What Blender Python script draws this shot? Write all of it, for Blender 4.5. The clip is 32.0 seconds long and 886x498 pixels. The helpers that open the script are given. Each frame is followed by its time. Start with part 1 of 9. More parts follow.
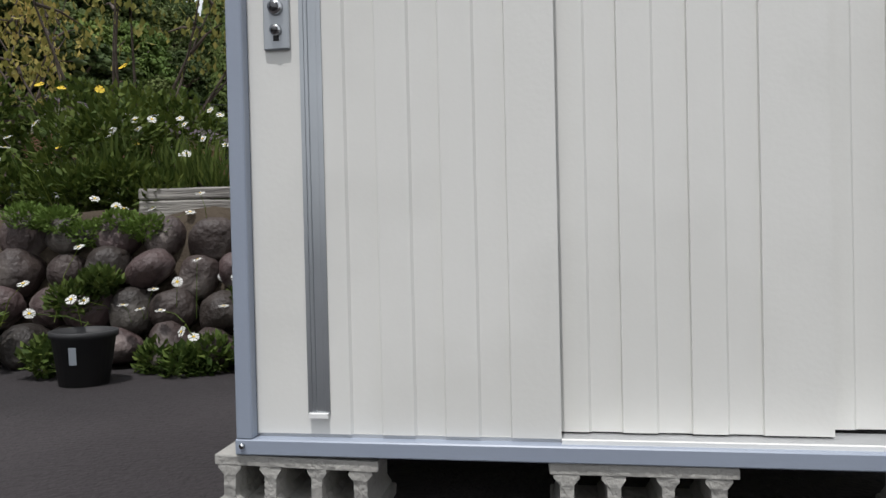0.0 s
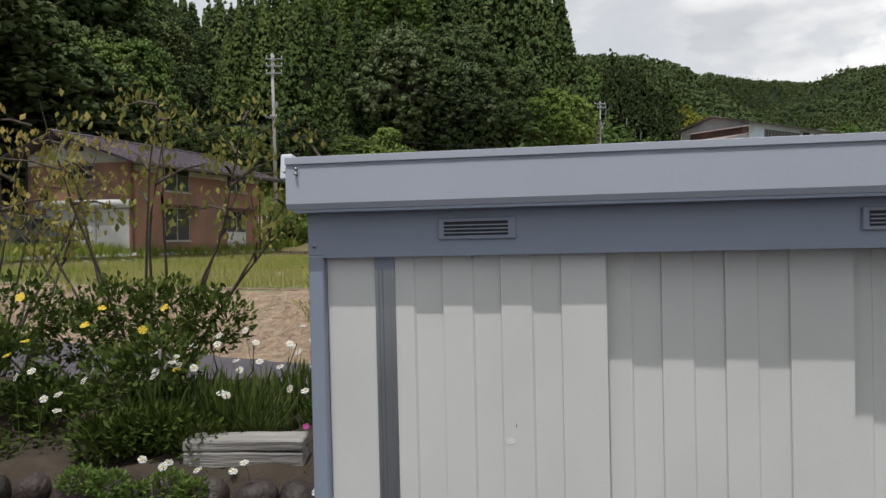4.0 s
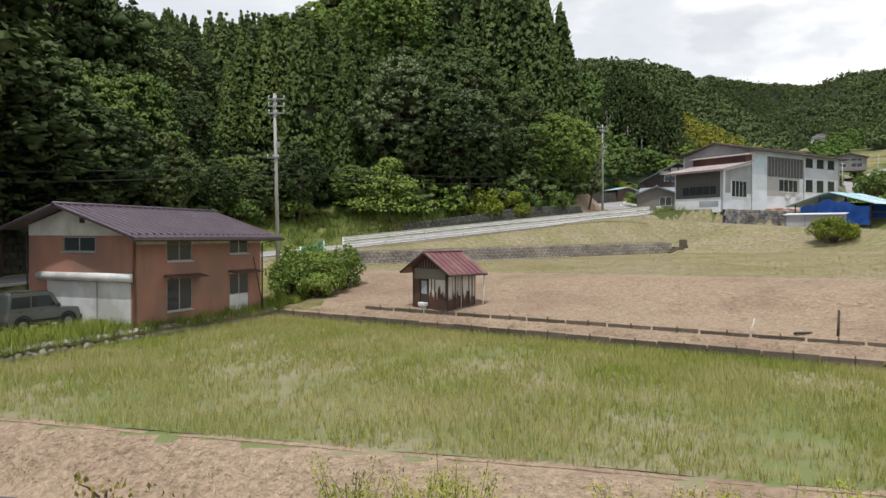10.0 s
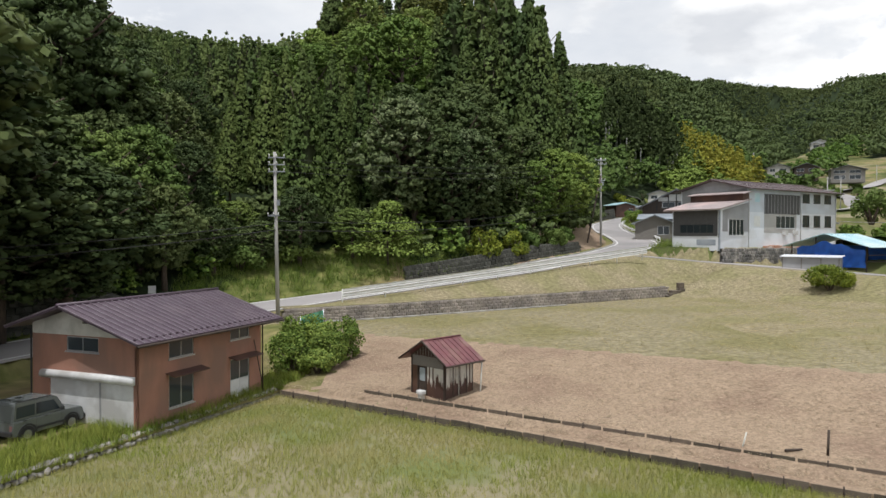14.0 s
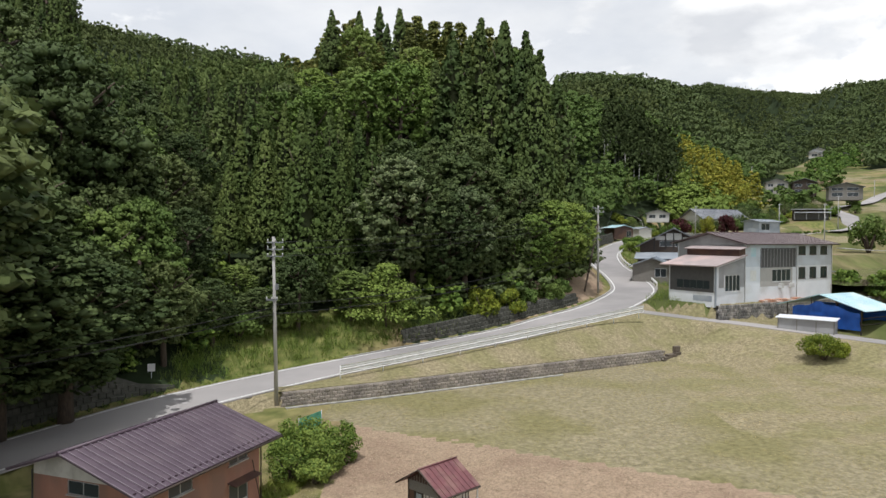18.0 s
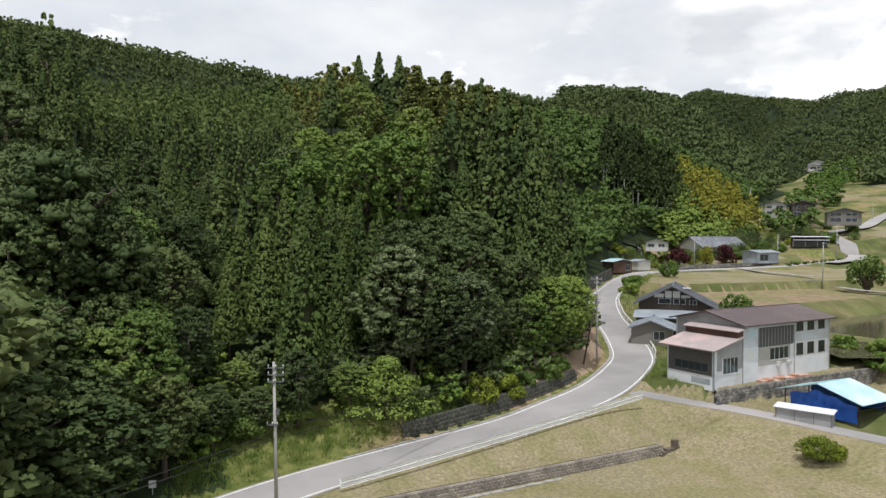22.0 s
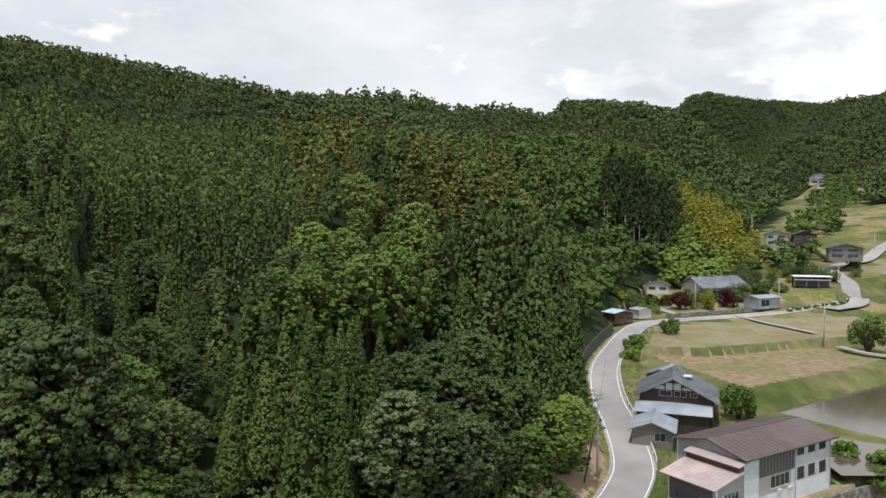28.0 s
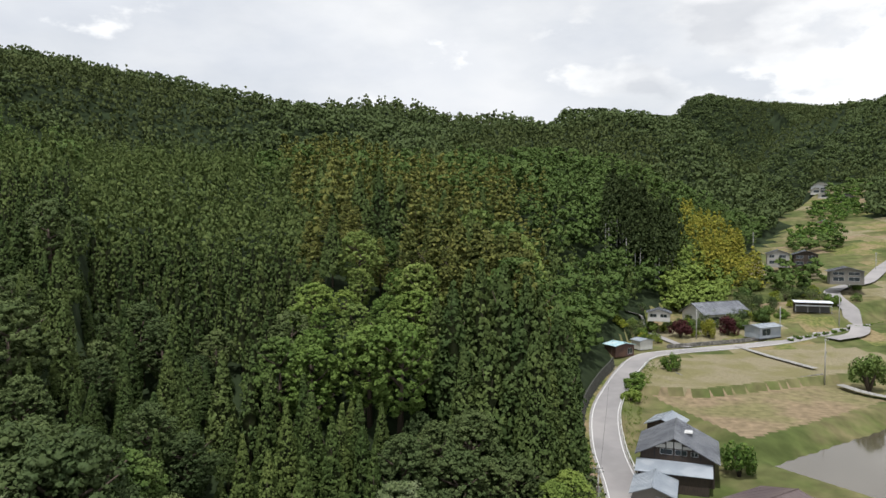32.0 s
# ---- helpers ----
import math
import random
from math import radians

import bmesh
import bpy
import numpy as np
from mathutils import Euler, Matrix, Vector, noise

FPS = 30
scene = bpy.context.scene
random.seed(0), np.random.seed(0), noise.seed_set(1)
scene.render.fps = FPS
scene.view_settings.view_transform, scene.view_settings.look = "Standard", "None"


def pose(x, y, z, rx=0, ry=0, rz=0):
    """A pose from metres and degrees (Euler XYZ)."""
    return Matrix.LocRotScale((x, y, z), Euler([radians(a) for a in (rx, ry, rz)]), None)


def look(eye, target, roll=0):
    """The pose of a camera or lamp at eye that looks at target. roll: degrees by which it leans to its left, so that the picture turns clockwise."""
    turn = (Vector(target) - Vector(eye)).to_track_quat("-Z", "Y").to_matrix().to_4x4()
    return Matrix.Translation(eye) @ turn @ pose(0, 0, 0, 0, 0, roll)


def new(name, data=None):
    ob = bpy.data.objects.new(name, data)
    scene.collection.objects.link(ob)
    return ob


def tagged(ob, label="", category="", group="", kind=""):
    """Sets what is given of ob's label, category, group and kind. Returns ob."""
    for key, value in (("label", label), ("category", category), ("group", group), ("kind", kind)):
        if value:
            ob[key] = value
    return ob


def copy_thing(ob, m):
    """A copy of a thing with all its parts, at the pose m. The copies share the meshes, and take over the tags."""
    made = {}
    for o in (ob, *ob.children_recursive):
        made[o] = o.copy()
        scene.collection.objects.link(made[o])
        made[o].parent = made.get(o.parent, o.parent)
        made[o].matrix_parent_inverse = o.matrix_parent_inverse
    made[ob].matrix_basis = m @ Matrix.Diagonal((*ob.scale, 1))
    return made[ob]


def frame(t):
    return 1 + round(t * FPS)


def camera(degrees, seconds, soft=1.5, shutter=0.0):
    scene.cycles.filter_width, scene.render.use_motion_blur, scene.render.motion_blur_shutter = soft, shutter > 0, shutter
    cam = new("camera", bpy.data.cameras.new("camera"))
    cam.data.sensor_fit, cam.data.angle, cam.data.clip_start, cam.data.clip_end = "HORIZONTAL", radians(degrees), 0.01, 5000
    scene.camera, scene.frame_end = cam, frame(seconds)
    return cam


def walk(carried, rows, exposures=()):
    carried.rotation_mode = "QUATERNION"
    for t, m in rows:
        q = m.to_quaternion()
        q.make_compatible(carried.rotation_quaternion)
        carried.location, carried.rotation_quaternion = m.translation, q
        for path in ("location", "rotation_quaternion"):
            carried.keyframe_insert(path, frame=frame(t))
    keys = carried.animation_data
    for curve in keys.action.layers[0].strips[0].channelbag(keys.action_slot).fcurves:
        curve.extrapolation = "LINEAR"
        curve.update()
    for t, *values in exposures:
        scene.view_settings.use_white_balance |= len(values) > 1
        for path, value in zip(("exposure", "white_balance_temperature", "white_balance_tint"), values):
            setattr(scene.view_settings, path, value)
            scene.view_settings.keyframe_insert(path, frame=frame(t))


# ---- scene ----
cam = camera(64.3, 32.0)
PATH = [
    (0, 0.214, 0.173, 0.635, 89.001, 0.112, 0.264),
    (0.5, 0.205, 0.154, 1.15, 89.001, 0.112, 0.264),
    (1, 0.225, 0.136, 1.303, 89.001, 0.112, 0.264),
    (1.5, 0.244, 0.117, 1.335, 89.001, 0.112, 0.264),
    (2, 0.22, 0.098, 1.453, 89.001, 0.112, 0.264),
    (2.5, 0.165, 0.061, 1.588, 89.001, 0.112, 0.264),
    (3, 0.129, 0.024, 1.802, 89.001, 0.112, 0.264),
    (3.5, 0.093, 0.016, 1.942, 89.001, 0.112, 0.264),
    (4, 0.043, 0.008, 2.094, 89.001, 0.112, 0.264),
    (4.5, 0, 0, 2.258, 89.001, 0.112, 0.264),
    (6.5, 0, 0, 2.985, 89.141, 0.112, 0.264),
    (7, 0.011, 0.038, 3.238, 89.171, 0.063, 0.267),
    (7.5, -0.03, 0.146, 3.53, 89.141, 0.033, 0.268),
    (8, -0.086, 0.212, 3.829, 89.081, -0.047, 0.272),
    (8.5, -0.121, 0.308, 4.2, 89.061, 0.003, 0.27),
    (9, -0.094, 0.351, 4.567, 89.011, -0.068, 0.253),
    (9.5, -0.108, 0.374, 4.946, 88.971, -0.109, 0.245),
    (10, -0.174, 0.363, 5.374, 88.951, -0.159, 0.247),
    (10.5, -0.204, 0.322, 5.823, 88.981, -0.199, 0.239),
    (11, -0.197, 0.226, 6.312, 88.971, -0.22, 0.23),
    (11.5, -0.19, 0.174, 6.866, 88.961, -0.24, 0.231),
    (12, -0.162, 0.106, 7.411, 88.931, -0.26, 0.232),
    (12.5, -0.139, 0.046, 8.007, 88.931, -0.26, 0.232),
    (13, -0.157, 0.033, 8.617, 88.941, -0.26, 0.222),
    (13.5, -0.129, -0.004, 9.248, 88.931, -0.271, 0.203),
    (14, -0.122, -0.047, 9.891, 88.931, -0.251, 0.202),
    (14.5, -0.078, -0.137, 10.514, 88.921, -0.271, 0.203),
    (16.5, -0.109, -0.241, 13.466, 88.86, -0.365, 0.117),
    (17, -0.06, -0.281, 14.275, 88.89, -0.365, 0.117),
    (17.5, -0.013, -0.322, 15.604, 88.92, -0.335, 0.126),
    (18, -0.031, -0.36, 16.548, 88.92, -0.345, 0.116),
    (18.5, -0.038, -0.426, 17.582, 88.9, -0.355, 0.116),
    (19, -0.013, -0.438, 18.754, 88.89, -0.355, 0.126),
    (19.5, -0.045, -0.466, 19.921, 88.89, -0.326, 0.105),
    (20, -0.046, -0.505, 21.183, 88.87, -0.306, 0.094),
    (20.5, -0.005, -0.533, 22.454, 88.86, -0.306, 0.094),
    (21, -0.011, -0.518, 23.75, 88.88, -0.297, 0.084),
    (21.5, -0.043, -0.549, 25.074, 88.96, -0.308, 0.064),
    (22, -0.085, -0.553, 26.417, 88.99, -0.308, 0.064),
    (22.5, -0.07, -0.546, 27.76, 89.05, -0.308, 0.054),
    (23, -0.044, -0.578, 29.167, 89.01, -0.328, 0.055),
    (23.5, -0.008, -0.541, 30.607, 89, -0.318, 0.055),
    (24, 0.018, -0.486, 32.088, 88.97, -0.318, 0.055),
    (24.5, 0.05, -0.427, 33.668, 88.92, -0.308, 0.064),
    (25, 0.065, -0.337, 35.121, 88.86, -0.308, 0.064),
    (25.5, 0.075, -0.28, 36.545, 88.79, -0.307, 0.074),
    (27.5, -0.035, -0.076, 42.158, 88.59, -0.134, 0.136),
    (28, 0.006, -0.074, 43.511, 88.541, -0.093, 0.164),
    (28.5, 0.005, -0.074, 44.828, 88.491, -0.072, 0.173),
    (29, 0.01, -0.066, 46.197, 88.441, -0.062, 0.183),
    (29.5, 0.015, -0.135, 47.59, 88.391, -0.06, 0.213),
    (30, -0.006, -0.146, 49.012, 88.361, -0.049, 0.232),
    (30.5, -0.022, -0.075, 50.378, 88.331, -0.039, 0.242),
    (31, -0.043, 0, 51.754, 88.291, -0.039, 0.242),
    (31.5, -0.018, 0.003, 53.123, 88.251, -0.048, 0.252),
    (32, 0.008, -0.001, 54.471, 88.231, -0.038, 0.262),
]
EXPOSURES = [(0.0, 0.0), (0.5, -0.4), (1.5, -0.65), (2.2, -0.6), (3.0, -0.42), (4.0, -0.28), (4.5, -0.22), (6.0, 0.0), (7.0, 0.06), (8.0, 0.2), (9.0, 0.12), (10.5, 0.02), (12.0, 0.0), (32.0, 0.0)]
walk(cam, [(t, pose(x, y, z, a, b, c)) for t, x, y, z, a, b, c in PATH], EXPOSURES)

# ---- light ----
world = bpy.data.worlds.new("sky")
scene.world = world
world.use_nodes = True
wn, wl = world.node_tree.nodes, world.node_tree.links
wn.clear()
SUN_ELEV, SUN_TURN = 72.0, 201.0      # degrees; the turn is that of the place the light comes from, clockwise from ahead
sky = wn.new("ShaderNodeTexSky")
sky.sky_type, sky.sun_disc = "NISHITA", False
sky.sun_elevation, sky.sun_rotation = radians(SUN_ELEV), radians(SUN_TURN)
sky.dust_density, sky.ozone_density = 1.6, 1.0
wco = wn.new("ShaderNodeTexCoord")
wmap = wn.new("ShaderNodeMapping")
wmap.inputs["Scale"].default_value = (1.0, 1.0, 2.3)
wl.new(wco.outputs["Generated"], wmap.inputs["Vector"])
cl = wn.new("ShaderNodeTexNoise")
cl.inputs["Scale"].default_value, cl.inputs["Detail"].default_value, cl.inputs["Roughness"].default_value = 3.2, 7.0, 0.55
wl.new(wmap.outputs["Vector"], cl.inputs["Vector"])
cr = wn.new("ShaderNodeValToRGB")
cr.color_ramp.elements[0].position, cr.color_ramp.elements[0].color = 0.30, (0.72, 0.72, 0.72, 1)
cr.color_ramp.elements[1].position, cr.color_ramp.elements[1].color = 0.62, (1, 1, 1, 1)
wl.new(cl.outputs["Fac"], cr.inputs["Fac"])
cloud = wn.new("ShaderNodeTexNoise")
cloud.inputs["Scale"].default_value, cloud.inputs["Detail"].default_value = 5.0, 8.0
wl.new(wmap.outputs["Vector"], cloud.inputs["Vector"])
cc = wn.new("ShaderNodeValToRGB")
cc.color_ramp.elements[0].position, cc.color_ramp.elements[0].color = 0.35, (9.7, 10.1, 10.8, 1)
cc.color_ramp.elements[1].position, cc.color_ramp.elements[1].color = 0.68, (11.2, 11.4, 11.7, 1)
wl.new(cloud.outputs["Fac"], cc.inputs["Fac"])
# heaped clouds over the valley: billows with lit heads and grey undersides
heap = wn.new("ShaderNodeTexNoise")
heap.inputs["Scale"].default_value, heap.inputs["Detail"].default_value, heap.inputs["Roughness"].default_value = 7.5, 9.0, 0.52
hmap = wn.new("ShaderNodeMapping")
hmap.inputs["Scale"].default_value, hmap.inputs["Location"].default_value = (1.0, 1.0, 1.9), (0.3, 0.0, 0.1)
wl.new(wco.outputs["Generated"], hmap.inputs["Vector"])
wl.new(hmap.outputs["Vector"], heap.inputs["Vector"])
far_off = wn.new("ShaderNodeVectorMath")
far_off.operation = "DISTANCE"
far_off.inputs[1].default_value = (0.455, 0.86, 0.235)
wl.new(wco.outputs["Generated"], far_off.inputs[0])
near_ = wn.new("ShaderNodeMapRange")
for sock, value in (("From Min", 0.04), ("From Max", 0.40), ("To Min", 0.20), ("To Max", -0.10)):
    near_.inputs[sock].default_value = value
wl.new(far_off.outputs["Value"], near_.inputs["Value"])
amount = wn.new("ShaderNodeMath")
wl.new(heap.outputs["Fac"], amount.inputs[0])
wl.new(near_.outputs["Result"], amount.inputs[1])
edge_ = wn.new("ShaderNodeMapRange")
edge_.interpolation_type = "SMOOTHSTEP"
edge_.inputs["From Min"].default_value, edge_.inputs["From Max"].default_value = 0.54, 0.63
wl.new(amount.outputs["Value"], edge_.inputs["Value"])
body = wn.new("ShaderNodeValToRGB")
body.color_ramp.elements[0].position, body.color_ramp.elements[0].color = 0.46, (14.8, 14.8, 14.7, 1)
body.color_ramp.elements[1].position, body.color_ramp.elements[1].color = 0.64, (9.7, 9.9, 10.3, 1)
wl.new(cloud.outputs["Fac"], body.inputs["Fac"])
heaped = wn.new("ShaderNodeMix")
heaped.data_type = "RGBA"
wl.new(edge_.outputs["Result"], heaped.inputs["Factor"])
wl.new(cc.outputs["Color"], heaped.inputs["A"])
wl.new(body.outputs["Color"], heaped.inputs["B"])
wm = wn.new("ShaderNodeMix")
wm.data_type = "RGBA"
wl.new(cr.outputs["Color"], wm.inputs["Factor"])
wl.new(sky.outputs["Color"], wm.inputs["A"])
wl.new(heaped.outputs["Result"], wm.inputs["B"])
wb = wn.new("ShaderNodeBackground")
wb.inputs["Strength"].default_value = 0.085
wl.new(wm.outputs["Result"], wb.inputs["Color"])
wo = wn.new("ShaderNodeOutputWorld")
wl.new(wb.outputs["Background"], wo.inputs["Surface"])
sun = new("sun", bpy.data.lights.new("sun", "SUN"))
sun.data.energy, sun.data.angle, sun.data.color = 3.2, radians(0.6), (1.0, 0.985, 0.985)
se, st = radians(SUN_ELEV), radians(SUN_TURN)
sun.matrix_world = look((math.sin(st) * math.cos(se) * 50, math.cos(st) * math.cos(se) * 50, math.sin(se) * 50), (0, 0, 0))

# ---- materials ----
def mat(name, a, b=None, scale=3.0, rough=0.7, metal=0.0, bump=0.0, fine=12.0, spread=(0.3, 0.7), obj_var=0.0, island=0.0,
        spec=0.4, c=None, cscale=0.4, cspread=(0.45, 0.6), trans=0.0, stretch=(1, 1, 1), coord="Object", mottle=None):
    """Two colours mixed by noise, a third laid over in large patches, fine relief, variation by object or by loose piece."""
    m = bpy.data.materials.new(name)
    m.use_nodes = True
    n, l = m.node_tree.nodes, m.node_tree.links
    p = n["Principled BSDF"]
    p.inputs["Roughness"].default_value, p.inputs["Metallic"].default_value = rough, metal
    p.inputs["Specular IOR Level"].default_value = min(spec, 0.08) if rough >= 0.95 else spec
    co = n.new("ShaderNodeTexCoord")
    mp = n.new("ShaderNodeMapping")
    mp.inputs["Scale"].default_value = stretch
    if coord == "World":
        ge = n.new("ShaderNodeNewGeometry")
        l.new(ge.outputs["Position"], mp.inputs["Vector"])
    else:
        l.new(co.outputs[coord], mp.inputs["Vector"])
    b = b or tuple(v * 0.82 for v in a)

    def noise_ramp(sc, detail, lo, hi):
        t = n.new("ShaderNodeTexNoise")
        t.inputs["Scale"].default_value, t.inputs["Detail"].default_value = sc, detail
        l.new(mp.outputs["Vector"], t.inputs["Vector"])
        r = n.new("ShaderNodeMapRange")
        r.inputs["From Min"].default_value, r.inputs["From Max"].default_value = lo, hi
        l.new(t.outputs["Fac"], r.inputs["Value"])
        return t, r

    def mix(fac, ca, cb):
        x = n.new("ShaderNodeMix")
        x.data_type = "RGBA"
        for sock, v in (("Factor", fac), ("A", ca), ("B", cb)):
            if isinstance(v, (tuple, float)):
                x.inputs[sock].default_value = v if isinstance(v, float) else (*v, 1)
            else:
                l.new(v, x.inputs[sock])
        return x.outputs["Result"]

    t1, r1 = noise_ramp(scale, 6.0, *spread)
    col = mix(r1.outputs["Result"], a, b)
    if c:
        _, r2 = noise_ramp(cscale, 4.0, *cspread)
        col = mix(r2.outputs["Result"], col, c)
    for amount, node, sock in ((obj_var, "ShaderNodeObjectInfo", "Random"), (island, "ShaderNodeNewGeometry", "Random Per Island")):
        if amount:
            o = n.new(node)
            r = n.new("ShaderNodeMapRange")
            r.inputs["To Min"].default_value, r.inputs["To Max"].default_value = 1 - amount, 1 + amount
            l.new(o.outputs[sock], r.inputs["Value"])
            h = n.new("ShaderNodeHueSaturation")
            l.new(r.outputs["Result"], h.inputs["Value"])
            r3 = n.new("ShaderNodeMapRange")
            r3.inputs["To Min"].default_value, r3.inputs["To Max"].default_value = 0.5 + amount * 0.05, 0.5 - amount * 0.05
            l.new(o.outputs[sock], r3.inputs["Value"])
            l.new(r3.outputs["Result"], h.inputs["Hue"])
            l.new(col, h.inputs["Color"])
            col = h.outputs["Color"]
    if mottle:
        t4, r4 = noise_ramp(mottle[0], 7.0, 0.28, 0.72)
        r4.inputs["To Min"].default_value, r4.inputs["To Max"].default_value = 1 - mottle[1], 1 + mottle[1]
        h4 = n.new("ShaderNodeHueSaturation")
        l.new(r4.outputs["Result"], h4.inputs["Value"])
        l.new(col, h4.inputs["Color"])
        col = h4.outputs["Color"]
    l.new(col, p.inputs["Base Color"])
    if bump:
        t3, _ = noise_ramp(fine, 8.0, 0, 1)
        bp = n.new("ShaderNodeBump")
        bp.inputs["Strength"].default_value, bp.inputs["Distance"].default_value = min(1.0, bump), 0.02
        l.new(t3.outputs["Fac"], bp.inputs["Height"])
        l.new(bp.outputs["Normal"], p.inputs["Normal"])
    if trans:
        tr = n.new("ShaderNodeBsdfTranslucent")
        l.new(col, tr.inputs["Color"])
        ms = n.new("ShaderNodeMixShader")
        ms.inputs["Fac"].default_value = trans
        l.new(p.outputs["BSDF"], ms.inputs[1])
        l.new(tr.outputs["BSDF"], ms.inputs[2])
        l.new(ms.outputs["Shader"], n["Material Output"].inputs["Surface"])
    return m


def glass_mat(name, tint, rough=0.05):
    m = bpy.data.materials.new(name)
    m.use_nodes = True
    p = m.node_tree.nodes["Principled BSDF"]
    p.inputs["Base Color"].default_value = (*tint, 1)
    p.inputs["Roughness"].default_value = rough
    p.inputs["Specular IOR Level"].default_value = 0.45
    return m


M_ASPHALT = mat("asphalt", (0.030, 0.025, 0.027), (0.020, 0.017, 0.018), 0.9, 0.9, bump=0.7, fine=60, c=(0.042, 0.036, 0.038), cscale=0.5, mottle=(40, 0.25))
M_DRIVE = mat("driveway_asphalt", (0.100, 0.088, 0.098), (0.072, 0.064, 0.072), 0.8, 0.9, bump=0.5, fine=50, c=(0.13, 0.115, 0.12), cscale=0.4, mottle=(30, 0.2))
M_ROAD = mat("road_asphalt", (0.30, 0.285, 0.28), (0.24, 0.23, 0.225), 0.25, 0.9, bump=0.3, fine=30, c=(0.34, 0.32, 0.31), cscale=0.06, coord="World")
M_WHITE = mat("white_paint", (0.80, 0.80, 0.78), (0.66, 0.66, 0.64), 1.5, 0.6)
M_GROUND = mat("grass_ground", (0.10, 0.13, 0.035), (0.17, 0.165, 0.06), 0.8, 0.95, bump=0.8, fine=9, c=(0.235, 0.185, 0.10), cscale=0.07, coord="World", mottle=(0.8, 0.3))
M_MOWN = mat("mown_grass", (0.385, 0.288, 0.200), (0.235, 0.177, 0.125), 17.0, 0.95, bump=1.0, fine=45, spread=(0.3, 0.7), c=(0.255, 0.182, 0.130), cscale=0.3, cspread=(0.46, 0.66), coord="World", mottle=(6.0, 0.26))
M_DRYFIELD = mat("dry_field", (0.275, 0.235, 0.155), (0.195, 0.175, 0.105), 5.0, 0.95, bump=0.9, fine=22, spread=(0.36, 0.64), c=(0.19, 0.172, 0.085), cscale=0.11, cspread=(0.46, 0.62), coord="World", mottle=(2.6, 0.3))
M_SLOPE = mat("slope_grass", (0.32, 0.268, 0.170), (0.175, 0.155, 0.092), 9.0, 0.95, bump=1.0, fine=22, spread=(0.34, 0.66), c=(0.21, 0.19, 0.10), cscale=0.25, coord="World", mottle=(3.0, 0.32))
M_PADDY = mat("paddy_mud", (0.21, 0.185, 0.10), (0.25, 0.22, 0.14), 1.5, 0.8, bump=0.5, fine=7, c=(0.14, 0.165, 0.055), cscale=0.18, coord="World")
# floor colour lowered so the gaps between trees read as shade
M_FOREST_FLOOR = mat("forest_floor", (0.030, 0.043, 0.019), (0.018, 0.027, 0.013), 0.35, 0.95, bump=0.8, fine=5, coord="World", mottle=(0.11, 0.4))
M_VALLEY = mat("valley_grass", (0.105, 0.12, 0.042), (0.17, 0.15, 0.075), 0.09, 0.95, bump=0.6, fine=2, spread=(0.4, 0.6), c=(0.075, 0.095, 0.03), cscale=0.035, coord="World", mottle=(0.25, 0.3))
M_CONC = mat("concrete", (0.40, 0.39, 0.36), (0.29, 0.28, 0.26), 4, 0.9, bump=0.6, fine=40, c=(0.22, 0.21, 0.19), cscale=1.5)
M_STONE = mat("stone", (0.21, 0.20, 0.185), (0.12, 0.115, 0.11), 3, 0.9, bump=0.7, fine=14, obj_var=0.35, island=0.3, c=(0.30, 0.28, 0.25), cscale=1.1)
M_WALLSTONE = mat("wall_stone", (0.25, 0.22, 0.19), (0.17, 0.15, 0.13), 2.0, 0.9, bump=0.7, fine=10, island=0.2, c=(0.30, 0.265, 0.22), cscale=0.5, coord="World")
# dark stone, toned down further to hold the wood's shade on the walls
M_SHADESTONE = mat("dark_wall_stone", (0.085, 0.085, 0.07), (0.055, 0.055, 0.045), 2.0, 0.9, bump=0.7, fine=10, obj_var=0.25, island=0.25, coord="World")
M_CREAM = mat("cream_steel", (0.73, 0.725, 0.69), (0.69, 0.685, 0.65), 0.8, 0.42, bump=0.03, fine=90, c=(0.67, 0.665, 0.63), cscale=2.2)
M_GREYSTEEL = mat("grey_steel", (0.295, 0.335, 0.405), (0.265, 0.30, 0.37), 2, 0.4, bump=0.03, fine=80)
M_CHROME = mat("chrome", (0.62, 0.63, 0.64), (0.5, 0.51, 0.52), 9, 0.2, 1.0)
M_GALV = mat("galvanised", (0.46, 0.48, 0.50), (0.34, 0.36, 0.38), 4, 0.32, 0.85, stretch=(1, 1, 0.1))
M_BLACK = mat("black_plastic", (0.02, 0.02, 0.022), (0.03, 0.03, 0.03), 5, 0.6)
M_ROOFWHITE = mat("white_roof_steel", (0.74, 0.76, 0.79), (0.66, 0.68, 0.72), 1.5, 0.4)
M_WOOD = mat("grey_wood", (0.36, 0.34, 0.31), (0.17, 0.16, 0.15), 5, 0.85, bump=0.8, fine=18, stretch=(0.25, 3, 3))
M_DARKWOOD = mat("dark_wood", (0.075, 0.055, 0.042), (0.04, 0.03, 0.025), 4, 0.8, bump=0.4, fine=14, stretch=(3, 3, 0.3))
M_BROWN = mat("brown_metal_siding", (0.085, 0.045, 0.035), (0.06, 0.032, 0.028), 2, 0.6, bump=0.2, c=(0.11, 0.06, 0.04), cscale=0.5)
M_TERRA = mat("terracotta_siding", (0.365, 0.185, 0.13), (0.275, 0.14, 0.10), 1.3, 0.75, bump=0.2, fine=25, c=(0.24, 0.14, 0.105), cscale=0.6, stretch=(1, 1, 0.45))
M_OFFWHITE = mat("offwhite_board", (0.60, 0.58, 0.52), (0.50, 0.48, 0.43), 1.4, 0.8, c=(0.42, 0.40, 0.35), cscale=0.9)
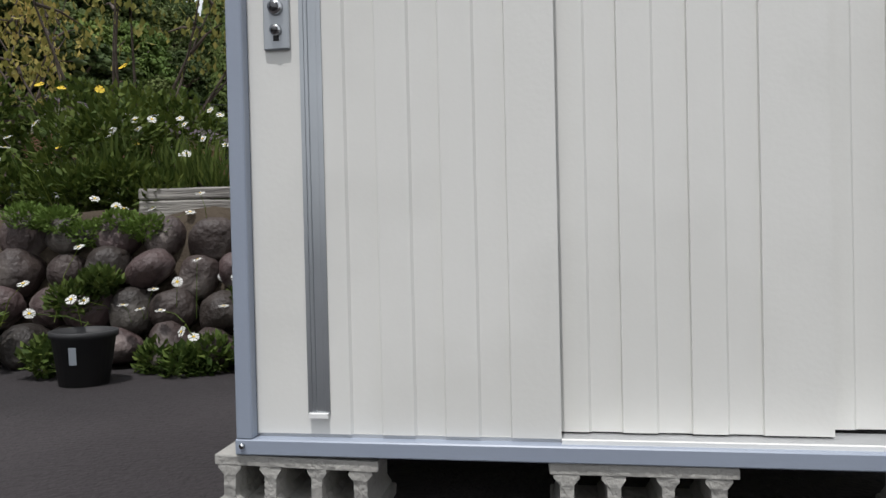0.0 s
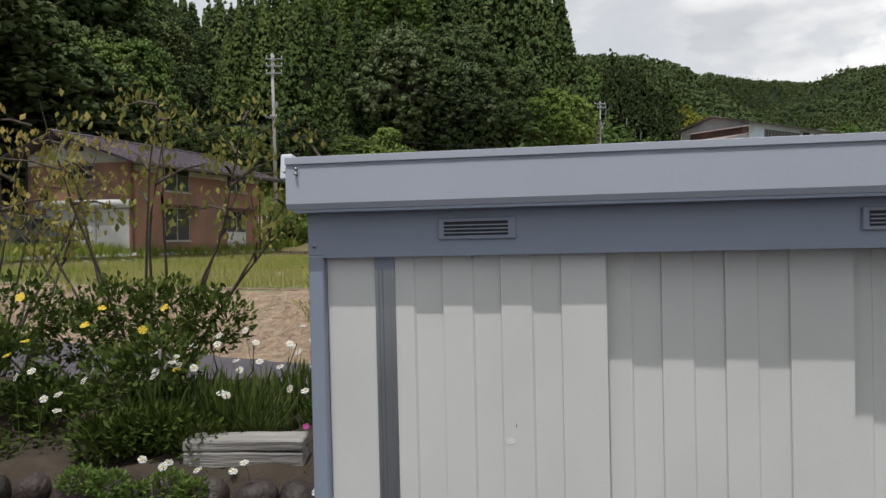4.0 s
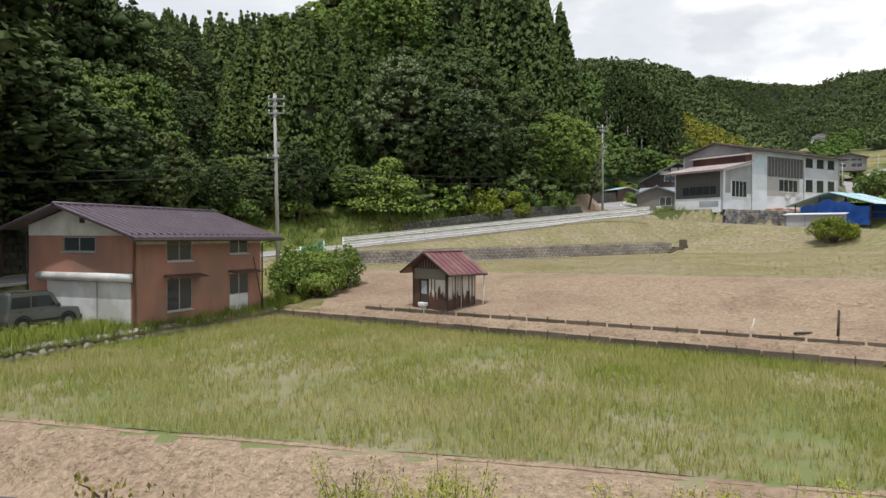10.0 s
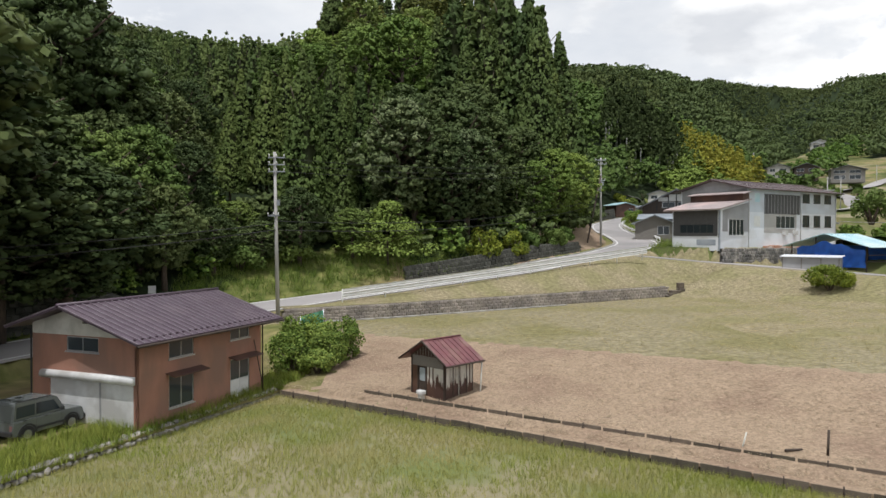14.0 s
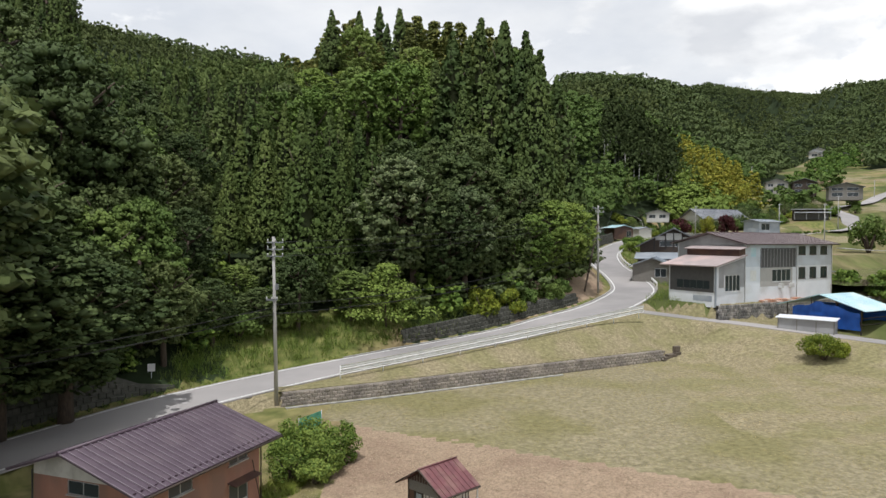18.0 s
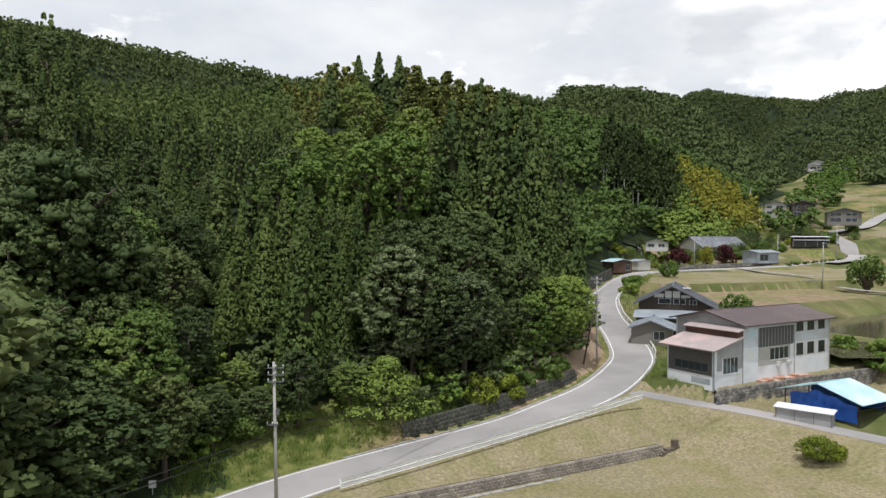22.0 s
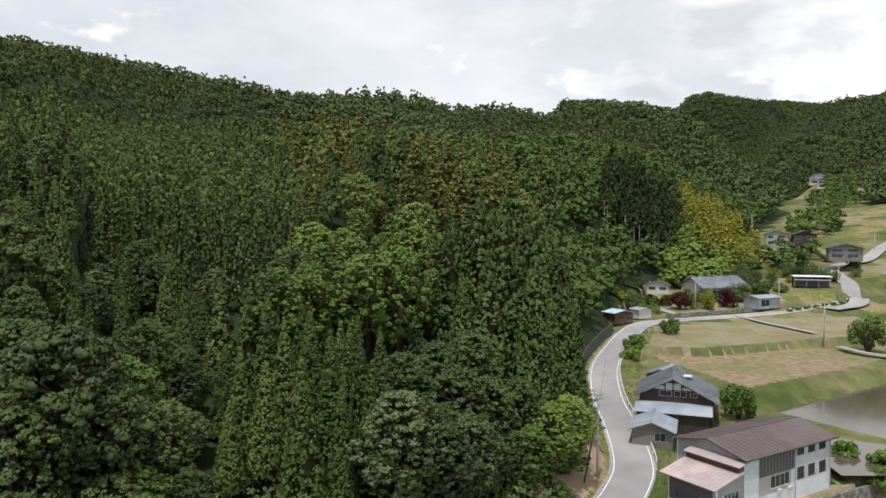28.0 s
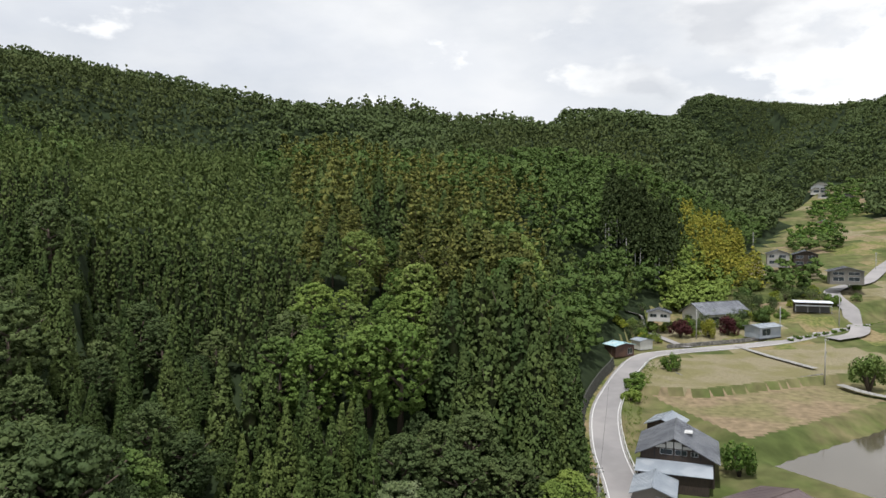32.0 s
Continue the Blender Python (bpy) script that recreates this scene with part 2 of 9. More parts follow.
# roof seams, a paler tone than the maroon sheet
M_SEAM = mat("worn_seam", (0.21, 0.18, 0.20), (0.15, 0.12, 0.14), 1.2, 0.4)
M_PURPLE = mat("maroon_roof_steel", (0.088, 0.06, 0.08), (0.07, 0.047, 0.063), 0.9, 0.42, bump=0.05, c=(0.105, 0.075, 0.09), cscale=0.4)
M_REDROOF = mat("red_roof_steel", (0.185, 0.07, 0.075), (0.125, 0.05, 0.055), 2.5, 0.5, c=(0.21, 0.115, 0.10), cscale=0.8)
M_PINK = mat("faded_pink_roof", (0.40, 0.335, 0.325), (0.34, 0.285, 0.275), 0.8, 0.6, c=(0.48, 0.37, 0.35), cscale=0.3)
M_BROWNROOF = mat("brown_roof_steel", (0.105, 0.075, 0.075), (0.085, 0.06, 0.062), 0.6, 0.5, c=(0.125, 0.092, 0.088), cscale=0.2)
M_WHITEWALL = mat("white_wall", (0.72, 0.74, 0.76), (0.64, 0.66, 0.68), 0.7, 0.7, c=(0.58, 0.58, 0.57), cscale=0.35, cspread=(0.55, 0.7))
M_GREYWALL = mat("grey_wall", (0.36, 0.36, 0.36), (0.31, 0.31, 0.31), 0.9, 0.7, c=(0.28, 0.28, 0.28), cscale=0.5)
M_BEIGEWALL = mat("beige_wall", (0.42, 0.40, 0.37), (0.36, 0.345, 0.32), 0.9, 0.7)
M_LATTICE = mat("dark_screen", (0.095, 0.092, 0.09), (0.075, 0.073, 0.072), 2.5, 0.7)
M_RUST = mat("rust_stain", (0.36, 0.17, 0.10), (0.45, 0.27, 0.19), 1.5, 0.85, c=(0.5, 0.4, 0.34), cscale=0.8)
M_BLUE = mat("blue_tarp", (0.025, 0.12, 0.48), (0.02, 0.085, 0.36), 1.2, 0.5, bump=0.8, fine=2.2)
M_TEAL = mat("pale_blue_roof", (0.43, 0.62, 0.66), (0.36, 0.54, 0.58), 0.8, 0.5, c=(0.55, 0.66, 0.66), cscale=0.4)
M_TEALDARK = mat("teal_roof", (0.08, 0.32, 0.34), (0.06, 0.26, 0.28), 0.8, 0.5)
M_SLATE = mat("slate_tile", (0.16, 0.17, 0.19), (0.115, 0.12, 0.135), 1.4, 0.45, bump=0.2, c=(0.2, 0.21, 0.225), cscale=0.35, island=0.12)
M_GREYROOF = mat("grey_roof_steel", (0.30, 0.335, 0.37), (0.26, 0.29, 0.325), 0.8, 0.4, c=(0.36, 0.39, 0.42), cscale=0.4)
M_PLASTER = mat("plaster", (0.60, 0.59, 0.56), (0.52, 0.51, 0.48), 1, 0.85)
M_GLASS = glass_mat("window_glass", (0.035, 0.045, 0.05))
M_FROST = glass_mat("frosted_glass", (0.33, 0.38, 0.40), 0.3)
M_ALU = mat("aluminium", (0.55, 0.56, 0.57), (0.47, 0.48, 0.49), 6, 0.35, 0.6)
M_SHUTTER = mat("white_shutter", (0.66, 0.66, 0.65), (0.56, 0.56, 0.55), 2, 0.5, c=(0.47, 0.46, 0.44), cscale=0.8)
M_CARPAINT = mat("grey_green_car_paint", (0.19, 0.205, 0.20), (0.18, 0.195, 0.19), 3, 0.25, 0.4)
M_RUBBER = mat("rubber", (0.02, 0.02, 0.02), (0.03, 0.03, 0.03), 8, 0.85)
M_POLE = mat("pole_concrete", (0.44, 0.43, 0.41), (0.36, 0.35, 0.33), 3, 0.85, bump=0.2, stretch=(1, 1, 0.15))
M_WIRE = mat("black_wire", (0.02, 0.02, 0.02), (0.025, 0.025, 0.025), 5, 0.5)
M_GREENWIRE = mat("green_wire", (0.02, 0.26, 0.19), (0.05, 0.34, 0.27), 30, 0.4)
M_SILVERWIRE = mat("silver_wire", (0.5, 0.54, 0.54), (0.4, 0.44, 0.44), 30, 0.35, 0.7)
M_GREYCABLE = mat("dark_cable", (0.07, 0.09, 0.14), (0.05, 0.06, 0.10), 30, 0.4)
M_BARK = mat("bark", (0.12, 0.09, 0.065), (0.06, 0.045, 0.035), 5, 0.9, bump=0.8, fine=9, stretch=(2, 2, 0.4))
M_TWIG = mat("twig_bark", (0.11, 0.085, 0.065), (0.06, 0.045, 0.037), 12, 0.85, bump=0.4, fine=40)
M_WATER = glass_mat("pond_water", (0.085, 0.072, 0.05), 0.08)


def leaf_mat(name, a, b, var=0.35, obj=0.18, trans=0.2):
    return mat(name, a, b, 0.35, 0.65, spec=0.12, obj_var=obj, island=var, trans=trans, coord="World")


M_CEDAR = leaf_mat("cedar_needles", (0.074, 0.116, 0.036), (0.116, 0.158, 0.048), 0.08, 0.24)
M_CEDAR_BRIGHT = leaf_mat("fresh_cedar_needles", (0.084, 0.13, 0.036), (0.126, 0.17, 0.048), 0.08, 0.25)
M_CEDAR_DARK = leaf_mat("cedar_needles_dark", (0.062, 0.088, 0.031), (0.095, 0.122, 0.041), 0.08, 0.34)
M_BROAD = leaf_mat("broad_leaves", (0.1, 0.158, 0.039), (0.15, 0.204, 0.054), 0.08, 0.34)
M_BROAD_DARK = leaf_mat("dark_broad_leaves", (0.07, 0.103, 0.037), (0.106, 0.138, 0.049), 0.08, 0.34)
M_BRIGHT = leaf_mat("bright_leaves", (0.122, 0.19, 0.04), (0.17, 0.236, 0.054), 0.08, 0.28)
M_BAMBOO = leaf_mat("bamboo_leaves", (0.33, 0.31, 0.05), (0.22, 0.25, 0.04), 0.3)
M_GRASSBLADE = leaf_mat("grass_blades", (0.10, 0.17, 0.03), (0.16, 0.21, 0.05), 0.35)
M_WEED = leaf_mat("weed_leaves", (0.17, 0.235, 0.04), (0.26, 0.29, 0.06), 0.35)
M_RICE = leaf_mat("rice_blades", (0.21, 0.262, 0.045), (0.4, 0.36, 0.15), 0.3)
M_PALELEAF = leaf_mat("pale_flowering_leaves", (0.15, 0.18, 0.095), (0.09, 0.128, 0.045), 0.25)
M_DRYBLADE = leaf_mat("dry_blades", (0.50, 0.41, 0.29), (0.36, 0.28, 0.19), 0.4)
M_SHRUB = leaf_mat("shrub_leaves", (0.09, 0.155, 0.03), (0.13, 0.20, 0.04), 0.35)
M_BEDLEAF = leaf_mat("bed_leaves", (0.048, 0.078, 0.016), (0.075, 0.104, 0.022), 0.35)
M_BEDGRASS = leaf_mat("bed_grass_blades", (0.055, 0.092, 0.02), (0.085, 0.118, 0.03), 0.35)
M_BROOM = leaf_mat("broom_sprigs", (0.34, 0.37, 0.045), (0.2, 0.25, 0.038), 0.35)
# near-black green: the shade deep in conifer crowns, put into the colour
M_CROWN_SHADE = leaf_mat("inner_needles", (0.022, 0.030, 0.011), (0.032, 0.04, 0.015), 0.2, trans=0.1)
M_PINE = leaf_mat("yellow_pine_needles", (0.15, 0.16, 0.042), (0.118, 0.138, 0.036), 0.35)
M_BROWNLEAF = leaf_mat("bronze_leaves", (0.36, 0.29, 0.085), (0.27, 0.27, 0.075), 0.4, trans=0.35)
M_MAROON = leaf_mat("maroon_leaves", (0.07, 0.022, 0.025), (0.09, 0.03, 0.03), 0.3)
M_PETAL = mat("white_petals", (0.8, 0.8, 0.77), (0.75, 0.75, 0.72), 9, 0.6, trans=0.3)
M_YELLOW = mat("yellow_petals", (0.75, 0.50, 0.03), (0.80, 0.60, 0.05), 9, 0.6, trans=0.3)
M_MAGENTA = mat("magenta_petals", (0.50, 0.04, 0.28), (0.6, 0.08, 0.4), 9, 0.6, trans=0.3)
M_DARKBOARD = mat("dark_board", (0.085, 0.068, 0.052), (0.13, 0.108, 0.082), 2.5, 0.85, bump=0.5, obj_var=0.3)
M_DRYGREEN = leaf_mat("dry_green_blades", (0.34, 0.28, 0.13), (0.24, 0.225, 0.085), 0.3)
M_BROOM2 = leaf_mat("azalea_leaves", (0.26, 0.29, 0.035), (0.15, 0.20, 0.035), 0.35)
M_BRIGHT2 = leaf_mat("thicket_leaves", (0.15, 0.225, 0.042), (0.2, 0.265, 0.06), 0.35)
M_YELLOWLEAF2 = leaf_mat("golden_leaves", (0.32, 0.30, 0.04), (0.25, 0.26, 0.04), 0.25)
M_FIELD1 = mat("tan_field", (0.255, 0.195, 0.125), (0.20, 0.155, 0.095), 0.5, 0.95, bump=0.6, fine=4, c=(0.18, 0.165, 0.08), cscale=0.06, coord="World", mottle=(0.6, 0.3))

# ---- mesh helpers ----
def mesh_ob(name, verts, faces, material, parent=None, label="", smooth=False):
    me = bpy.data.meshes.new(name)
    me.from_pydata([tuple(v) for v in verts], [], [tuple(f) for f in faces])
    for mm in (material if isinstance(material, (list, tuple)) else [material]):
        me.materials.append(mm)
    if smooth:
        me.polygons.foreach_set("use_smooth", [True] * len(me.polygons))
    me.update()
    ob = new(name, me)
    if parent:
        ob.parent = parent
    if label:
        ob["label"] = label
    return ob


def part(name, bm, material, parent=None, label="", smooth=False):
    """Links a bmesh as one mesh object under a thing or a part."""
    me = bpy.data.meshes.new(name)
    bmesh.ops.recalc_face_normals(bm, faces=bm.faces)
    bm.to_mesh(me)
    bm.free()
    me.materials.append(material)
    if smooth:
        me.polygons.foreach_set("use_smooth", [True] * len(me.polygons))
    ob = new(name, me)
    if parent:
        ob.parent = parent
    if label:
        ob["label"] = label
    return ob


def thing(name, m, label, category, group="", kind=""):
    ob = new(name)
    ob.empty_display_size = 0.2
    ob.matrix_world = m
    return tagged(ob, label, category, group, kind)


def add_box(bm, lo, hi, bevel=0.0, m=None):
    lo, hi = Vector(lo), Vector(hi)
    geo = bmesh.ops.create_cube(bm, size=1.0)
    vs = geo["verts"]
    for v in vs:
        v.co = Vector([(lo[i] + hi[i]) / 2 + v.co[i] * (hi[i] - lo[i]) for i in range(3)])
    if bevel:
        es = list({e for v in vs for e in v.link_edges})
        r = bmesh.ops.bevel(bm, geom=es, offset=bevel, segments=1, affect="EDGES")
        vs = list({v for f in r["faces"] for v in f.verts} | {v for v in vs if v.is_valid})
    if m:
        bmesh.ops.transform(bm, matrix=m, verts=[v for v in vs if v.is_valid])
    return bm


def box(name, lo, hi, material, parent=None, label="", bevel=0.0, m=None):
    return part(name, add_box(bmesh.new(), lo, hi, bevel, m), material, parent, label)


def add_tube(bm, pts, r0, r1=None, sides=8, cap=True):
    """A tube along points, its radius going from r0 to r1."""
    r1 = r0 if r1 is None else r1
    pts = [Vector(p) for p in pts]
    rings = []
    for i, p in enumerate(pts):
        d = (pts[min(i + 1, len(pts) - 1)] - pts[max(i - 1, 0)]).normalized()
        a = d.orthogonal().normalized() if abs(d.z) < 0.95 else d.cross(Vector((0, 1, 0))).normalized()
        b = d.cross(a).normalized()
        r = r0 + (r1 - r0) * i / max(1, len(pts) - 1)
        rings.append([bm.verts.new(p + (a * math.cos(k * math.tau / sides) + b * math.sin(k * math.tau / sides)) * r) for k in range(sides)])
    for u, v in zip(rings, rings[1:]):
        for k in range(sides):
            bm.faces.new((u[k], u[(k + 1) % sides], v[(k + 1) % sides], v[k]))
    if cap:
        bm.faces.new(rings[0][::-1])
        bm.faces.new(rings[-1])
    return bm


def tube(name, pts, r0, material, parent=None, label="", r1=None, sides=8):
    return part(name, add_tube(bmesh.new(), pts, r0, r1, sides), material, parent, label, smooth=True)


def add_prism(bm, poly, axis_from, axis_to, m=None):
    """A closed outline of (u, w) in the x-z plane, drawn out along y."""
    a = [bm.verts.new((u, axis_from, w)) for u, w in poly]
    b = [bm.verts.new((u, axis_to, w)) for u, w in poly]
    n = len(poly)
    bm.faces.new(a)
    bm.faces.new(b[::-1])
    for i in range(n):
        bm.faces.new((a[i], b[i], b[(i + 1) % n], a[(i + 1) % n]))
    if m:
        bmesh.ops.transform(bm, matrix=m, verts=a + b)
    return bm


def smooth01(v):
    v = np.clip(v, 0, 1)
    return v * v * (3 - 2 * v)


def frame2d(origin, u):
    """The pose whose x runs along u (in plan) from origin."""
    return Matrix.Translation(origin) @ Matrix.Rotation(math.atan2(u[1], u[0]), 4, "Z")


def numpy_mesh(name, verts, tris, material, smooth=False, normals=None):
    me = bpy.data.meshes.new(name)
    nv, nt, k = len(verts), len(tris), tris.shape[1]
    me.vertices.add(nv)
    me.vertices.foreach_set("co", np.ascontiguousarray(verts, dtype=np.float32).ravel())
    me.loops.add(nt * k)
    me.loops.foreach_set("vertex_index", np.ascontiguousarray(tris, dtype=np.int32).ravel())
    me.polygons.add(nt)
    me.polygons.foreach_set("loop_start", np.arange(0, nt * k, k, dtype=np.int32))
    if smooth:
        me.polygons.foreach_set("use_smooth", np.ones(nt, dtype=bool))
    for mm in (material if isinstance(material, (list, tuple)) else [material]):
        me.materials.append(mm)
    me.update(calc_edges=True)
    if normals is not None:
        me.polygons.foreach_set("use_smooth", np.ones(nt, dtype=bool))
        me.normals_split_custom_set_from_vertices(np.ascontiguousarray(normals, dtype=np.float32))
    return me

# ---- the lie of the land ----
ROAD = [(-46, 22, 1.6), (-34, 35, 2.0), (-27, 45.5, 2.6), (-21.3, 54, 3.3), (-13.4, 62, 4.0), (-4.7, 67.6, 4.9), (6.8, 73.9, 6.2), (13.6, 79.2, 7.2), (19.6, 86, 7.8),
        (25.2, 96, 8.5), (28.2, 104.6, 9.0), (30.4, 120, 9.9), (32, 138, 11.1), (36.5, 160, 12.6), (44.5, 181, 14.0), (51.8, 197, 15.1), (59, 209.5, 15.8), (69, 215.5, 16.2),
        (105, 227, 17.2), (140, 246, 19.0), (175, 262, 20.5)]


def offset_line(line, s):
    """The line moved s metres to its left."""
    line = [np.array(p, float) for p in line]
    out = []
    for i, p in enumerate(line):
        a, b = line[max(i - 1, 0)], line[min(i + 1, len(line) - 1)]
        n = np.array([-(b[1] - a[1]), b[0] - a[0]])
        n = n / np.linalg.norm(n)
        out.append((p[0] + n[0] * s, p[1] + n[1] * s, p[2]))
    return np.array(out)


def curve_points(pts, steps):
    """Points along a smooth curve through pts (Catmull-Rom)."""
    p = [np.array(q, float) for q in pts]
    p = [2 * p[0] - p[1]] + p + [2 * p[-1] - p[-2]]
    out = []
    for a, b, c, d in zip(p, p[1:], p[2:], p[3:]):
        for k in range(steps):
            t = k / steps
            out.append(0.5 * (2 * b + (c - a) * t + (2 * a - 5 * b + 4 * c - d) * t * t + (3 * b - a - 3 * c + d) * t ** 3))
    out.append(p[-2])
    return np.array(out)


ROAD_LINE = curve_points(ROAD, 8)
ROAD_HALF = 3.15
FOOT = curve_points([tuple(p) for p in offset_line(ROAD[:16], 4.3)] + [(50.5, 213, 16.5), (66, 245, 21), (92, 282, 26), (132, 322, 33), (187, 410, 44), (282, 560, 70),
                     (371, 700, 97), (480, 860, 130), (540, 1150, 190), (700, 1700, 260)], 4)


def stretch(line, y0, y1):
    """The part of a line between two distances ahead."""
    return np.array([p for p in line if y0 <= p[1] <= y1])


SIDE_ROAD = curve_points([(21.0, 86.0, 7.8), (28, 82.6, 7.2), (33.7, 79.8, 6.8), (38.3, 76.2, 6.5), (42.3, 72.2, 6.25), (50, 66, 5.7), (62, 56, 5.0), (82, 43, 4.0)], 8)


def to_line(x, y, line):
    """Distance to a line in plan, the line's height there and the side (above 0: to its left)."""
    best, hz, side = np.full(x.shape, 1e9), np.zeros(x.shape), np.zeros(x.shape)
    for a, b in zip(line, line[1:]):
        dx, dy = b[0] - a[0], b[1] - a[1]
        ll = dx * dx + dy * dy
        t = np.clip(((x - a[0]) * dx + (y - a[1]) * dy) / ll, 0, 1)
        d = np.hypot(x - a[0] - t * dx, y - a[1] - t * dy)
        m = d < best
        best = np.where(m, d, best)
        hz = np.where(m, a[2] + t * (b[2] - a[2]), hz)
        side = np.where(m, np.sign(dx * (y - a[1]) - dy * (x - a[0])), side)
    return best, hz, side


def wob(x, y, s, seed=0.0):
    """A smooth wavy field of about -1 to 1, with waves s metres long."""
    k = math.tau / s
    return (np.sin(k * (x + 0.31 * y) + seed) * np.cos(k * (0.83 * y - 0.27 * x) + 1.7 * seed) + 0.5 * np.sin(k * 2.1 * (0.6 * x - y) + 2.3 * seed)) / 1.5


def paddy_side(x, y):
    return y + 0.654 * x - 32.7, y - (14.2 - 0.25 * x), x + 9.2 + (38.7 - y) * 0.42     # beyond far edge, beyond near edge, right of left edge


def land(x, y):
    """The height of the ground at x, y (arrays)."""
    x, y = np.asarray(x, float), np.asarray(y, float)
    s3, s2, sl = paddy_side(x, y)
    foot = 9.3 + 0.5 * np.clip(1.2 - x, 0, 40)
    z = np.where(y < foot, 0.0, 0.95 * smooth01((y - foot) / np.maximum(1.2, (14.2 - 0.25 * x) - foot)))
    z = np.where((s2 > 0) & (sl > 0), 0.95, z)
    # house yard, left of the paddy
    yard = 1.4 * smooth01((y - 14) / 9.0)
    z = np.where(sl < -0.75, np.maximum(z * 0 + yard, np.where(s2 < 0, z, 0)), z)
    # mown slope, upper field
    s4 = y + 0.58 * x - 46
    upper = 3.0 + 0.014 * np.clip(x + 5, 0, 60) + 0.008 * np.clip(s4, 0, 40)
    gap = np.maximum(3.0, s3 - s4 - 3.0)
    mown = 1.35 + 0.45 * smooth01(s3 / 3.5) + (upper - 1.8) * smooth01((s3 - 3.0) / gap)
    mown = np.where(x < -8, 1.5 + (mown - 1.5) * smooth01((s3 - 2) / 12), mown)
    z = np.where(s3 > 0.7, np.where(sl > -8, mown, yard + (mown - yard) * smooth01((y - 44) / 7)), z)
    # retaining wall and the slope up to the road
    sw = -0.447 * (x + 12.6) + 0.894 * (y - 54.8)
    al = 0.894 * (x + 12.6) + 0.447 * (y - 54.8)
    d, rz, side = to_line(x, y, ROAD_LINE)
    d2, rz2, _ = to_line(x, y, SIDE_ROAD)
    wall_h = 1.0 * smooth01((al + 1) / 2) * (1 - smooth01((al - 38) / 5))
    top = upper + wall_h
    near_d, near_z = np.minimum(d - 3.2, d2 - 2.0), np.where(d - 3.2 < d2 - 2.0, rz, rz2)
    k = smooth01(sw / np.maximum(0.6, sw + np.maximum(near_d, 0)))
    z = np.where((sw > 0.85) & (al > -2), top + (near_z - 0.05 - top) * k, z)
    z = np.where((al > 40) & (sw < 0.85), upper + (near_z - upper) * smooth01(1 - near_d / 10), z)
    # beyond the road: hill to the left, valley to the right
    q, p = 0.5 * x + 0.86 * y, 0.86 * x - 0.5 * y
    valley = np.interp(q, [60, 90, 154, 210, 248, 305, 398, 773, 1300, 2500], [6.5, 8.3, 11.6, 15.4, 17, 25, 38, 105, 235, 330])
    df, fz, fside = to_line(x, y, FOOT)
    dl = np.where(fside > 0, df, 0)
    hill = np.interp(dl, [0, 1.5, 8, 30, 65, 90, 115, 220, 300, 350, 480, 700, 1200, 2500], [0, 1.0, 4.0, 17, 40, 48, 52, 58, 64, 76, 146, 140, 100, 50])
    hill = hill * (1 + 0.10 * wob(x, y, 330, 1.0) * smooth01(dl / 200)) + 4 * wob(x, y, 90, 2.0) * smooth01((dl - 40) / 90)
    hill = hill + smooth01(dl / 6) * (9 * np.exp(-((x + 6) ** 2 + (y - 145) ** 2) / 1570) - 9 * np.exp(-((x + 31) ** 2 + (y - 105) ** 2) / 170)
                                      - 9 * np.exp(-((x + 100) ** 2 + (y - 206) ** 2) / 1400) + 15 * smooth01((dl - 8) / 40) * np.exp(-((x - 72) ** 2 + (y - 292) ** 2) / 1500))
    # a straight hollow runs up between two spurs
    az = x / np.maximum(y, 1.0)
    lid = 0.268 * y - 3 + 60 * smooth01((az + 0.19) / 0.07) + 22 * smooth01((-0.49 - az) / 0.06) + 1.5 * wob(x, y, 60, 0.5)
    hill = np.where((y > 60) & (dl > 12), np.minimum(hill, np.maximum(lid - fz, 0.16 * dl)), hill)
    hill = hill + 17 * smooth01((-0.38 - az) / 0.16) * smooth01((y - 380) / 130)
    # crests as seen up the valley: the near ridge, the valley's head, the mountain beyond
    cap = np.interp(az, [-0.63, -0.544, -0.441, -0.309, -0.234, -0.12, -0.041, 0.01, 0.089, 0.145, 0.17, 0.22, 0.26, 0.335, 0.378, 0.44, 0.452, 0.483, 0.52, 0.6],
                    [0.254, 0.24, 0.22, 0.195, 0.18, 0.176, 0.176, 0.157, 0.161, 0.145, 0.163, 0.170, 0.167, 0.152, 0.120, 0.080, 0.056, 0.022, 0.03, 0.05])
    crest = 45 + np.minimum(y, 620) * cap - 0.3 * np.clip(y - 620, 0, 500) + 4 * wob(x, y, 110, 0.9)
    head = 43 + np.minimum(y, 950) * np.interp(az, [0.40, 0.44, 0.46, 0.497, 0.53, 0.56, 0.6, 0.65], [0.06, 0.110, 0.126, 0.159, 0.170, 0.176, 0.182, 0.19]) - 0.2 * np.clip(y - 950, 0, 900) + 6 * wob(x, y, 130, 1.9)
    beyond = 40 + np.minimum(y, 1250) * np.interp(az, [-0.6, 0.2, 0.325, 0.345, 0.372, 0.42, 0.45, 0.51, 0.6], [0.09, 0.08, 0.162, 0.184, 0.194, 0.187, 0.180, 0.178, 0.176]) + 6 * wob(x, y, 210, 0.3)
    right = 0.6 * np.clip(p - 4, 0, 300) * smooth01((q - 500) / 150)
    zv = valley + right
    zl = np.maximum(fz + hill, np.where(q > 500, zv, 0))
    w_ = smooth01((y - 430) / 170)
    zl = zl * (1 - w_) + np.maximum(crest, 60) * w_
    up_c, up_b = smooth01((y - 585) / 330) * smooth01((az - 0.40) / 0.05), smooth01((y - 1020) / 220)
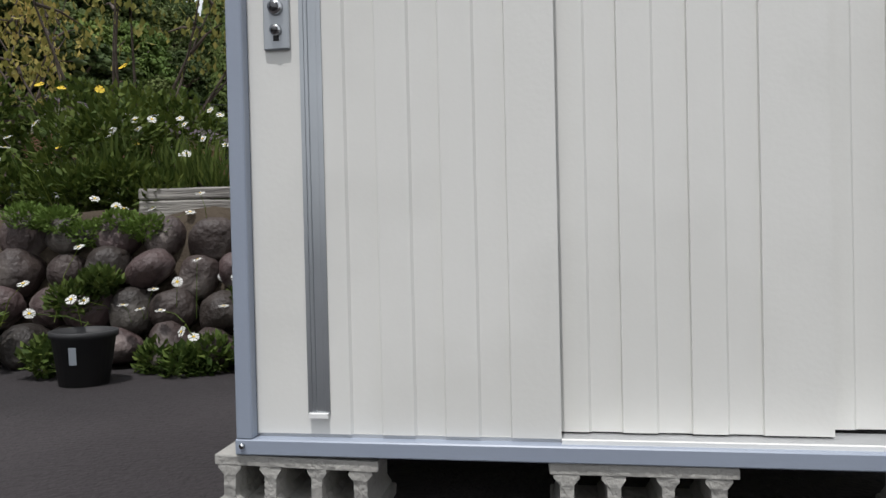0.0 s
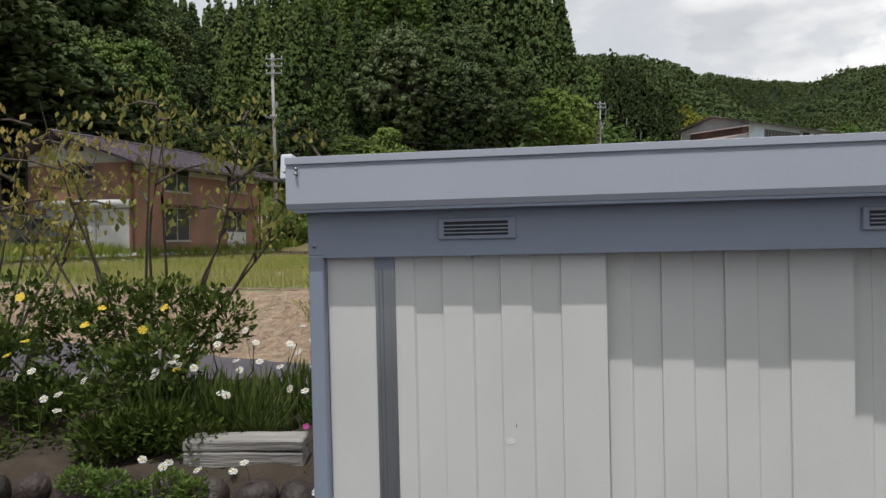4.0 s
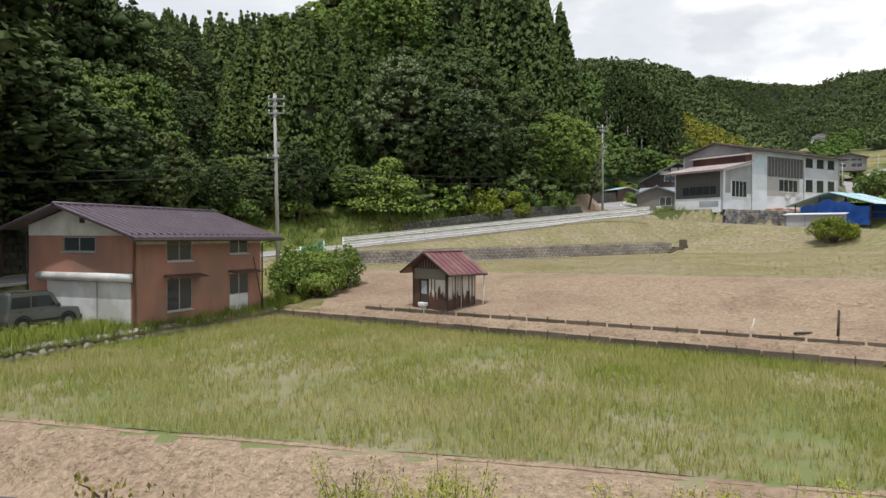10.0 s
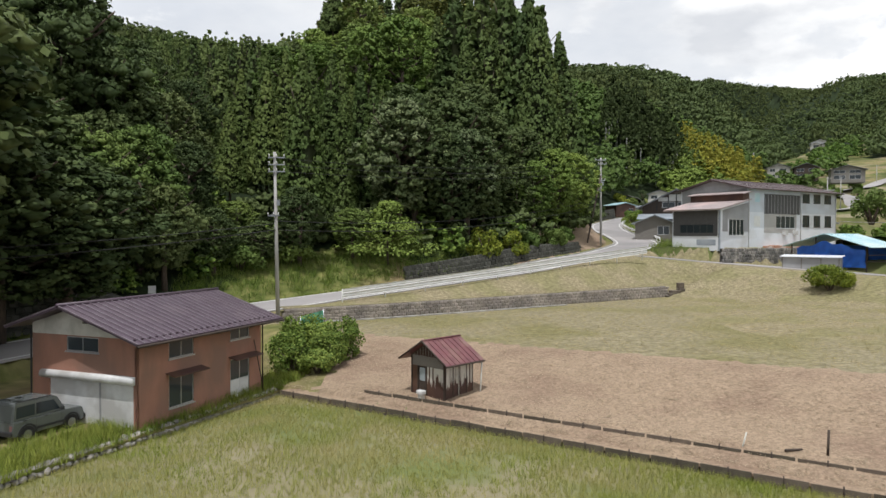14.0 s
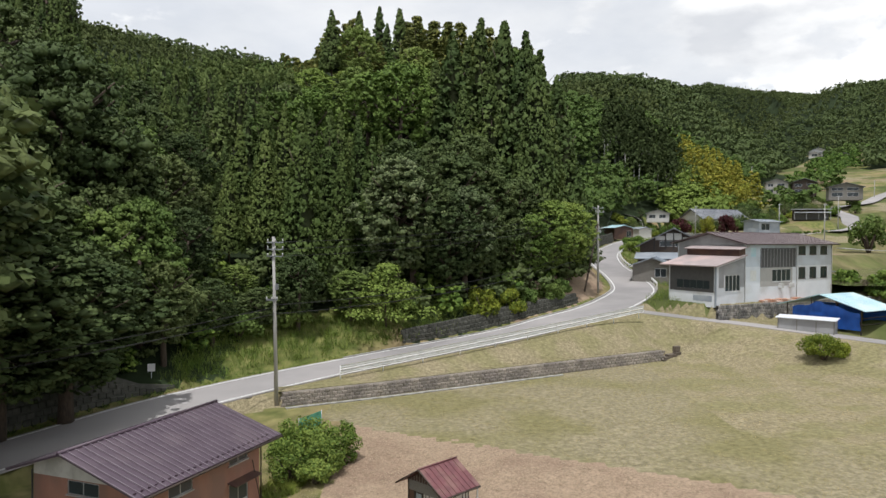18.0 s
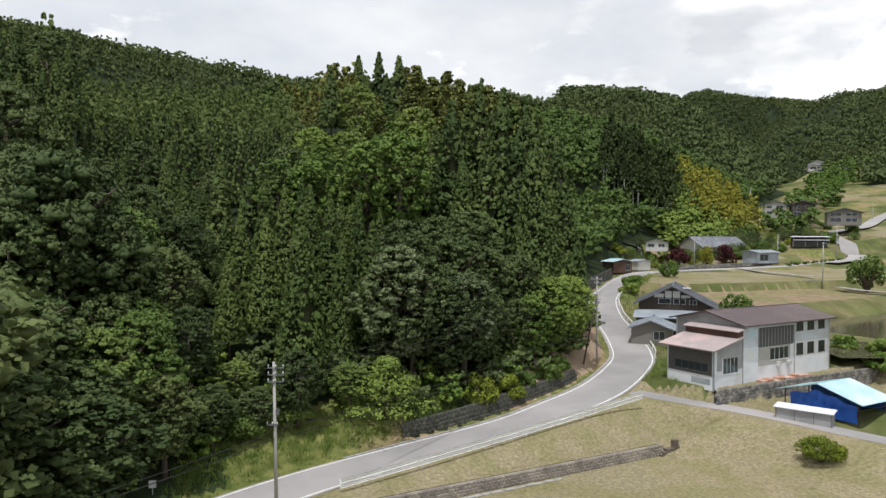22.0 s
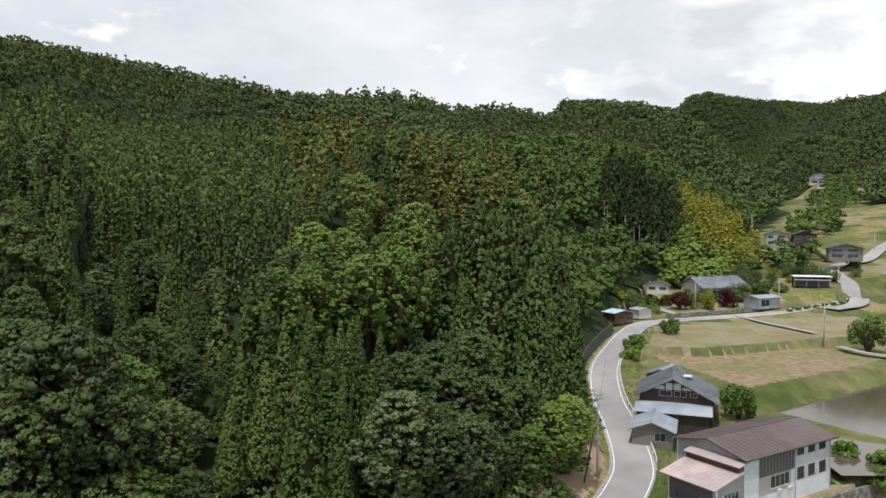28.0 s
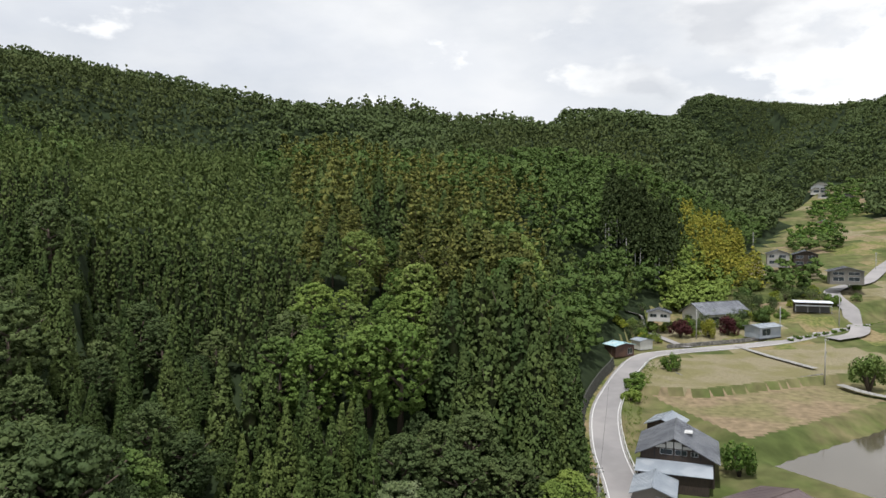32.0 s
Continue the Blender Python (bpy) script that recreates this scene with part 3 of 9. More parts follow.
    zv = zv + np.maximum(head - zv, 0) * up_c
    zl = zl + np.maximum(head - zl, 0) * up_c
    zv = zv + np.maximum(beyond - zv, 0) * up_b
    zl = zl + np.maximum(beyond - zl, 0) * up_b
    rim = smooth01((np.minimum(d - 3.2, d2 - 2.2)) / 4.5)
    zr = np.where(near_d < 60, near_z - 0.05 + (zv - 0.8 * smooth01((150 - q) / 60) - near_z) * rim, zv)
    beyond_side = (x > 19) & (y - 60 > -0.92 * (x - 40) + 15.0)
    right_of = (side < 0) & (q > 72) & beyond_side
    z = np.where((fside < 0) & (side > 0) & (q < 215), rz - 0.05, z)
    z = np.where(fside > 0, zl, np.where((right_of | (q > 195)) & (d > 3.0), zr, z))
    # the building's level
    u, v = 0.85 * (x - 31.9) + 0.527 * (y - 82.5), -0.527 * (x - 31.9) + 0.85 * (y - 82.5)
    on = smooth01((u + 2.0) / 1.5) * smooth01((31 - u) / 1.5) * smooth01((v + 0.9) / 0.6) * smooth01((14 - v) / 4)
    front = smooth01((u + 3.5) / 1.0) * smooth01((33 - u) / 2.0) * (v < -1.15) * smooth01((v + 12) / 2.0) * (d > 3.6)
    low_ = np.minimum(z, np.clip(rz2, 5.6, 7.2) - 0.08)
    z = z + (low_ - z) * front
    z = np.where(v < -1.15, z, z * (1 - on) + 8.65 * on)
    # terraced fields above the pond
    a_, b_ = 0.83 * (x - 58.4) + 0.555 * (y - 128.5), -0.555 * (x - 58.4) + 0.83 * (y - 128.5)
    wb_ = np.where(a_ > 26, 31 - 0.2 * (a_ - 26), 31 + 1.1 * (26 - a_))
    ter = np.where(b_ < wb_ + 1.0, 10.3 + 2.5 * smooth01(b_ / 5.5) + 0.55 * smooth01((b_ - wb_ + 7) / 6), 15.2 + 0.03 * np.clip(b_ - wb_, 0, 40))
    ter = np.where(b_ < 0, 9.7, ter)
    on = smooth01((a_ - 1.0 - 0.33 * np.clip(b_, 0, 60)) / 3.0) * smooth01((110 - a_) / 6) * smooth01((b_ + 26) / 3.0) * smooth01((np.minimum(d, 60) - 3.5) / 4.0) * (side < 0) * (q < 235)
    z = z * (1 - on) + ter * on
    z = np.where((d < 3.3), rz - 0.06, z)
    z = np.where((d2 < 1.7) & (d >= 3.3), rz2 - 0.05, z)
    return z


def land1(x, y):
    return float(land(np.array([x]), np.array([y]))[0])


def grid_sheet(name, xs, ys, material, pick=None):
    """A sheet of ground on the land; pick(x, y) gives each face's material slot."""
    gx, gy = np.meshgrid(xs, ys)
    gz = land(gx, gy)
    near = (np.hypot(gx, gy) < 60)
    gz = gz + 0.025 * wob(gx, gy, 1.7, 0.4) * near * (gz > 0.3)
    v = np.stack([gx.ravel(), gy.ravel(), gz.ravel()], 1)
    nx, ny = len(xs), len(ys)
    i = (np.arange(ny - 1)[:, None] * nx + np.arange(nx - 1)[None, :]).ravel()
    f = np.stack([i, i + 1, i + nx + 1, i + nx], 1)
    me = numpy_mesh(name, v, f, material, smooth=True)
    if pick is not None:
        c = v[f].mean(1)
        me.polygons.foreach_set("material_index", pick(c[:, 0], c[:, 1]).astype(np.int32))
    return new(name, me)


def ground_kind(x, y):
    x = x + 0.45 * wob(x, y, 2.3, 0.7) * (y < 90)
    y = y + 0.35 * wob(x, y, 1.9, 2.1) * (y < 90)
    s3, s2, sl = paddy_side(x, y)
    sw = -0.447 * (x + 12.6) + 0.894 * (y - 54.8)
    s4 = y + 0.58 * x - 46
    d, _, side = to_line(x, y, ROAD_LINE)
    q, p = 0.5 * x + 0.86 * y, 0.86 * x - 0.5 * y
    k = np.full(x.shape, 0)                                         # green rough grass
    foot = 9.3 + 0.5 * np.clip(1.2 - x, 0, 40)
    k = np.where(y < foot - 0.3, 1, k)                               # asphalt yard
    k = np.where((y >= foot - 0.3) & (s2 < 0) & (sl > -3), 2, k)     # mown bank
    k = np.where((s2 >= 0) & (s3 <= 0) & (sl >= 0), 3, k)            # paddy
    k = np.where((s3 > 0) & (s4 < 0) & (x > -7), 2, k)
    k = np.where((s4 >= 0) & (sw < 0) & (x > -9), 4, k)              # dry upper field
    k = np.where((sw >= 0) & (side < 0), 5, k)
    k = np.where((x > 20) & (sw < 0) & (s4 > 12), 5, k)
    df, _, fside = to_line(x, y, FOOT)
    k = np.where((q > 72) & (side < 0) & (y + 0.92 * x > 112), 7, k)
    k = np.where((q > 195), 7, k)
    # small fields up the valley
    band = np.floor(q / 16.0)
    cell = np.floor(p / 24.0 + 0.37 * band)
    pick_ = np.mod(np.sin(band * 12.9898 + cell * 78.233) * 43758.5453, 1.0)
    up_v = (q > 235) & (fside < 0)
    k = np.where(up_v & (pick_ < 0.14), 8, np.where(up_v & (pick_ < 0.30), 9, np.where(up_v & (pick_ < 0.5), 0, k)))
    u_, v_ = 0.85 * (x - 31.9) + 0.527 * (y - 82.5), -0.527 * (x - 31.9) + 0.85 * (y - 82.5)
    k = np.where((u_ > -3) & (u_ < 33) & (v_ < 0.5) & (v_ > -11) & (k == 7), 5, k)
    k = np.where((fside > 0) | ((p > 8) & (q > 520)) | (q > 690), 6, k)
    k = np.where((df < 6.5) & (fside > 0) & (x > -20) & (x < -4), 0, k)
    k = np.where((df < 4.0) & (fside > 0) & (x > 8) & (x < 30), 2, k)
    a_, b_ = 0.83 * (x - 58.4) + 0.555 * (y - 128.5), -0.555 * (x - 58.4) + 0.83 * (y - 128.5)
    fld = (a_ > 4 + 0.34 * np.clip(b_, 0, 60)) & (a_ < 104) & (fside < 0)
    wb_ = np.where(a_ > 26, 31 - 0.2 * (a_ - 26), 31 + 1.1 * (26 - a_))
    k = np.where(fld & (b_ > 7) & (b_ < wb_ + 0.5) & (a_ < 62), 8, k)
    k = np.where(fld & (b_ > wb_ + 2) & (b_ < wb_ + 34) & (y < 213 + 0.2 * (x - 70)), 9, k)
    return k


def axis_steps(edges):
    out = []
    for a, b, s in edges:
        out += list(np.arange(a, b, s))
    return np.array(out + [edges[-1][1]])


XS = axis_steps([(-1500, -400, 60), (-400, -300, 20), (-300, -80, 12), (-80, -30, 3), (-30, -16, 0.75), (-16, 22, 0.5), (22, 60, 0.75), (60, 112, 1.3), (112, 160, 3), (160, 400, 10), (400, 720, 16), (720, 2000, 60)])
YS = axis_steps([(-300, -40, 30), (-40, -4, 4), (-4, 6, 1.0), (6, 50, 0.45), (50, 95, 0.75), (95, 200, 1.4), (200, 420, 6), (420, 1300, 14), (1300, 3000, 100)])
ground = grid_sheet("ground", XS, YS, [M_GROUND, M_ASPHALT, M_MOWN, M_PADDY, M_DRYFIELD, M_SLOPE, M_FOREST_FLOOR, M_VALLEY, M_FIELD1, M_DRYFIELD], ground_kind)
tagged(ground, "grassy farmland with a paddy, mown banks and wooded slopes", "ground", kind="structure")


def ribbon(name, line, left, right, lift, material, label, category, parent=None, kind="structure"):
    """A strip along a line, from left to right of it in metres."""
    v, f = [], []
    for i, p in enumerate(line):
        a, b = line[max(i - 1, 0)], line[min(i + 1, len(line) - 1)]
        n = np.array([-(b[1] - a[1]), b[0] - a[0]])
        n = n / np.linalg.norm(n)
        for s in (left, right):
            v.append((p[0] + n[0] * s, p[1] + n[1] * s, p[2] + lift))
        for s in (right, left):
            v.append((p[0] + n[0] * s, p[1] + n[1] * s, p[2] + lift - 0.12))
        if i:
            k = 4 * i
            f += [(k - 4, k - 3, k + 1, k), (k - 3, k - 2, k + 2, k + 1), (k - 1, k - 4, k, k + 3)]
    ob = mesh_ob(name, v, f, material, parent)
    return tagged(ob, label, category, kind=kind) if not parent else ob


road = ribbon("road", ROAD_LINE, ROAD_HALF, -ROAD_HALF, 0.02, M_ROAD, "pale grey worn asphalt village road climbing past the wood", "road")
side_road = ribbon("road_side", SIDE_ROAD, 1.5, -1.5, 0.0, M_ROAD, "narrow grey asphalt lane below the white building", "road")
ribbon("edge_line", ROAD_LINE, 2.85, 2.70, 0.032, M_WHITE, "", "", road)
ribbon("edge_line", ROAD_LINE, -2.70, -2.85, 0.032, M_WHITE, "", "", road)

pw = mesh_ob("pond", [(54.5, 96, 10.05), (112, 96, 10.05), (150, 120, 10.05), (150, 190, 10.05), (58.0, 128.6, 10.05)], [(0, 1, 2, 3, 4)], M_WATER)
tagged(pw, "still brownish pond water reflecting the sky", "pond", kind="structure")
UPPER_ROAD = np.array([(x, y, land1(x, y) + 0.1) for x, y, _ in curve_points([(124, 226, 0), (136, 231.5, 0), (147.5, 256, 0), (153, 276, 0), (157, 287, 0), (166, 294.5, 0), (179, 300.5, 0), (201, 325, 0), (226, 350, 0)], 8)])
ribbon("road_upper", UPPER_ROAD, 2.9, -2.9, 0.55, M_ROAD, "pale grey asphalt road winding up the valley", "road")
LANE = np.array([(x, y, land1(x, y) + 0.1) for x, y, _ in curve_points([(77, 222, 0), (75.5, 226, 0), (73, 240, 0), (71, 252, 0), (64, 252, 0)], 8)])
ribbon("lane", LANE, 1.3, -1.3, 0.3, M_ROAD, "narrow pale lane climbing between garden walls", "road")
DRIVE = curve_points([(-26, 21.3, 0.0), (-14, 15.6, 0.0), (-6, 11.6, 0.0), (-1, 9.1, 0.0), (2, 7.7, 0.0), (8, 7.4, 0.0), (20, 7.4, 0.0)], 8)
ribbon("driveway", DRIVE, 1.75, -2.4, 0.035, M_DRIVE, "dark asphalt driveway behind the shed", "driveway")

# ---- trees ----
rng = np.random.default_rng(7)


def sprays(centers, outs, size, droop, rg, per=1, flat=0.35, width=0.55):
    """Small folded leaf sprays: two triangles pairs at each centre, pointing along outs and hanging by droop."""
    n = len(centers)
    d = outs + rg.normal(0, 0.35, (n, 3))
    d[:, 2] -= droop
    d /= np.linalg.norm(d, axis=1)[:, None]
    up = np.array([0, 0, 1.0]) + rg.normal(0, flat, (n, 3))
    s = np.cross(d, up)
    s /= np.linalg.norm(s, axis=1)[:, None] + 1e-6
    nn = np.cross(s, d)
    L = size * rg.uniform(0.6, 1.35, n)[:, None]
    a = centers - d * L * 0.5
    b = centers + d * L * 0.5
    w = L * width * 0.5
    l = centers + s * w - nn * w * 0.35
    r = centers - s * w - nn * w * 0.35
    v = np.stack([a, r, b, l], 1).reshape(-1, 3)
    i = np.arange(n)[:, None] * 4
    return v, np.concatenate([i + [0, 1, 2], i + [0, 2, 3]], 0)


def join(parts):
    vs, fs, ns, k = [], [], [], 0
    for p in parts:
        vs.append(p[0])
        fs.append(p[1] + k)
        ns += p[2:]
        k += len(p[0])
    out = np.concatenate(vs), np.concatenate(fs)
    return (*out, np.concatenate(ns)) if ns else out


OCTA = np.array([(1, 0, 0), (-1, 0, 0), (0, 1, 0), (0, -1, 0), (0, 0, 1), (0, 0, -1)], float)
OCTA_F = np.array([(0, 2, 4), (2, 1, 4), (1, 3, 4), (3, 0, 4), (2, 0, 5), (1, 2, 5), (3, 1, 5), (0, 3, 5)])


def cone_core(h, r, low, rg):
    """The dense inside of a conifer's crown, a lumpy cone; its dark colour is crown shade."""
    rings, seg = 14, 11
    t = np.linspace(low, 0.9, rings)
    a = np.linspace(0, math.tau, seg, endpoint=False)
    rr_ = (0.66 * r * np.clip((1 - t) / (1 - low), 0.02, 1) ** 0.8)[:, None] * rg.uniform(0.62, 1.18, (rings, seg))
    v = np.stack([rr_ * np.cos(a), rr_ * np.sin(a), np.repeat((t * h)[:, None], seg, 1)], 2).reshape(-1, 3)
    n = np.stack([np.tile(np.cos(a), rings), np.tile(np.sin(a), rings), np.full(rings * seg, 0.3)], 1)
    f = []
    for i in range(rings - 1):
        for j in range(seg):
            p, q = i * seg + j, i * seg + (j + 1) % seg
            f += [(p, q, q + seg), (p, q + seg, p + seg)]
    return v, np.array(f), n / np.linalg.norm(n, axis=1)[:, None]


def unit4(n):
    """Unit normals, one for each of a spray's four corners."""
    return np.repeat(n / (np.linalg.norm(n, axis=1)[:, None] + 1e-6), 4, 0)


def tufts(c, n, size, rg, hang=0.3, width=0.75, jit=0.35):
    """Small folded leaf tufts lying along a crown's surface, whose outward side is n."""
    k = len(c)
    nn = n + rg.normal(0, jit, (k, 3))
    nn /= np.linalg.norm(nn, axis=1)[:, None] + 1e-6
    d = rg.normal(0, 1, (k, 3))
    d[:, 2] -= hang * 2
    d -= nn * np.einsum("ij,ij->i", d, nn)[:, None]
    d /= np.linalg.norm(d, axis=1)[:, None] + 1e-6
    s = np.cross(nn, d)
    L = size * rg.uniform(0.6, 1.35, k)[:, None]
    w = L * width * 0.5
    v = np.stack([c - d * L * 0.5, c - s * w - nn * w * 0.3, c + d * L * 0.5 - nn * L * 0.12, c + s * w - nn * w * 0.3], 1).reshape(-1, 3)
    i = np.arange(k)[:, None] * 4
    return v, np.concatenate([i + [0, 1, 2], i + [0, 2, 3]], 0)


def clump_crown(cen, rad, shape, per, size, rg, lift, outward, hang, low=-0.3):
    """Leaf tufts over rounded clumps: their centres, radii, stretch, and the crown's own outward direction at each."""
    m = len(cen)
    i = np.repeat(np.arange(m), per)
    o = rg.normal(0, 1, (m * per, 3))
    if m * per > 1500:
        # large crowns show the shaded undersides of their clumps
        o[:, 2] = np.where(o[:, 2] > -0.4, o[:, 2], -o[:, 2]) + 0.1
        lift = lift * 0.4
    else:
        o[:, 2] = np.abs(o[:, 2]) * 1.1 + low
    o += 0.5 * outward[i]
    o /= np.linalg.norm(o, axis=1)[:, None]
    pt = cen[i] + o * rad[i][:, None] * np.array(shape) * rg.uniform(0.72, 1.1, (m * per, 1))
    v, f = tufts(pt, o / np.array(shape), size, rg, hang, 0.85, 0.5)
    return v, f, unit4(o * 0.8 + outward[i] * 0.4 + np.array([0, 0, lift]) + rg.normal(0, 0.09, o.shape))


def cedar_crown(h, r, n, rg, size, low=0.12, clump=24):
    """A tall pointed cone of rounded, drooping plumes of needles."""
    m = max(8, n // clump)
    t = 1 - np.sqrt(rg.uniform(0.004, 1, m)) * (1 - low)
    t[: m // 9] = rg.uniform(0.78, 0.985, m // 9)
    a = np.arange(m) * 2.399 + rg.uniform(-0.5, 0.5, m)
    prof = np.clip((1 - t) / (1 - low), 0.015, 1) ** 0.92 * np.clip(0.72 + (t - low) * 2.6, 0, 1)
    rad = r * prof * rg.uniform(0.74, 1.04, m)
    cr = r * (0.07 + 0.11 * prof) * rg.uniform(0.75, 1.35, m)
    cen = np.stack([rad * np.cos(a), rad * np.sin(a), t * h - 0.14 * rad - 0.4 * cr], 1)
    out = np.stack([np.cos(a), np.sin(a), np.full(m, 0.2)], 1)
    return clump_crown(cen, cr, (1, 1, 1.45), clump, size, rg, 0.2, out, 0.8)


def tier_crown(h, r, n, rg, size, low=0.25, tiers=9, clump=16):
    """A crown of flat, spreading sprays in layers, wide below and narrower above."""
    m = max(10, n // clump)
    k = np.arange(m) % tiers
    t = low + (0.97 - low) * (k + rg.uniform(-0.4, 0.4, m)) / (tiers - 1)
    t = np.clip(t, low, 0.98)
    wide = np.clip(1.05 - ((t - low) / (1 - low)) ** 1.2, 0.07, 1) * (0.78 + 0.22 * np.sin(k * 2.1))
    a = np.arange(m) * 2.399 + rg.uniform(-0.6, 0.6, m)
    rad = r * wide * np.sqrt(rg.uniform(0.05, 1, m))
    cr = r * rg.uniform(0.16, 0.27, m) * (0.55 + 0.45 * wide)
    cen = np.stack([rad * np.cos(a), rad * np.sin(a), t * h - 0.05 * rad], 1)
    out = np.stack([0.4 * np.cos(a), 0.4 * np.sin(a), np.full(m, 0.6)], 1)
    return clump_crown(cen, cr, (1, 1, 0.5), clump, size, rg, 0.3, out, 0.1, -0.2)


def broad_crown(h, r, n, rg, size, clumps=14, low=0.3, flat=0.75, core=True):
    """A crown of uneven clumps of leaves set about the limbs."""
    k = np.arange(clumps)
    cz, ch = h * (low + (1 - low) * 0.5), h * (1 - low) * 0.42
    a = k * 2.4 + rg.uniform(-0.4, 0.4, clumps)
    e = rg.uniform(-0.75, 1.0, clumps)
    q = np.sqrt(np.maximum(0.05, 1 - e * e)) * rg.uniform(0.55, 0.97, clumps) * (1 + 0.13 * np.sin(2 * a + 5 * e + h) + 0.1 * np.sin(5 * a - 7 * e)) * np.where(e < 0, 1 + 0.5 * e, 1)
    cen = np.stack([r * q * np.cos(a), r * q * np.sin(a), cz + ch * e], 1)
    cr = r * (rg.uniform(0.2, 0.38, clumps) if clumps < 80 else 0.14 + 0.36 * rg.uniform(0, 1, clumps) ** 2) * (1.25 if clumps < 16 else 0.95 if clumps < 34 else 0.7 if clumps < 80 else 0.38)
    out = cen - np.array([0, 0, cz - 0.15 * h])
    out /= np.linalg.norm(out, axis=1)[:, None] + 1e-6
    ps = [clump_crown(cen, cr, (1, 1, flat), max(6, n // clumps), size, rg, 0.25, out, 0.15)]
    if core:
        for c, rr_ in zip(cen, cr):
            ps.append((c + OCTA * rr_ * 0.66 * np.array([1, 1, flat]) * rg.uniform(0.8, 1.1, (6, 1)), OCTA_F, OCTA * 0.6 + np.array([0, 0, 0.3])))
    return join(ps)


def limbs(h, r, rg, count=7, low=0.25, trunk=0.03):
    bm = bmesh.new()
    lean = rg.uniform(-0.03, 0.03, 2) * h
    add_tube(bm, [(0, 0, -0.6), (lean[0] * 0.3, lean[1] * 0.3, h * 0.35), (lean[0], lean[1], h * 0.62)], h * trunk, h * trunk * 0.3, 7)
    for k in range(count):
        a, z = k * 2.4, h * rg.uniform(low, 0.7)
        add_tube(bm, [(0, 0, z), (r * 0.4 * math.cos(a), r * 0.4 * math.sin(a), z + h * 0.07), (r * 0.75 * math.cos(a), r * 0.75 * math.sin(a), z + h * 0.16)],
                 h * trunk * 0.35, h * trunk * 0.1, 5)
    me = bpy.data.meshes.new("trunk")
    bm.to_mesh(me)
    bm.free()
    me.materials.append(M_BARK)
    me.polygons.foreach_set("use_smooth", [True] * len(me.polygons))
    return me


class Kind:
    def __init__(self, name, label, category, trunk, crown, inner=None):
        self.name, self.label, self.category, self.trunk, self.crown, self.inner = name, label, category, trunk, crown, inner


def plant_tree(k, x, y, scale, turn, group="", z=None, tall=1.0):
    z = land1(x, y) if z is None else z
    t = thing(k.name, Matrix.LocRotScale((x, y, z), Euler((0, 0, turn)), (scale, scale, scale * tall)), k.label, k.category, group)
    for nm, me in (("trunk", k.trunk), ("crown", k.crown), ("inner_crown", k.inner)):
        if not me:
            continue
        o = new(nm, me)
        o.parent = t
    return t


# species: name, label, category, mesh height, radius, crown maker, material, inner crown
SPECIES = {
    "cedar": ("cedar_tree", "tall fresh green conical cedar with rounded plumes", "conifer", 20.0, 2.9, cedar_crown, M_CEDAR_BRIGHT),
    "cedar_dark": ("cedar_tree", "tall dark green conical cedar on the wooded slope", "conifer", 20.0, 2.9, cedar_crown, M_CEDAR),
    "plantation": ("cypress_tree", "slim dark green plantation cypress on the slope", "conifer", 14.0, 2.1, cedar_crown, M_CEDAR),
    "pine": ("pine_tree", "yellowish green pine with layered limbs high on the slope", "conifer", 19.0, 5.0, tier_crown, M_PINE),
    "pine_dark": ("pine_tree", "dark green pine with layered limbs on the hilltop", "conifer", 19.0, 3.4, cedar_crown, M_CEDAR),
    "broad": ("broadleaf_tree", "rounded green broadleaf tree in the wood", "tree", 18.0, 5.6, broad_crown, M_BROAD),
    "broad_dark": ("broadleaf_tree", "dark green broadleaf tree with a deep rounded crown", "tree", 18.0, 5.6, broad_crown, M_BROAD_DARK),
    "bright": ("broadleaf_tree", "fresh light green broadleaf tree on the slope", "tree", 18.0, 5.6, broad_crown, M_BRIGHT),
    "pale": ("flowering_tree", "broad tree with pale creamy flower heads on the slope", "tree", 18.0, 5.6, broad_crown, M_PALELEAF),
    "spreading": ("spreading_tree", "bright light-green tree with wide layered limbs beside the road", "tree", 9.0, 8.2, tier_crown, M_BRIGHT),
}
KINDS = {}


def kind_of(species, near, k):
    """One of a species' shapes; the nearer trees have finer leaves."""
    key = (species, near, k)
    if key in KINDS:
        return KINDS[key]
    name, label, category, h, r, maker, material = SPECIES[species]
    rg = np.random.default_rng(sum(map(ord, species)) * 10 + k)
    r = r * (0.92, 1.0, 1.1, 0.96)[k]
    inner = None
    if maker is cedar_crown:
        low = (0.08, 0.14, 0.2, 0.11)[k]
        small = species == "plantation"
        v, f, nn = maker(h, r, (1700 if near else 1000) if small else (8400 if near else 4400), rg, (0.42 if near else 0.52) if small else (0.36 if near else 0.5), low, 8 if small else 11 if near else 8)
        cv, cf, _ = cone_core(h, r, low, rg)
        inner = numpy_mesh("inner_crown", cv, cf, M_CROWN_SHADE)
        trunk = limbs(h, r * 0.6, rg, 5, 0.2, 0.014)
    elif maker is tier_crown:
        v, f, nn = maker(h, r, 4800, rg, 0.36 if near else 0.44, 0.22, 8 if near else 13, 12)
        trunk = limbs(h, r, rg, 10, 0.2, 0.016)
    else:
        v, f, nn = maker(h, r, 12000 if near else 6600, rg, 0.34 if near else 0.46, 520 if near else 340, 0.04)
        trunk = limbs(h, r, rg, 8, 0.25)
    KINDS[key] = Kind(name, label, category, trunk, numpy_mesh("crown", v, f, material, normals=nn), inner)
    return KINDS[key]


def in_view(x, y, margin=6.0):
    return np.abs(x) < 0.63 * y + margin


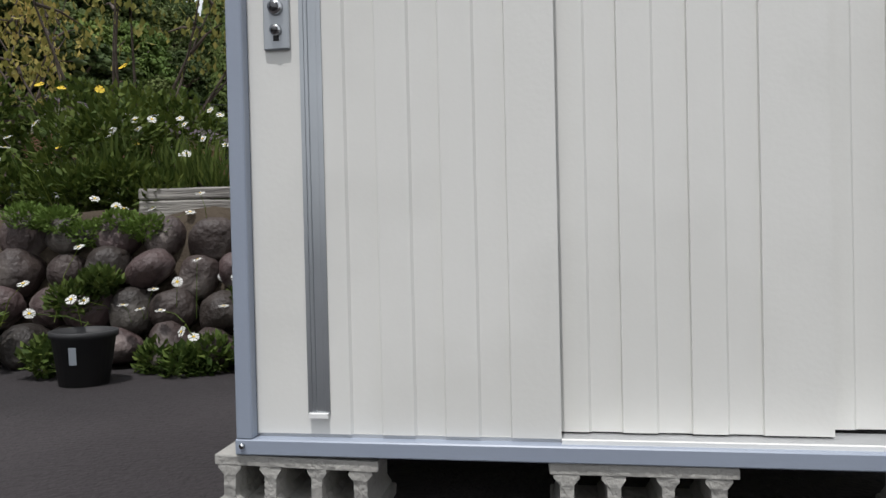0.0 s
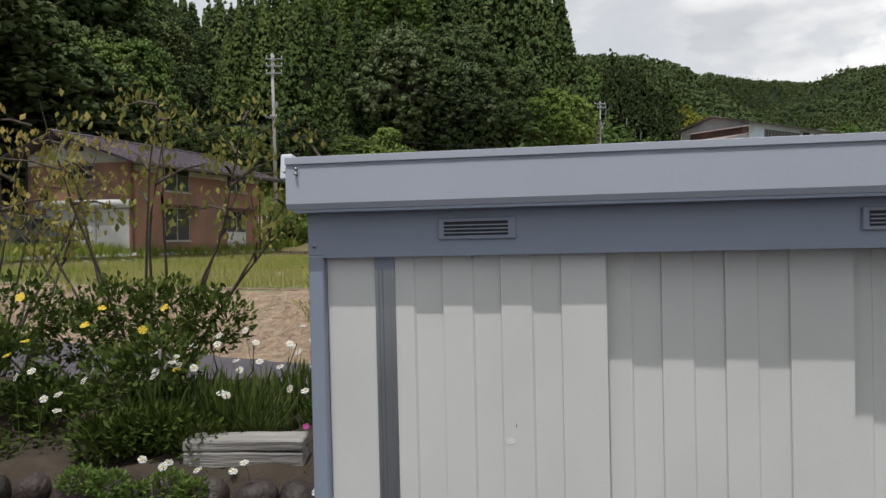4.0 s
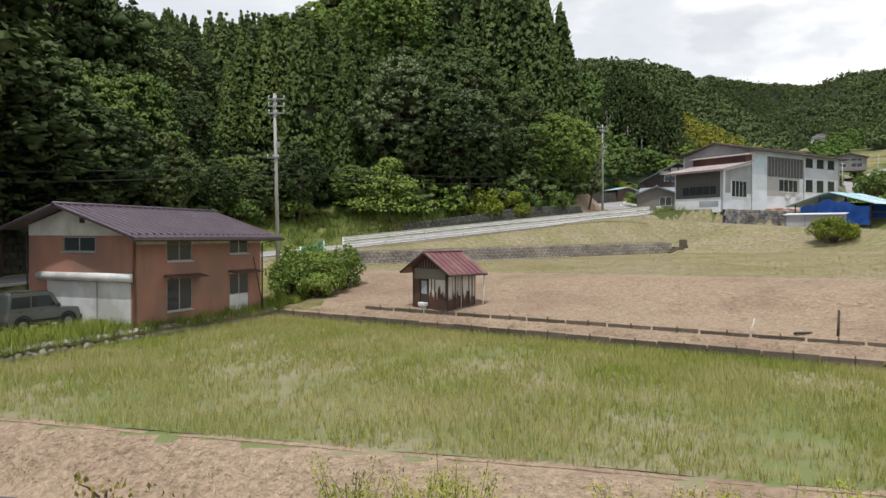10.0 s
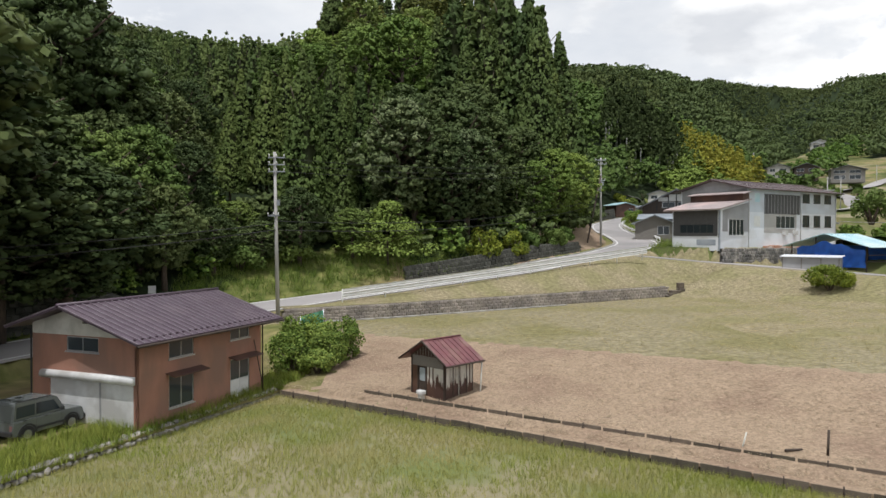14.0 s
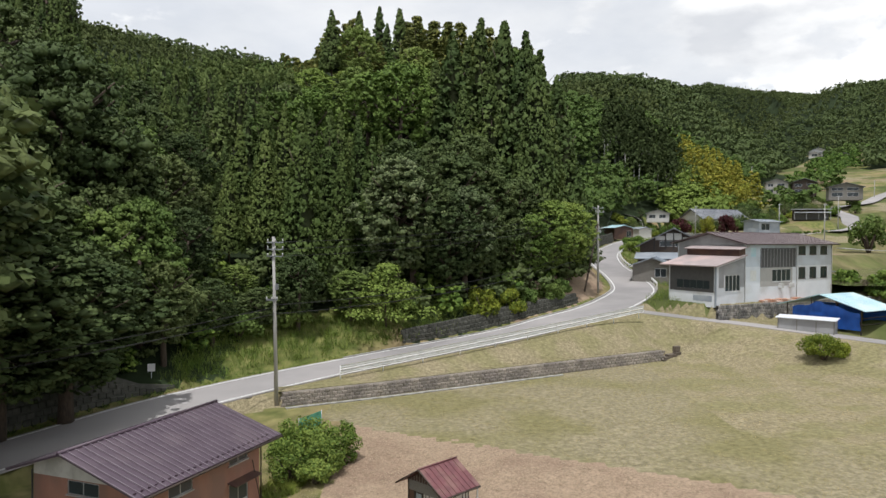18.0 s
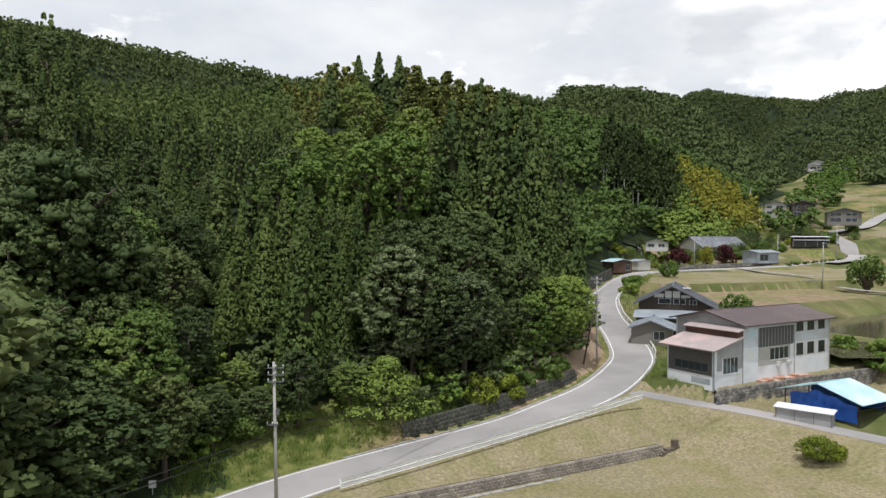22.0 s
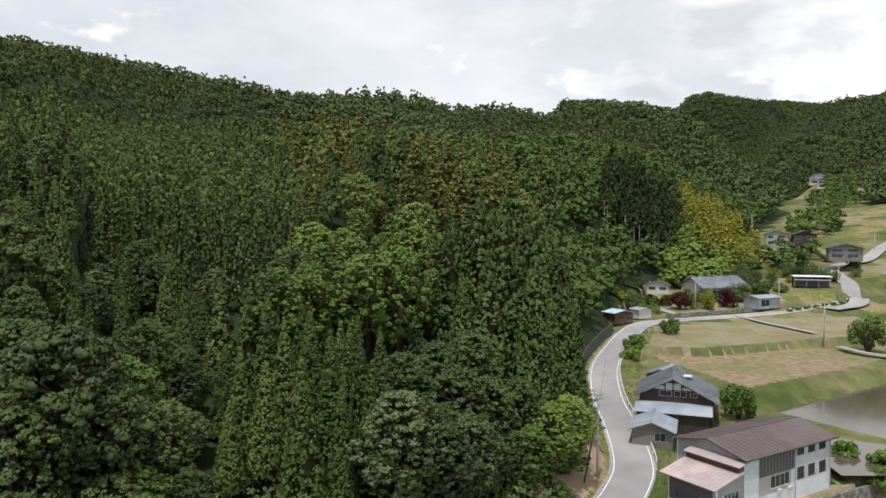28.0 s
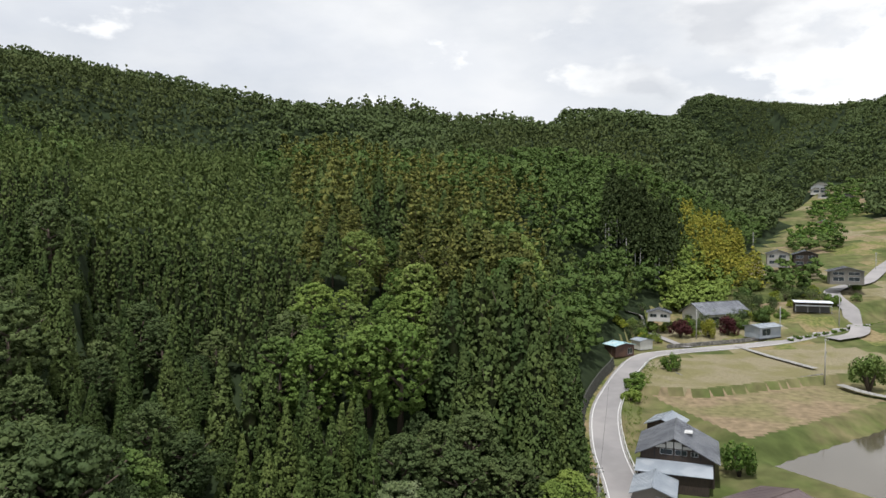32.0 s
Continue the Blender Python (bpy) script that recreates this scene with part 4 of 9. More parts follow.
# the nearer wood, tree by tree; first those that stand out
wood = []


def grow(species, x, y, z, height, turn, wide=1.0):
    """A tree of a species, of a height in metres; wide thickens its crown."""
    h = SPECIES[species][3]
    flat_scale = wide * (min(1.2, max(0.6, height / h)) if SPECIES[species][2] == "conifer" else max(0.45, min(1.25, height / h)))
    plant_tree(kind_of(species, y < 100, len(wood) % 4), x, y, flat_scale, turn, "trees of the wood", z=z - 0.2, tall=height / h / flat_scale)
    wood.append((x, y))


STANDING_OUT = [("cedar_dark", x, y, t) for x, y, t in (
    (5.3, 107.5, 50.0), (1.0, 104.0, 47.0), (8.8, 106.5, 49.5), (12, 106, 47.5), (14.5, 108.5, 45.5), (17.8, 112, 42.5), (-1.5, 109, 44), (3.5, 113, 48), (20.5, 122, 39), (23, 134, 38),
    (10.5, 101, 42), (6.0, 100, 41), (2.5, 99, 38), (14.5, 102, 38), (18, 106, 35),
    (-32.0, 100, 37), (-36, 97, 36), (-41, 104, 39), (-38.5, 92, 33), (-44, 96, 35))]
STANDING_OUT += [("cedar", x, y, t) for x, y, t in (
    (-23.6, 92.0, 34.6), (-20.0, 87.5, 33.0), (-17.5, 91, 33.5), (-13.8, 84.5, 32), (-10.5, 86.5, 30.5), (-16.0, 80.5, 27.5), (-20.5, 80.5, 29), (-24.5, 84, 30), (-11.8, 80.3, 26.5), (-8.6, 83.0, 28.5), (-24, 78, 25))]
STANDING_OUT += [("pine_dark", x, y, t) for x, y, t in ((-10.0, 153, 66), (-15, 160, 68.5), (-20, 163, 68.5), (-26, 160, 63), (8.5, 165, 64))]
STANDING_OUT += [("pine", x, y, t) for x, y, t in ((-2.0, 124.5, 54.5), (2.5, 127, 55), (-6.5, 128, 54), (6.0, 133, 55.5), (-2.5, 134, 57), (1.5, 121, 50), (-6, 146, 62), (0.5, 146, 61))]
STANDING_OUT += [("spreading", -6.2, 74.6, 13.6)]
STANDING_OUT += [("bright", x, y, t) for x, y, t in ((-22.5, 121, 46), (-17, 118, 44.5), (-9, 108, 42), (10.8, 87.6, 20), (13.8, 91.5, 22), (16.8, 95.5, 22))]
STANDING_OUT += [("broad_dark", x, y, t) for x, y, t in (
    (-3.6, 80.5, 25.5), (0.5, 80.5, 22.5), (4.2, 83.2, 21.5), (1.5, 87, 27.5), (5.5, 89, 26), (8.6, 86.6, 19.5), (-1.0, 91.5, 30), (9.5, 92.5, 25), (3.5, 93.5, 31), (-5.4, 87.5, 29.5),
    (-34, 69, 29.5), (-39, 74, 34), (-30, 76, 26), (-26, 71, 20), (-31, 64, 22), (-44, 70, 36), (-46, 62, 34), (-38, 61, 30), (-36, 54, 24), (-43, 50, 26), (-33.5, 47, 19), (-37, 41.5, 29), (-30, 51.5, 17),
    # the last three are unseen, added out of view to shade the road
    (-37, 67, 36), (-40, 66, 34), (-33, 71.5, 28), (-49, 66, 37), (-41, 36, 30), (-46, 31, 28), (-33, 57, 22), (-39, 48, 22), (-24.5, 61.0, 15), (-29.5, 55.5, 17), (-21.8, 65.8, 13), (-36.5, 44.0, 28), (-30.0, 46.6, 17.5), (-27.4, 50.4, 16.5), (-34.5, 41.0, 27), (-36.5, 37.0, 29), (-30.2, 31.2, 30), (-35, 26, 30), (-29.0, 28.5, 28))]
STANDING_OUT += [("broad", x, y, t) for x, y, t in ((-27.3, 62.5, 20.5), (-29.5, 58.5, 19.5))]
STANDING_OUT += [("pale", x, y, t) for x, y, t in ((-32.5, 103.0, 29), (-5.4, 79.6, 26.5), (2.4, 82.2, 23.2), (-43, 63, 33))]
for species, x, y, top in STANDING_OUT:
    z = land1(x, y)
    grow(species, x, y, z, max(5.0, top - z), len(wood) * 1.3, 1.15 if species == "cedar_dark" else 1.5 if species == "broad_dark" and y < 57 and x > -38 else 1.0)


def stand(x, y, z, d, rg):
    """The species that grows at a place, its height, and the room it takes."""
    az, u = x / y, rg.uniform()
    if d < 11:
        return ("bright" if u < 0.3 else "broad" if u < 0.75 else "broad_dark"), rg.uniform(5, 9), 3.6
    if y < 80 and az < -0.27:
        return ("broad_dark" if u < 0.55 else "broad"), float(np.interp(x, [-60, -38, -32, -27, -22], [38, 35, 26, 19, 14])) + rg.normal(0, 1.5) - z, 4.4
    if az < -0.36:
        return ("plantation", rg.uniform(10, 16), 3.4) if y > 118 else ("cedar_dark" if u < 0.75 else "broad_dark", rg.uniform(11, 18), 3.9)
    if az < -0.285 and y < 118:
        return ("cedar_dark" if u < 0.7 else "broad_dark"), max(7.0, 26 + 0.35 * (y - 95) - z) + rg.normal(0, 1.5), 3.9
    if az < -0.075 and y < 98:
        return "cedar", 31 + rg.normal(0, 2.6) - z, 3.9
    if -0.25 < az < 0.0 and 98 <= y < 124:
        return ("bright" if u < 0.45 else "broad" if u < 0.9 else "broad_dark"), 42 + 0.2 * (y - 98) + rg.normal(0, 1.2) - z, 4.6
    if az < 0.12 and y < 98:
        return ("broad_dark" if u < 0.8 else "pale"), float(np.interp(d, [6, 11, 24], [15, 24, 29])) + rg.normal(0, 1) - z, 4.6
    if 0.0 <= az < 0.2 and y < 118:
        return "cedar_dark", float(np.interp(az, [0, 0.05, 0.1, 0.13, 0.17, 0.2], [44, 46, 45, 43, 37, 32])) + rg.normal(0, 2.6) - z, 3.9
    if -0.12 < az < 0.12 and y < 142:
        return ("pine" if u < 0.7 else "broad"), 53 + rg.normal(0, 1.2) - z, 4.6
    if -0.2 < az < 0.1:
        return ("pine_dark" if u < 0.5 else "pine" if u < 0.8 else "broad"), 60 + 0.2 * (y - 150) + rg.normal(0, 1.2) - z, 4.6
    if az >= 0.1:
        return ("broad" if u < 0.5 else "cedar_dark" if u < 0.85 else "bright"), rg.uniform(11, 17), 4.4
    return "plantation", rg.uniform(10, 16), 3.4


tries = rng.uniform((-100, 58), (60, 160), (9000, 2))
td, tz, ts = to_line(tries[:, 0], tries[:, 1], ROAD_LINE)
tzz = land(tries[:, 0], tries[:, 1])
for (x, y), d, s, z in zip(tries, td, ts, tzz):
    if s < 0 or d < 7.5 or not in_view(x, y) or len(wood) >= 900:
        continue
    species, height, gap = stand(x, y, float(z), d, rng)
    if any((x - a) ** 2 + (y - b) ** 2 < gap * gap for a, b in wood):
        continue
    if -0.52 < x / y < -0.17:
        height = min(height, min(0.265 * y + 14, 0.31 * y + 6.5) - float(z))
    if x / y <= -0.52:
        height = min(height, 0.272 * y + 29 - float(z))
    grow(species, x, y, float(z), min(28.0, max(5.0, height)), rng.uniform(0, 6.28))

# the wood further up, joined
def far_wood(name, label, region, count, gap_of, makers, seed, cond, far=False):
    rg = np.random.default_rng(seed)
    xy = rg.uniform(region[0], region[1], (count, 2))
    ok = cond(xy[:, 0], xy[:, 1]) & in_view(xy[:, 0], xy[:, 1], 20)
    xy = xy[ok]
    z = land(xy[:, 0], xy[:, 1])
    if far:
        # leave out what lies behind the ridges
        ay, ax_ = np.arange(200.0, 1320.0, 20.0), np.linspace(-0.75, 0.75, 151)
        gy, gx = np.meshgrid(ay, ax_)
        up = (land(gx * gy, gy) + 4 - 54) / gy
        top = np.maximum.accumulate(up, axis=1)
        i = np.clip(np.round((xy[:, 0] / xy[:, 1] + 0.75) / 0.01).astype(int), 0, 150)
        j = np.clip(((xy[:, 1] - 200) / 20).astype(int) - 2, 0, len(ay) - 1)
        ok = (z + 18 - 54) / xy[:, 1] > top[i, j]
        xy, z = xy[ok], z[ok]
    cell = {}
    groups = [[] for _ in makers]
    for (x, y), zz in zip(xy, z):
        g = gap_of(y)
        key = (int(x // g), int(y // g))
        if key in cell:
            continue
        cell[key] = 1
        n = math.sin(x * 0.021 + y * 0.013) + math.sin(y * 0.03 - x * 0.017 + 1.0) + rg.normal(0, 0.45)
        if len(makers) > 2 and -0.3 < x / y < 0.14 and 0.27 * y > -0.9 * x + 18 and y < 330 and rg.uniform() < 0.55:
            groups[2].append((x, y, zz))
            continue
        groups[0 if n > (-0.9 if x / y < -0.27 and y < 430 else 0.25) else 1].append((x, y, zz))
    for (variants, material, tag), spots in zip(makers, groups):
        if not spots:
            continue
        spots = np.array(spots)
        which = rg.integers(0, len(variants), len(spots))
        ps = []
        for w, (v, f, nn) in enumerate(variants):
            sp = spots[which == w]
            if not len(sp):
                continue
            a = rg.uniform(0, math.tau, len(sp))
            s = rg.uniform(0.75, 1.25, len(sp))
            ca, sa = np.cos(a) * s, np.sin(a) * s
            vx = v[None, :, 0] * ca[:, None] - v[None, :, 1] * sa[:, None] + sp[:, 0:1]
            vy = v[None, :, 0] * sa[:, None] + v[None, :, 1] * ca[:, None] + sp[:, 1:2]
            vz = v[None, :, 2] * s[:, None] + sp[:, 2:3]
            vv = np.stack([vx, vy, vz], 2).reshape(-1, 3)
            ff = (f[None] + (np.arange(len(sp)) * len(v))[:, None, None]).reshape(-1, 3)
            c1, s1 = np.cos(a)[:, None], np.sin(a)[:, None]
            vn = np.stack([nn[None, :, 0] * c1 - nn[None, :, 1] * s1, nn[None, :, 0] * s1 + nn[None, :, 1] * c1, np.repeat(nn[None, :, 2], len(sp), 0)], 2).reshape(-1, 3)
            ps.append((vv, ff, vn))
        v, f, nn = join(ps)
        ob = new(name, numpy_mesh(name, v, f, material, normals=nn))
        tagged(ob, label + tag, "forest", kind="stuff")


def on_hill(x, y):
    d, _, s = to_line(x, y, FOOT)
    q, p = 0.5 * x + 0.86 * y, 0.86 * x - 0.5 * y
    return ((s > 0) & (d > 5)) | ((q > 520) & (p > 8)) | (q > 700)


FARP = ([tier_crown(14, 4.2, 300, rng, 1.15, 0.2, 7, 10) for _ in range(3)], M_PINE, ", yellowish pines")
FAR1 = ([cedar_crown(13, 2.3, 240, rng, 0.85, 0.15, 8) for _ in range(4)], M_CEDAR, ", conifers")
FAR2 = ([broad_crown(11, 4.0, 330, rng, 1.1, 22, 0.1, core=False) for _ in range(4)], M_BROAD, ", broadleaf trees")
far_wood("forest", "dense green wood on the hillside", ((-280, 158), (240, 430)), 26000, lambda y: 3.1 + 0.006 * y, (FAR1, FAR2, FARP), 3, on_hill, True)
FAR3 = ([cedar_crown(11, 4.2, 84, rng, 1.9, 0.1, 6) for _ in range(3)], M_CEDAR_DARK, ", far conifers")
FAR4 = ([broad_crown(8, 5.6, 96, rng, 1.9, 16, 0.1, core=False) for _ in range(3)], M_BROAD_DARK, ", far broadleaf trees")
far_wood("forest", "distant wooded ridge", ((-850, 430), (850, 1290)), 150000, lambda y: 4.2 + 0.0042 * y if y < 950 else 6.8, (FAR3, FAR4), 4, on_hill, True)

# bamboo grove and cypress stand on the far side of the hamlet
def grove(name, label, material, spots, maker, seed):
    rg = np.random.default_rng(seed)
    vs = [maker(rg) for _ in range(4)]
    ps = []
    for k, (x, y) in enumerate(spots):
        v, f, nn = vs[k % 4]
        a, s = rg.uniform(0, 6.28), rg.uniform(0.8, 1.2)
        ca, sa = math.cos(a) * s, math.sin(a) * s
        w = np.stack([v[:, 0] * ca - v[:, 1] * sa + x, v[:, 0] * sa + v[:, 1] * ca + y, v[:, 2] * s + land1(x, y)], 1)
        ca, sa = math.cos(a), math.sin(a)
        ps.append((w, f, np.stack([nn[:, 0] * ca - nn[:, 1] * sa, nn[:, 0] * sa + nn[:, 1] * ca, nn[:, 2]], 1)))
    v, f, nn = join(ps)
    tagged(new(name, numpy_mesh(name, v, f, material, normals=nn)), label, "trees", kind="stuff")


rgu = np.random.default_rng(19)
und = rgu.uniform((-48, 46), (34, 125), (5200, 2))
ud, _, us = to_line(und[:, 0], und[:, 1], FOOT)
open_bank = (und[:, 0] > -21) & (und[:, 0] < -3) & (ud < 6.0)
und = und[(us > 0) & (ud > 2.2) & (ud < 15) & ~open_bank]
grove("undergrowth", "dense dark green undergrowth at the wood's edge", M_BROAD_DARK, [tuple(p) for p in und[0:420:2]], lambda rg: broad_crown(3.4, 1.9, 170, rg, 0.42, 12, 0.0), 20)
grove("undergrowth", "fresh green undergrowth at the wood's edge", M_SHRUB, [tuple(p) for p in und[1:300:2]], lambda rg: broad_crown(2.6, 1.6, 170, rg, 0.36, 12, 0.0), 21)
rgv = np.random.default_rng(9)
bam = [(118 + 0.22 * (y - 300) + rgv.uniform(-14, 16), y) for y in rgv.uniform(300, 372, 150)]
grove("bamboo_grove", "yellow-green bamboo grove at the hill's foot", M_BAMBOO, bam, lambda rg: tier_crown(14, 3.4, 420, rg, 0.8, 0.1, 7, 10), 10)
low_ = [(96 + 0.5 * (y - 268) + rgv.uniform(-16, 10), y) for y in rgv.uniform(268, 318, 110)]
grove("young_wood", "bright green young broadleaf trees below the bamboo", M_BRIGHT, low_, lambda rg: broad_crown(8, 3.4, 400, rg, 0.8, 18, 0.05), 11)
cyp = [(84 + 0.3 * (y - 288) + rgv.uniform(-20, 12), y) for y in rgv.uniform(286, 322, 120)]
grove("cypress_stand", "dark stand of tall cypresses on the spur", M_CEDAR_DARK, cyp, lambda rg: cedar_crown(25, 2.8, 420, rg, 1.0, 0.42, 10), 12)
trunks = bmesh.new()
for x, y in cyp[:70]:
    z = land1(x, y)
    add_tube(trunks, [(x, y, z - 0.5), (x, y, z + 13)], 0.28, 0.2, 5, cap=False)
tagged(part("cypress_trunks", trunks, M_POLE), "bare pale trunks of the cypress stand", "trees", kind="stuff")


def in_valley(x, y):
    d, _, s = to_line(x, y, FOOT)
    q, p = 0.5 * x + 0.86 * y, 0.86 * x - 0.5 * y
    n = np.sin(x * 0.05 + 1) * np.sin(y * 0.043) + 0.6 * np.sin(x * 0.11 - y * 0.07)
    clear = to_line(x, y, UPPER_ROAD)[0] > 9
    return (s < 0) & (q > 285) & (q < 700) & (n > np.where(q > 540, 0.2, 0.55)) & clear


FAR5 = ([broad_crown(7, 3.4, 150, rng, 1.3, 8, 0.05) for _ in range(3)], M_BROAD, ", conifer-like clumps")
FAR6 = ([broad_crown(6, 3.2, 150, rng, 1.3, 8, 0.05) for _ in range(3)], M_SHRUB, ", broadleaf clumps")
far_wood("valley_trees", "scattered trees between the valley's fields", ((60, 250), (520, 800)), 9000, lambda y: 7.0, (FAR5, FAR6), 5, in_valley)

# ---- the shed ----
def corrugated(name, x0, x1, deep, y, z0, z1, material, parent, depth=0.0065):
    """A sheet steel door leaf with set-back flutes; deep lists where each begins and ends."""
    prof = [(x0, y + 0.03), (x0, y)]
    for a, b in deep:
        prof += [(a, y), (a + 0.006, y + depth), (b - 0.002, y + depth), (b, y - 0.0015), (b + 0.002, y)]
    prof += [(x1, y), (x1, y + 0.03)]
    v = [(a, b, z0) for a, b in prof] + [(a, b, z1) for a, b in prof]
    n = len(prof)
    f = [(i, i + 1, n + i + 1, n + i) for i in range(n - 1)]
    f += [(n - 1, 0, n, 2 * n - 1)]
    return mesh_ob(name, v, f, material, parent)


def make_shed():
    s = thing("storage_shed", pose(-0.3014, 1.7662, 0.14, 0, -1.2174, -8.7534), "cream steel garden shed with grey trim on concrete blocks", "shed")
    W, D = 1.905, 1.2
    sill = box("sill", (0.036, 0.0, 0.0), (W, 0.13, 0.036), M_GREYSTEEL, s, "grey steel bottom frame", bevel=0.003)
    box("track", (0.079, 0.034, 0.036), (W - 0.04, 0.12, 0.044), M_ALU, sill)
    box("track", (0.768, 0.018, 0.036), (W - 0.04, 0.03, 0.045), M_WHITE, sill)
    for nm, lo, hi in (("base_frame", (0.036, D - 0.06, 0.0), (W, D, 0.045)), ("base_frame", (0.036, 0.13, 0.0), (0.07, D - 0.06, 0.045)), ("base_frame", (W - 0.034, 0.13, 0.0), (W, D - 0.06, 0.045))):
        box(nm, lo, hi, M_GREYSTEEL, s)
    box("corner_post", (0.039, 0.001, 0.036), (0.078, 0.05, 1.906), M_GREYSTEEL, s, bevel=0.003)
    box("corner_post", (W - 0.039, 0.001, 0.036), (W, 0.05, 1.906), M_GREYSTEEL, s, bevel=0.003)
    hd = box("header", (0.039, 0.003, 1.906), (W, 0.12, 2.03), M_GREYSTEEL, s, "grey steel header with vents", bevel=0.002)
    box("header_lip", (0.079, -0.004, 1.9), (W - 0.04, 0.012, 1.911), M_GREYSTEEL, hd)
    for x in (0.385, 1.335):
        v = box("vent", (x - 0.015, -0.004, 1.938), (x + 0.175, 0.004, 1.992), M_GREYSTEEL, s, bevel=0.003)
        box("vent_opening", (x, -0.0055, 1.948), (x + 0.155, 0.0, 1.982), M_BLACK, v, "dark slotted vent")
        for k in range(3):
            box("slat", (x, -0.008, 1.9535 + k * 0.009), (x + 0.155, -0.0035, 1.9565 + k * 0.009), M_GREYSTEEL, v)
    # eaves board
    bm = bmesh.new()
    prof = [(-0.052, 2.034), (-0.052, 2.120), (-0.046, 2.124), (-0.046, 2.128), (-0.056, 2.130), (-0.056, 2.146), (-0.03, 2.150), (0.0, 2.146), (0.0, 2.022), (-0.045, 2.02)]
    add_prism(bm, [(y, z) for y, z in prof], 0, 1)
    bmesh.ops.transform(bm, matrix=Matrix(((0, W + 0.006, 0, 0.006), (1, 0, 0, 0), (0, 0, 1, 0), (0, 0, 0, 1))), verts=bm.verts)
    fa = part("fascia", bm, M_GREYSTEEL2, s, "pale grey folded steel eaves board")
    box("soffit", (0.02, -0.044, 2.012), (W, 0.002, 2.019), M_GREYSTEEL, fa)
    for z in (2.118, 2.106):
        tube("screw", [(0.035, -0.054, z), (0.035, -0.061, z)], 0.004, M_GALV, fa)
    tube("bolt", [(0.055, 0.0, 0.022), (0.055, -0.008, 0.022)], 0.006, M_CHROME, sill)
    tube("bolt", [(0.058, 0.001, 1.93), (0.058, -0.006, 1.93)], 0.004, M_GALV, hd)
    # three sliding leaves, each behind the last
    d1 = corrugated("door", 0.079, 0.768, [(0.300, 0.374), (0.446, 0.517), (0.590, 0.662)], 0.03, 0.044, 1.905, M_CREAM, s)
    d1["label"] = "cream fluted steel sliding door with a lock plate"
    d2 = corrugated("door", 0.74, 1.33, [(0.828, 0.901), (0.972, 1.047), (1.118, 1.192)], 0.074, 0.048, 1.905, M_CREAM, s)
    d3 = corrugated("door", 1.29, W - 0.036, [(1.385, 1.46), (1.53, 1.605), (1.675, 1.75)], 0.118, 0.052, 1.905, M_CREAM, s)
    tr = part("pull_strip", add_prism(bmesh.new(), [(0.203, 0.029), (0.203, 0.0265), (0.212, 0.0265), (0.216, 0.034), (0.222, 0.027), (0.226, 0.034), (0.238, 0.036), (0.243, 0.0265), (0.254, 0.0265), (0.254, 0.029)], 0, 1), M_GALV, d1, "long galvanised pull strip")
    tr.matrix_basis = Matrix(((1, 0, 0, 0), (0, 0, 1, 0), (0, 1.785, 0, 0.09), (0, 0, 0, 1)))
    box("strip_end", (0.206, 0.018, 0.082), (0.251, 0.031, 0.092), M_WHITE, d1)
    box("strip_end", (0.204, 0.021, 1.868), (0.253, 0.031, 1.90), M_GREYSTEEL, d1)
    pl = box("lock_plate", (0.121, 0.02, 0.914), (0.182, 0.031, 1.04), M_GALVPLATE, d1, "grey steel lock plate", bevel=0.003)
    for z, r in ((1.008, 0.0185), (0.957, 0.014)):
        tube("knob", [(0.152, 0.021, z), (0.152, 0.016, z), (0.152, 0.010, z)], r, M_CHROME, pl, r1=r * 0.85, sides=20)
        tube("knob_cap", [(0.152, 0.0101, z), (0.152, 0.007, z)], r * 0.6, M_BLACKCHROME, pl, r1=r * 0.45, sides=16)
    box("key_slot", (0.146, 0.017, 0.934), (0.158, 0.0201, 0.944), M_BLACK, pl)
    # scuffs on the first leaf
    for x, z, w, h, mm, a in ((0.533, 1.445, 0.022, 0.018, M_SCUFF, 20), (0.395, 1.446, 0.006, 0.003, M_BLACK, 10), (0.548, 1.482, 0.0015, 0.012, M_BLACK, -25), (0.40, 1.505, 0.0015, 0.012, M_BLACK, 5)):
        n = 10
        mesh_ob("scuff", [(x + w * 0.5 * math.cos(k * math.tau / n) * (1 + 0.25 * math.sin(3 * k)), 0.0289 if x > 0.52 else 0.0352, z + h * 0.5 * math.sin(k * math.tau / n)) for k in range(n)], [tuple(range(n))], mm, d1)
    # walls and roof
    box("side_wall", (0.042, 0.05, 0.045), (0.056, D - 0.01, 2.0), M_CREAM, s)
    box("side_wall", (W - 0.018, 0.05, 0.045), (W - 0.003, D - 0.01, 2.0), M_CREAM, s)
    box("back_wall", (0.058, D - 0.012, 0.045), (W - 0.02, D - 0.002, 1.93), M_CREAM, s)
    slope = Matrix.Translation((0, -0.03, 2.135)) @ Matrix.Rotation(radians(-9.2), 4, "X")
    L = D + 0.06
    roof = box("roof", (-0.01, 0.0, -0.02), (W + 0.0, L, -0.008), M_ROOFWHITE, s, "white ribbed sheet steel roof", m=slope)
    for k in range(9):
        x = 0.085 + k * 0.212
        bm = bmesh.new()
        for dx in ((0.0, 0.078) if k % 2 else (0.04,)):
            add_prism(bm, [(x + dx - 0.013, -0.0085), (x + dx - 0.009, 0.012), (x + dx + 0.009, 0.012), (x + dx + 0.013, -0.0085)], 0.01, L - 0.03)
        bmesh.ops.transform(bm, matrix=slope, verts=bm.verts)
        part("rib", bm, M_ROOFWHITE, roof)
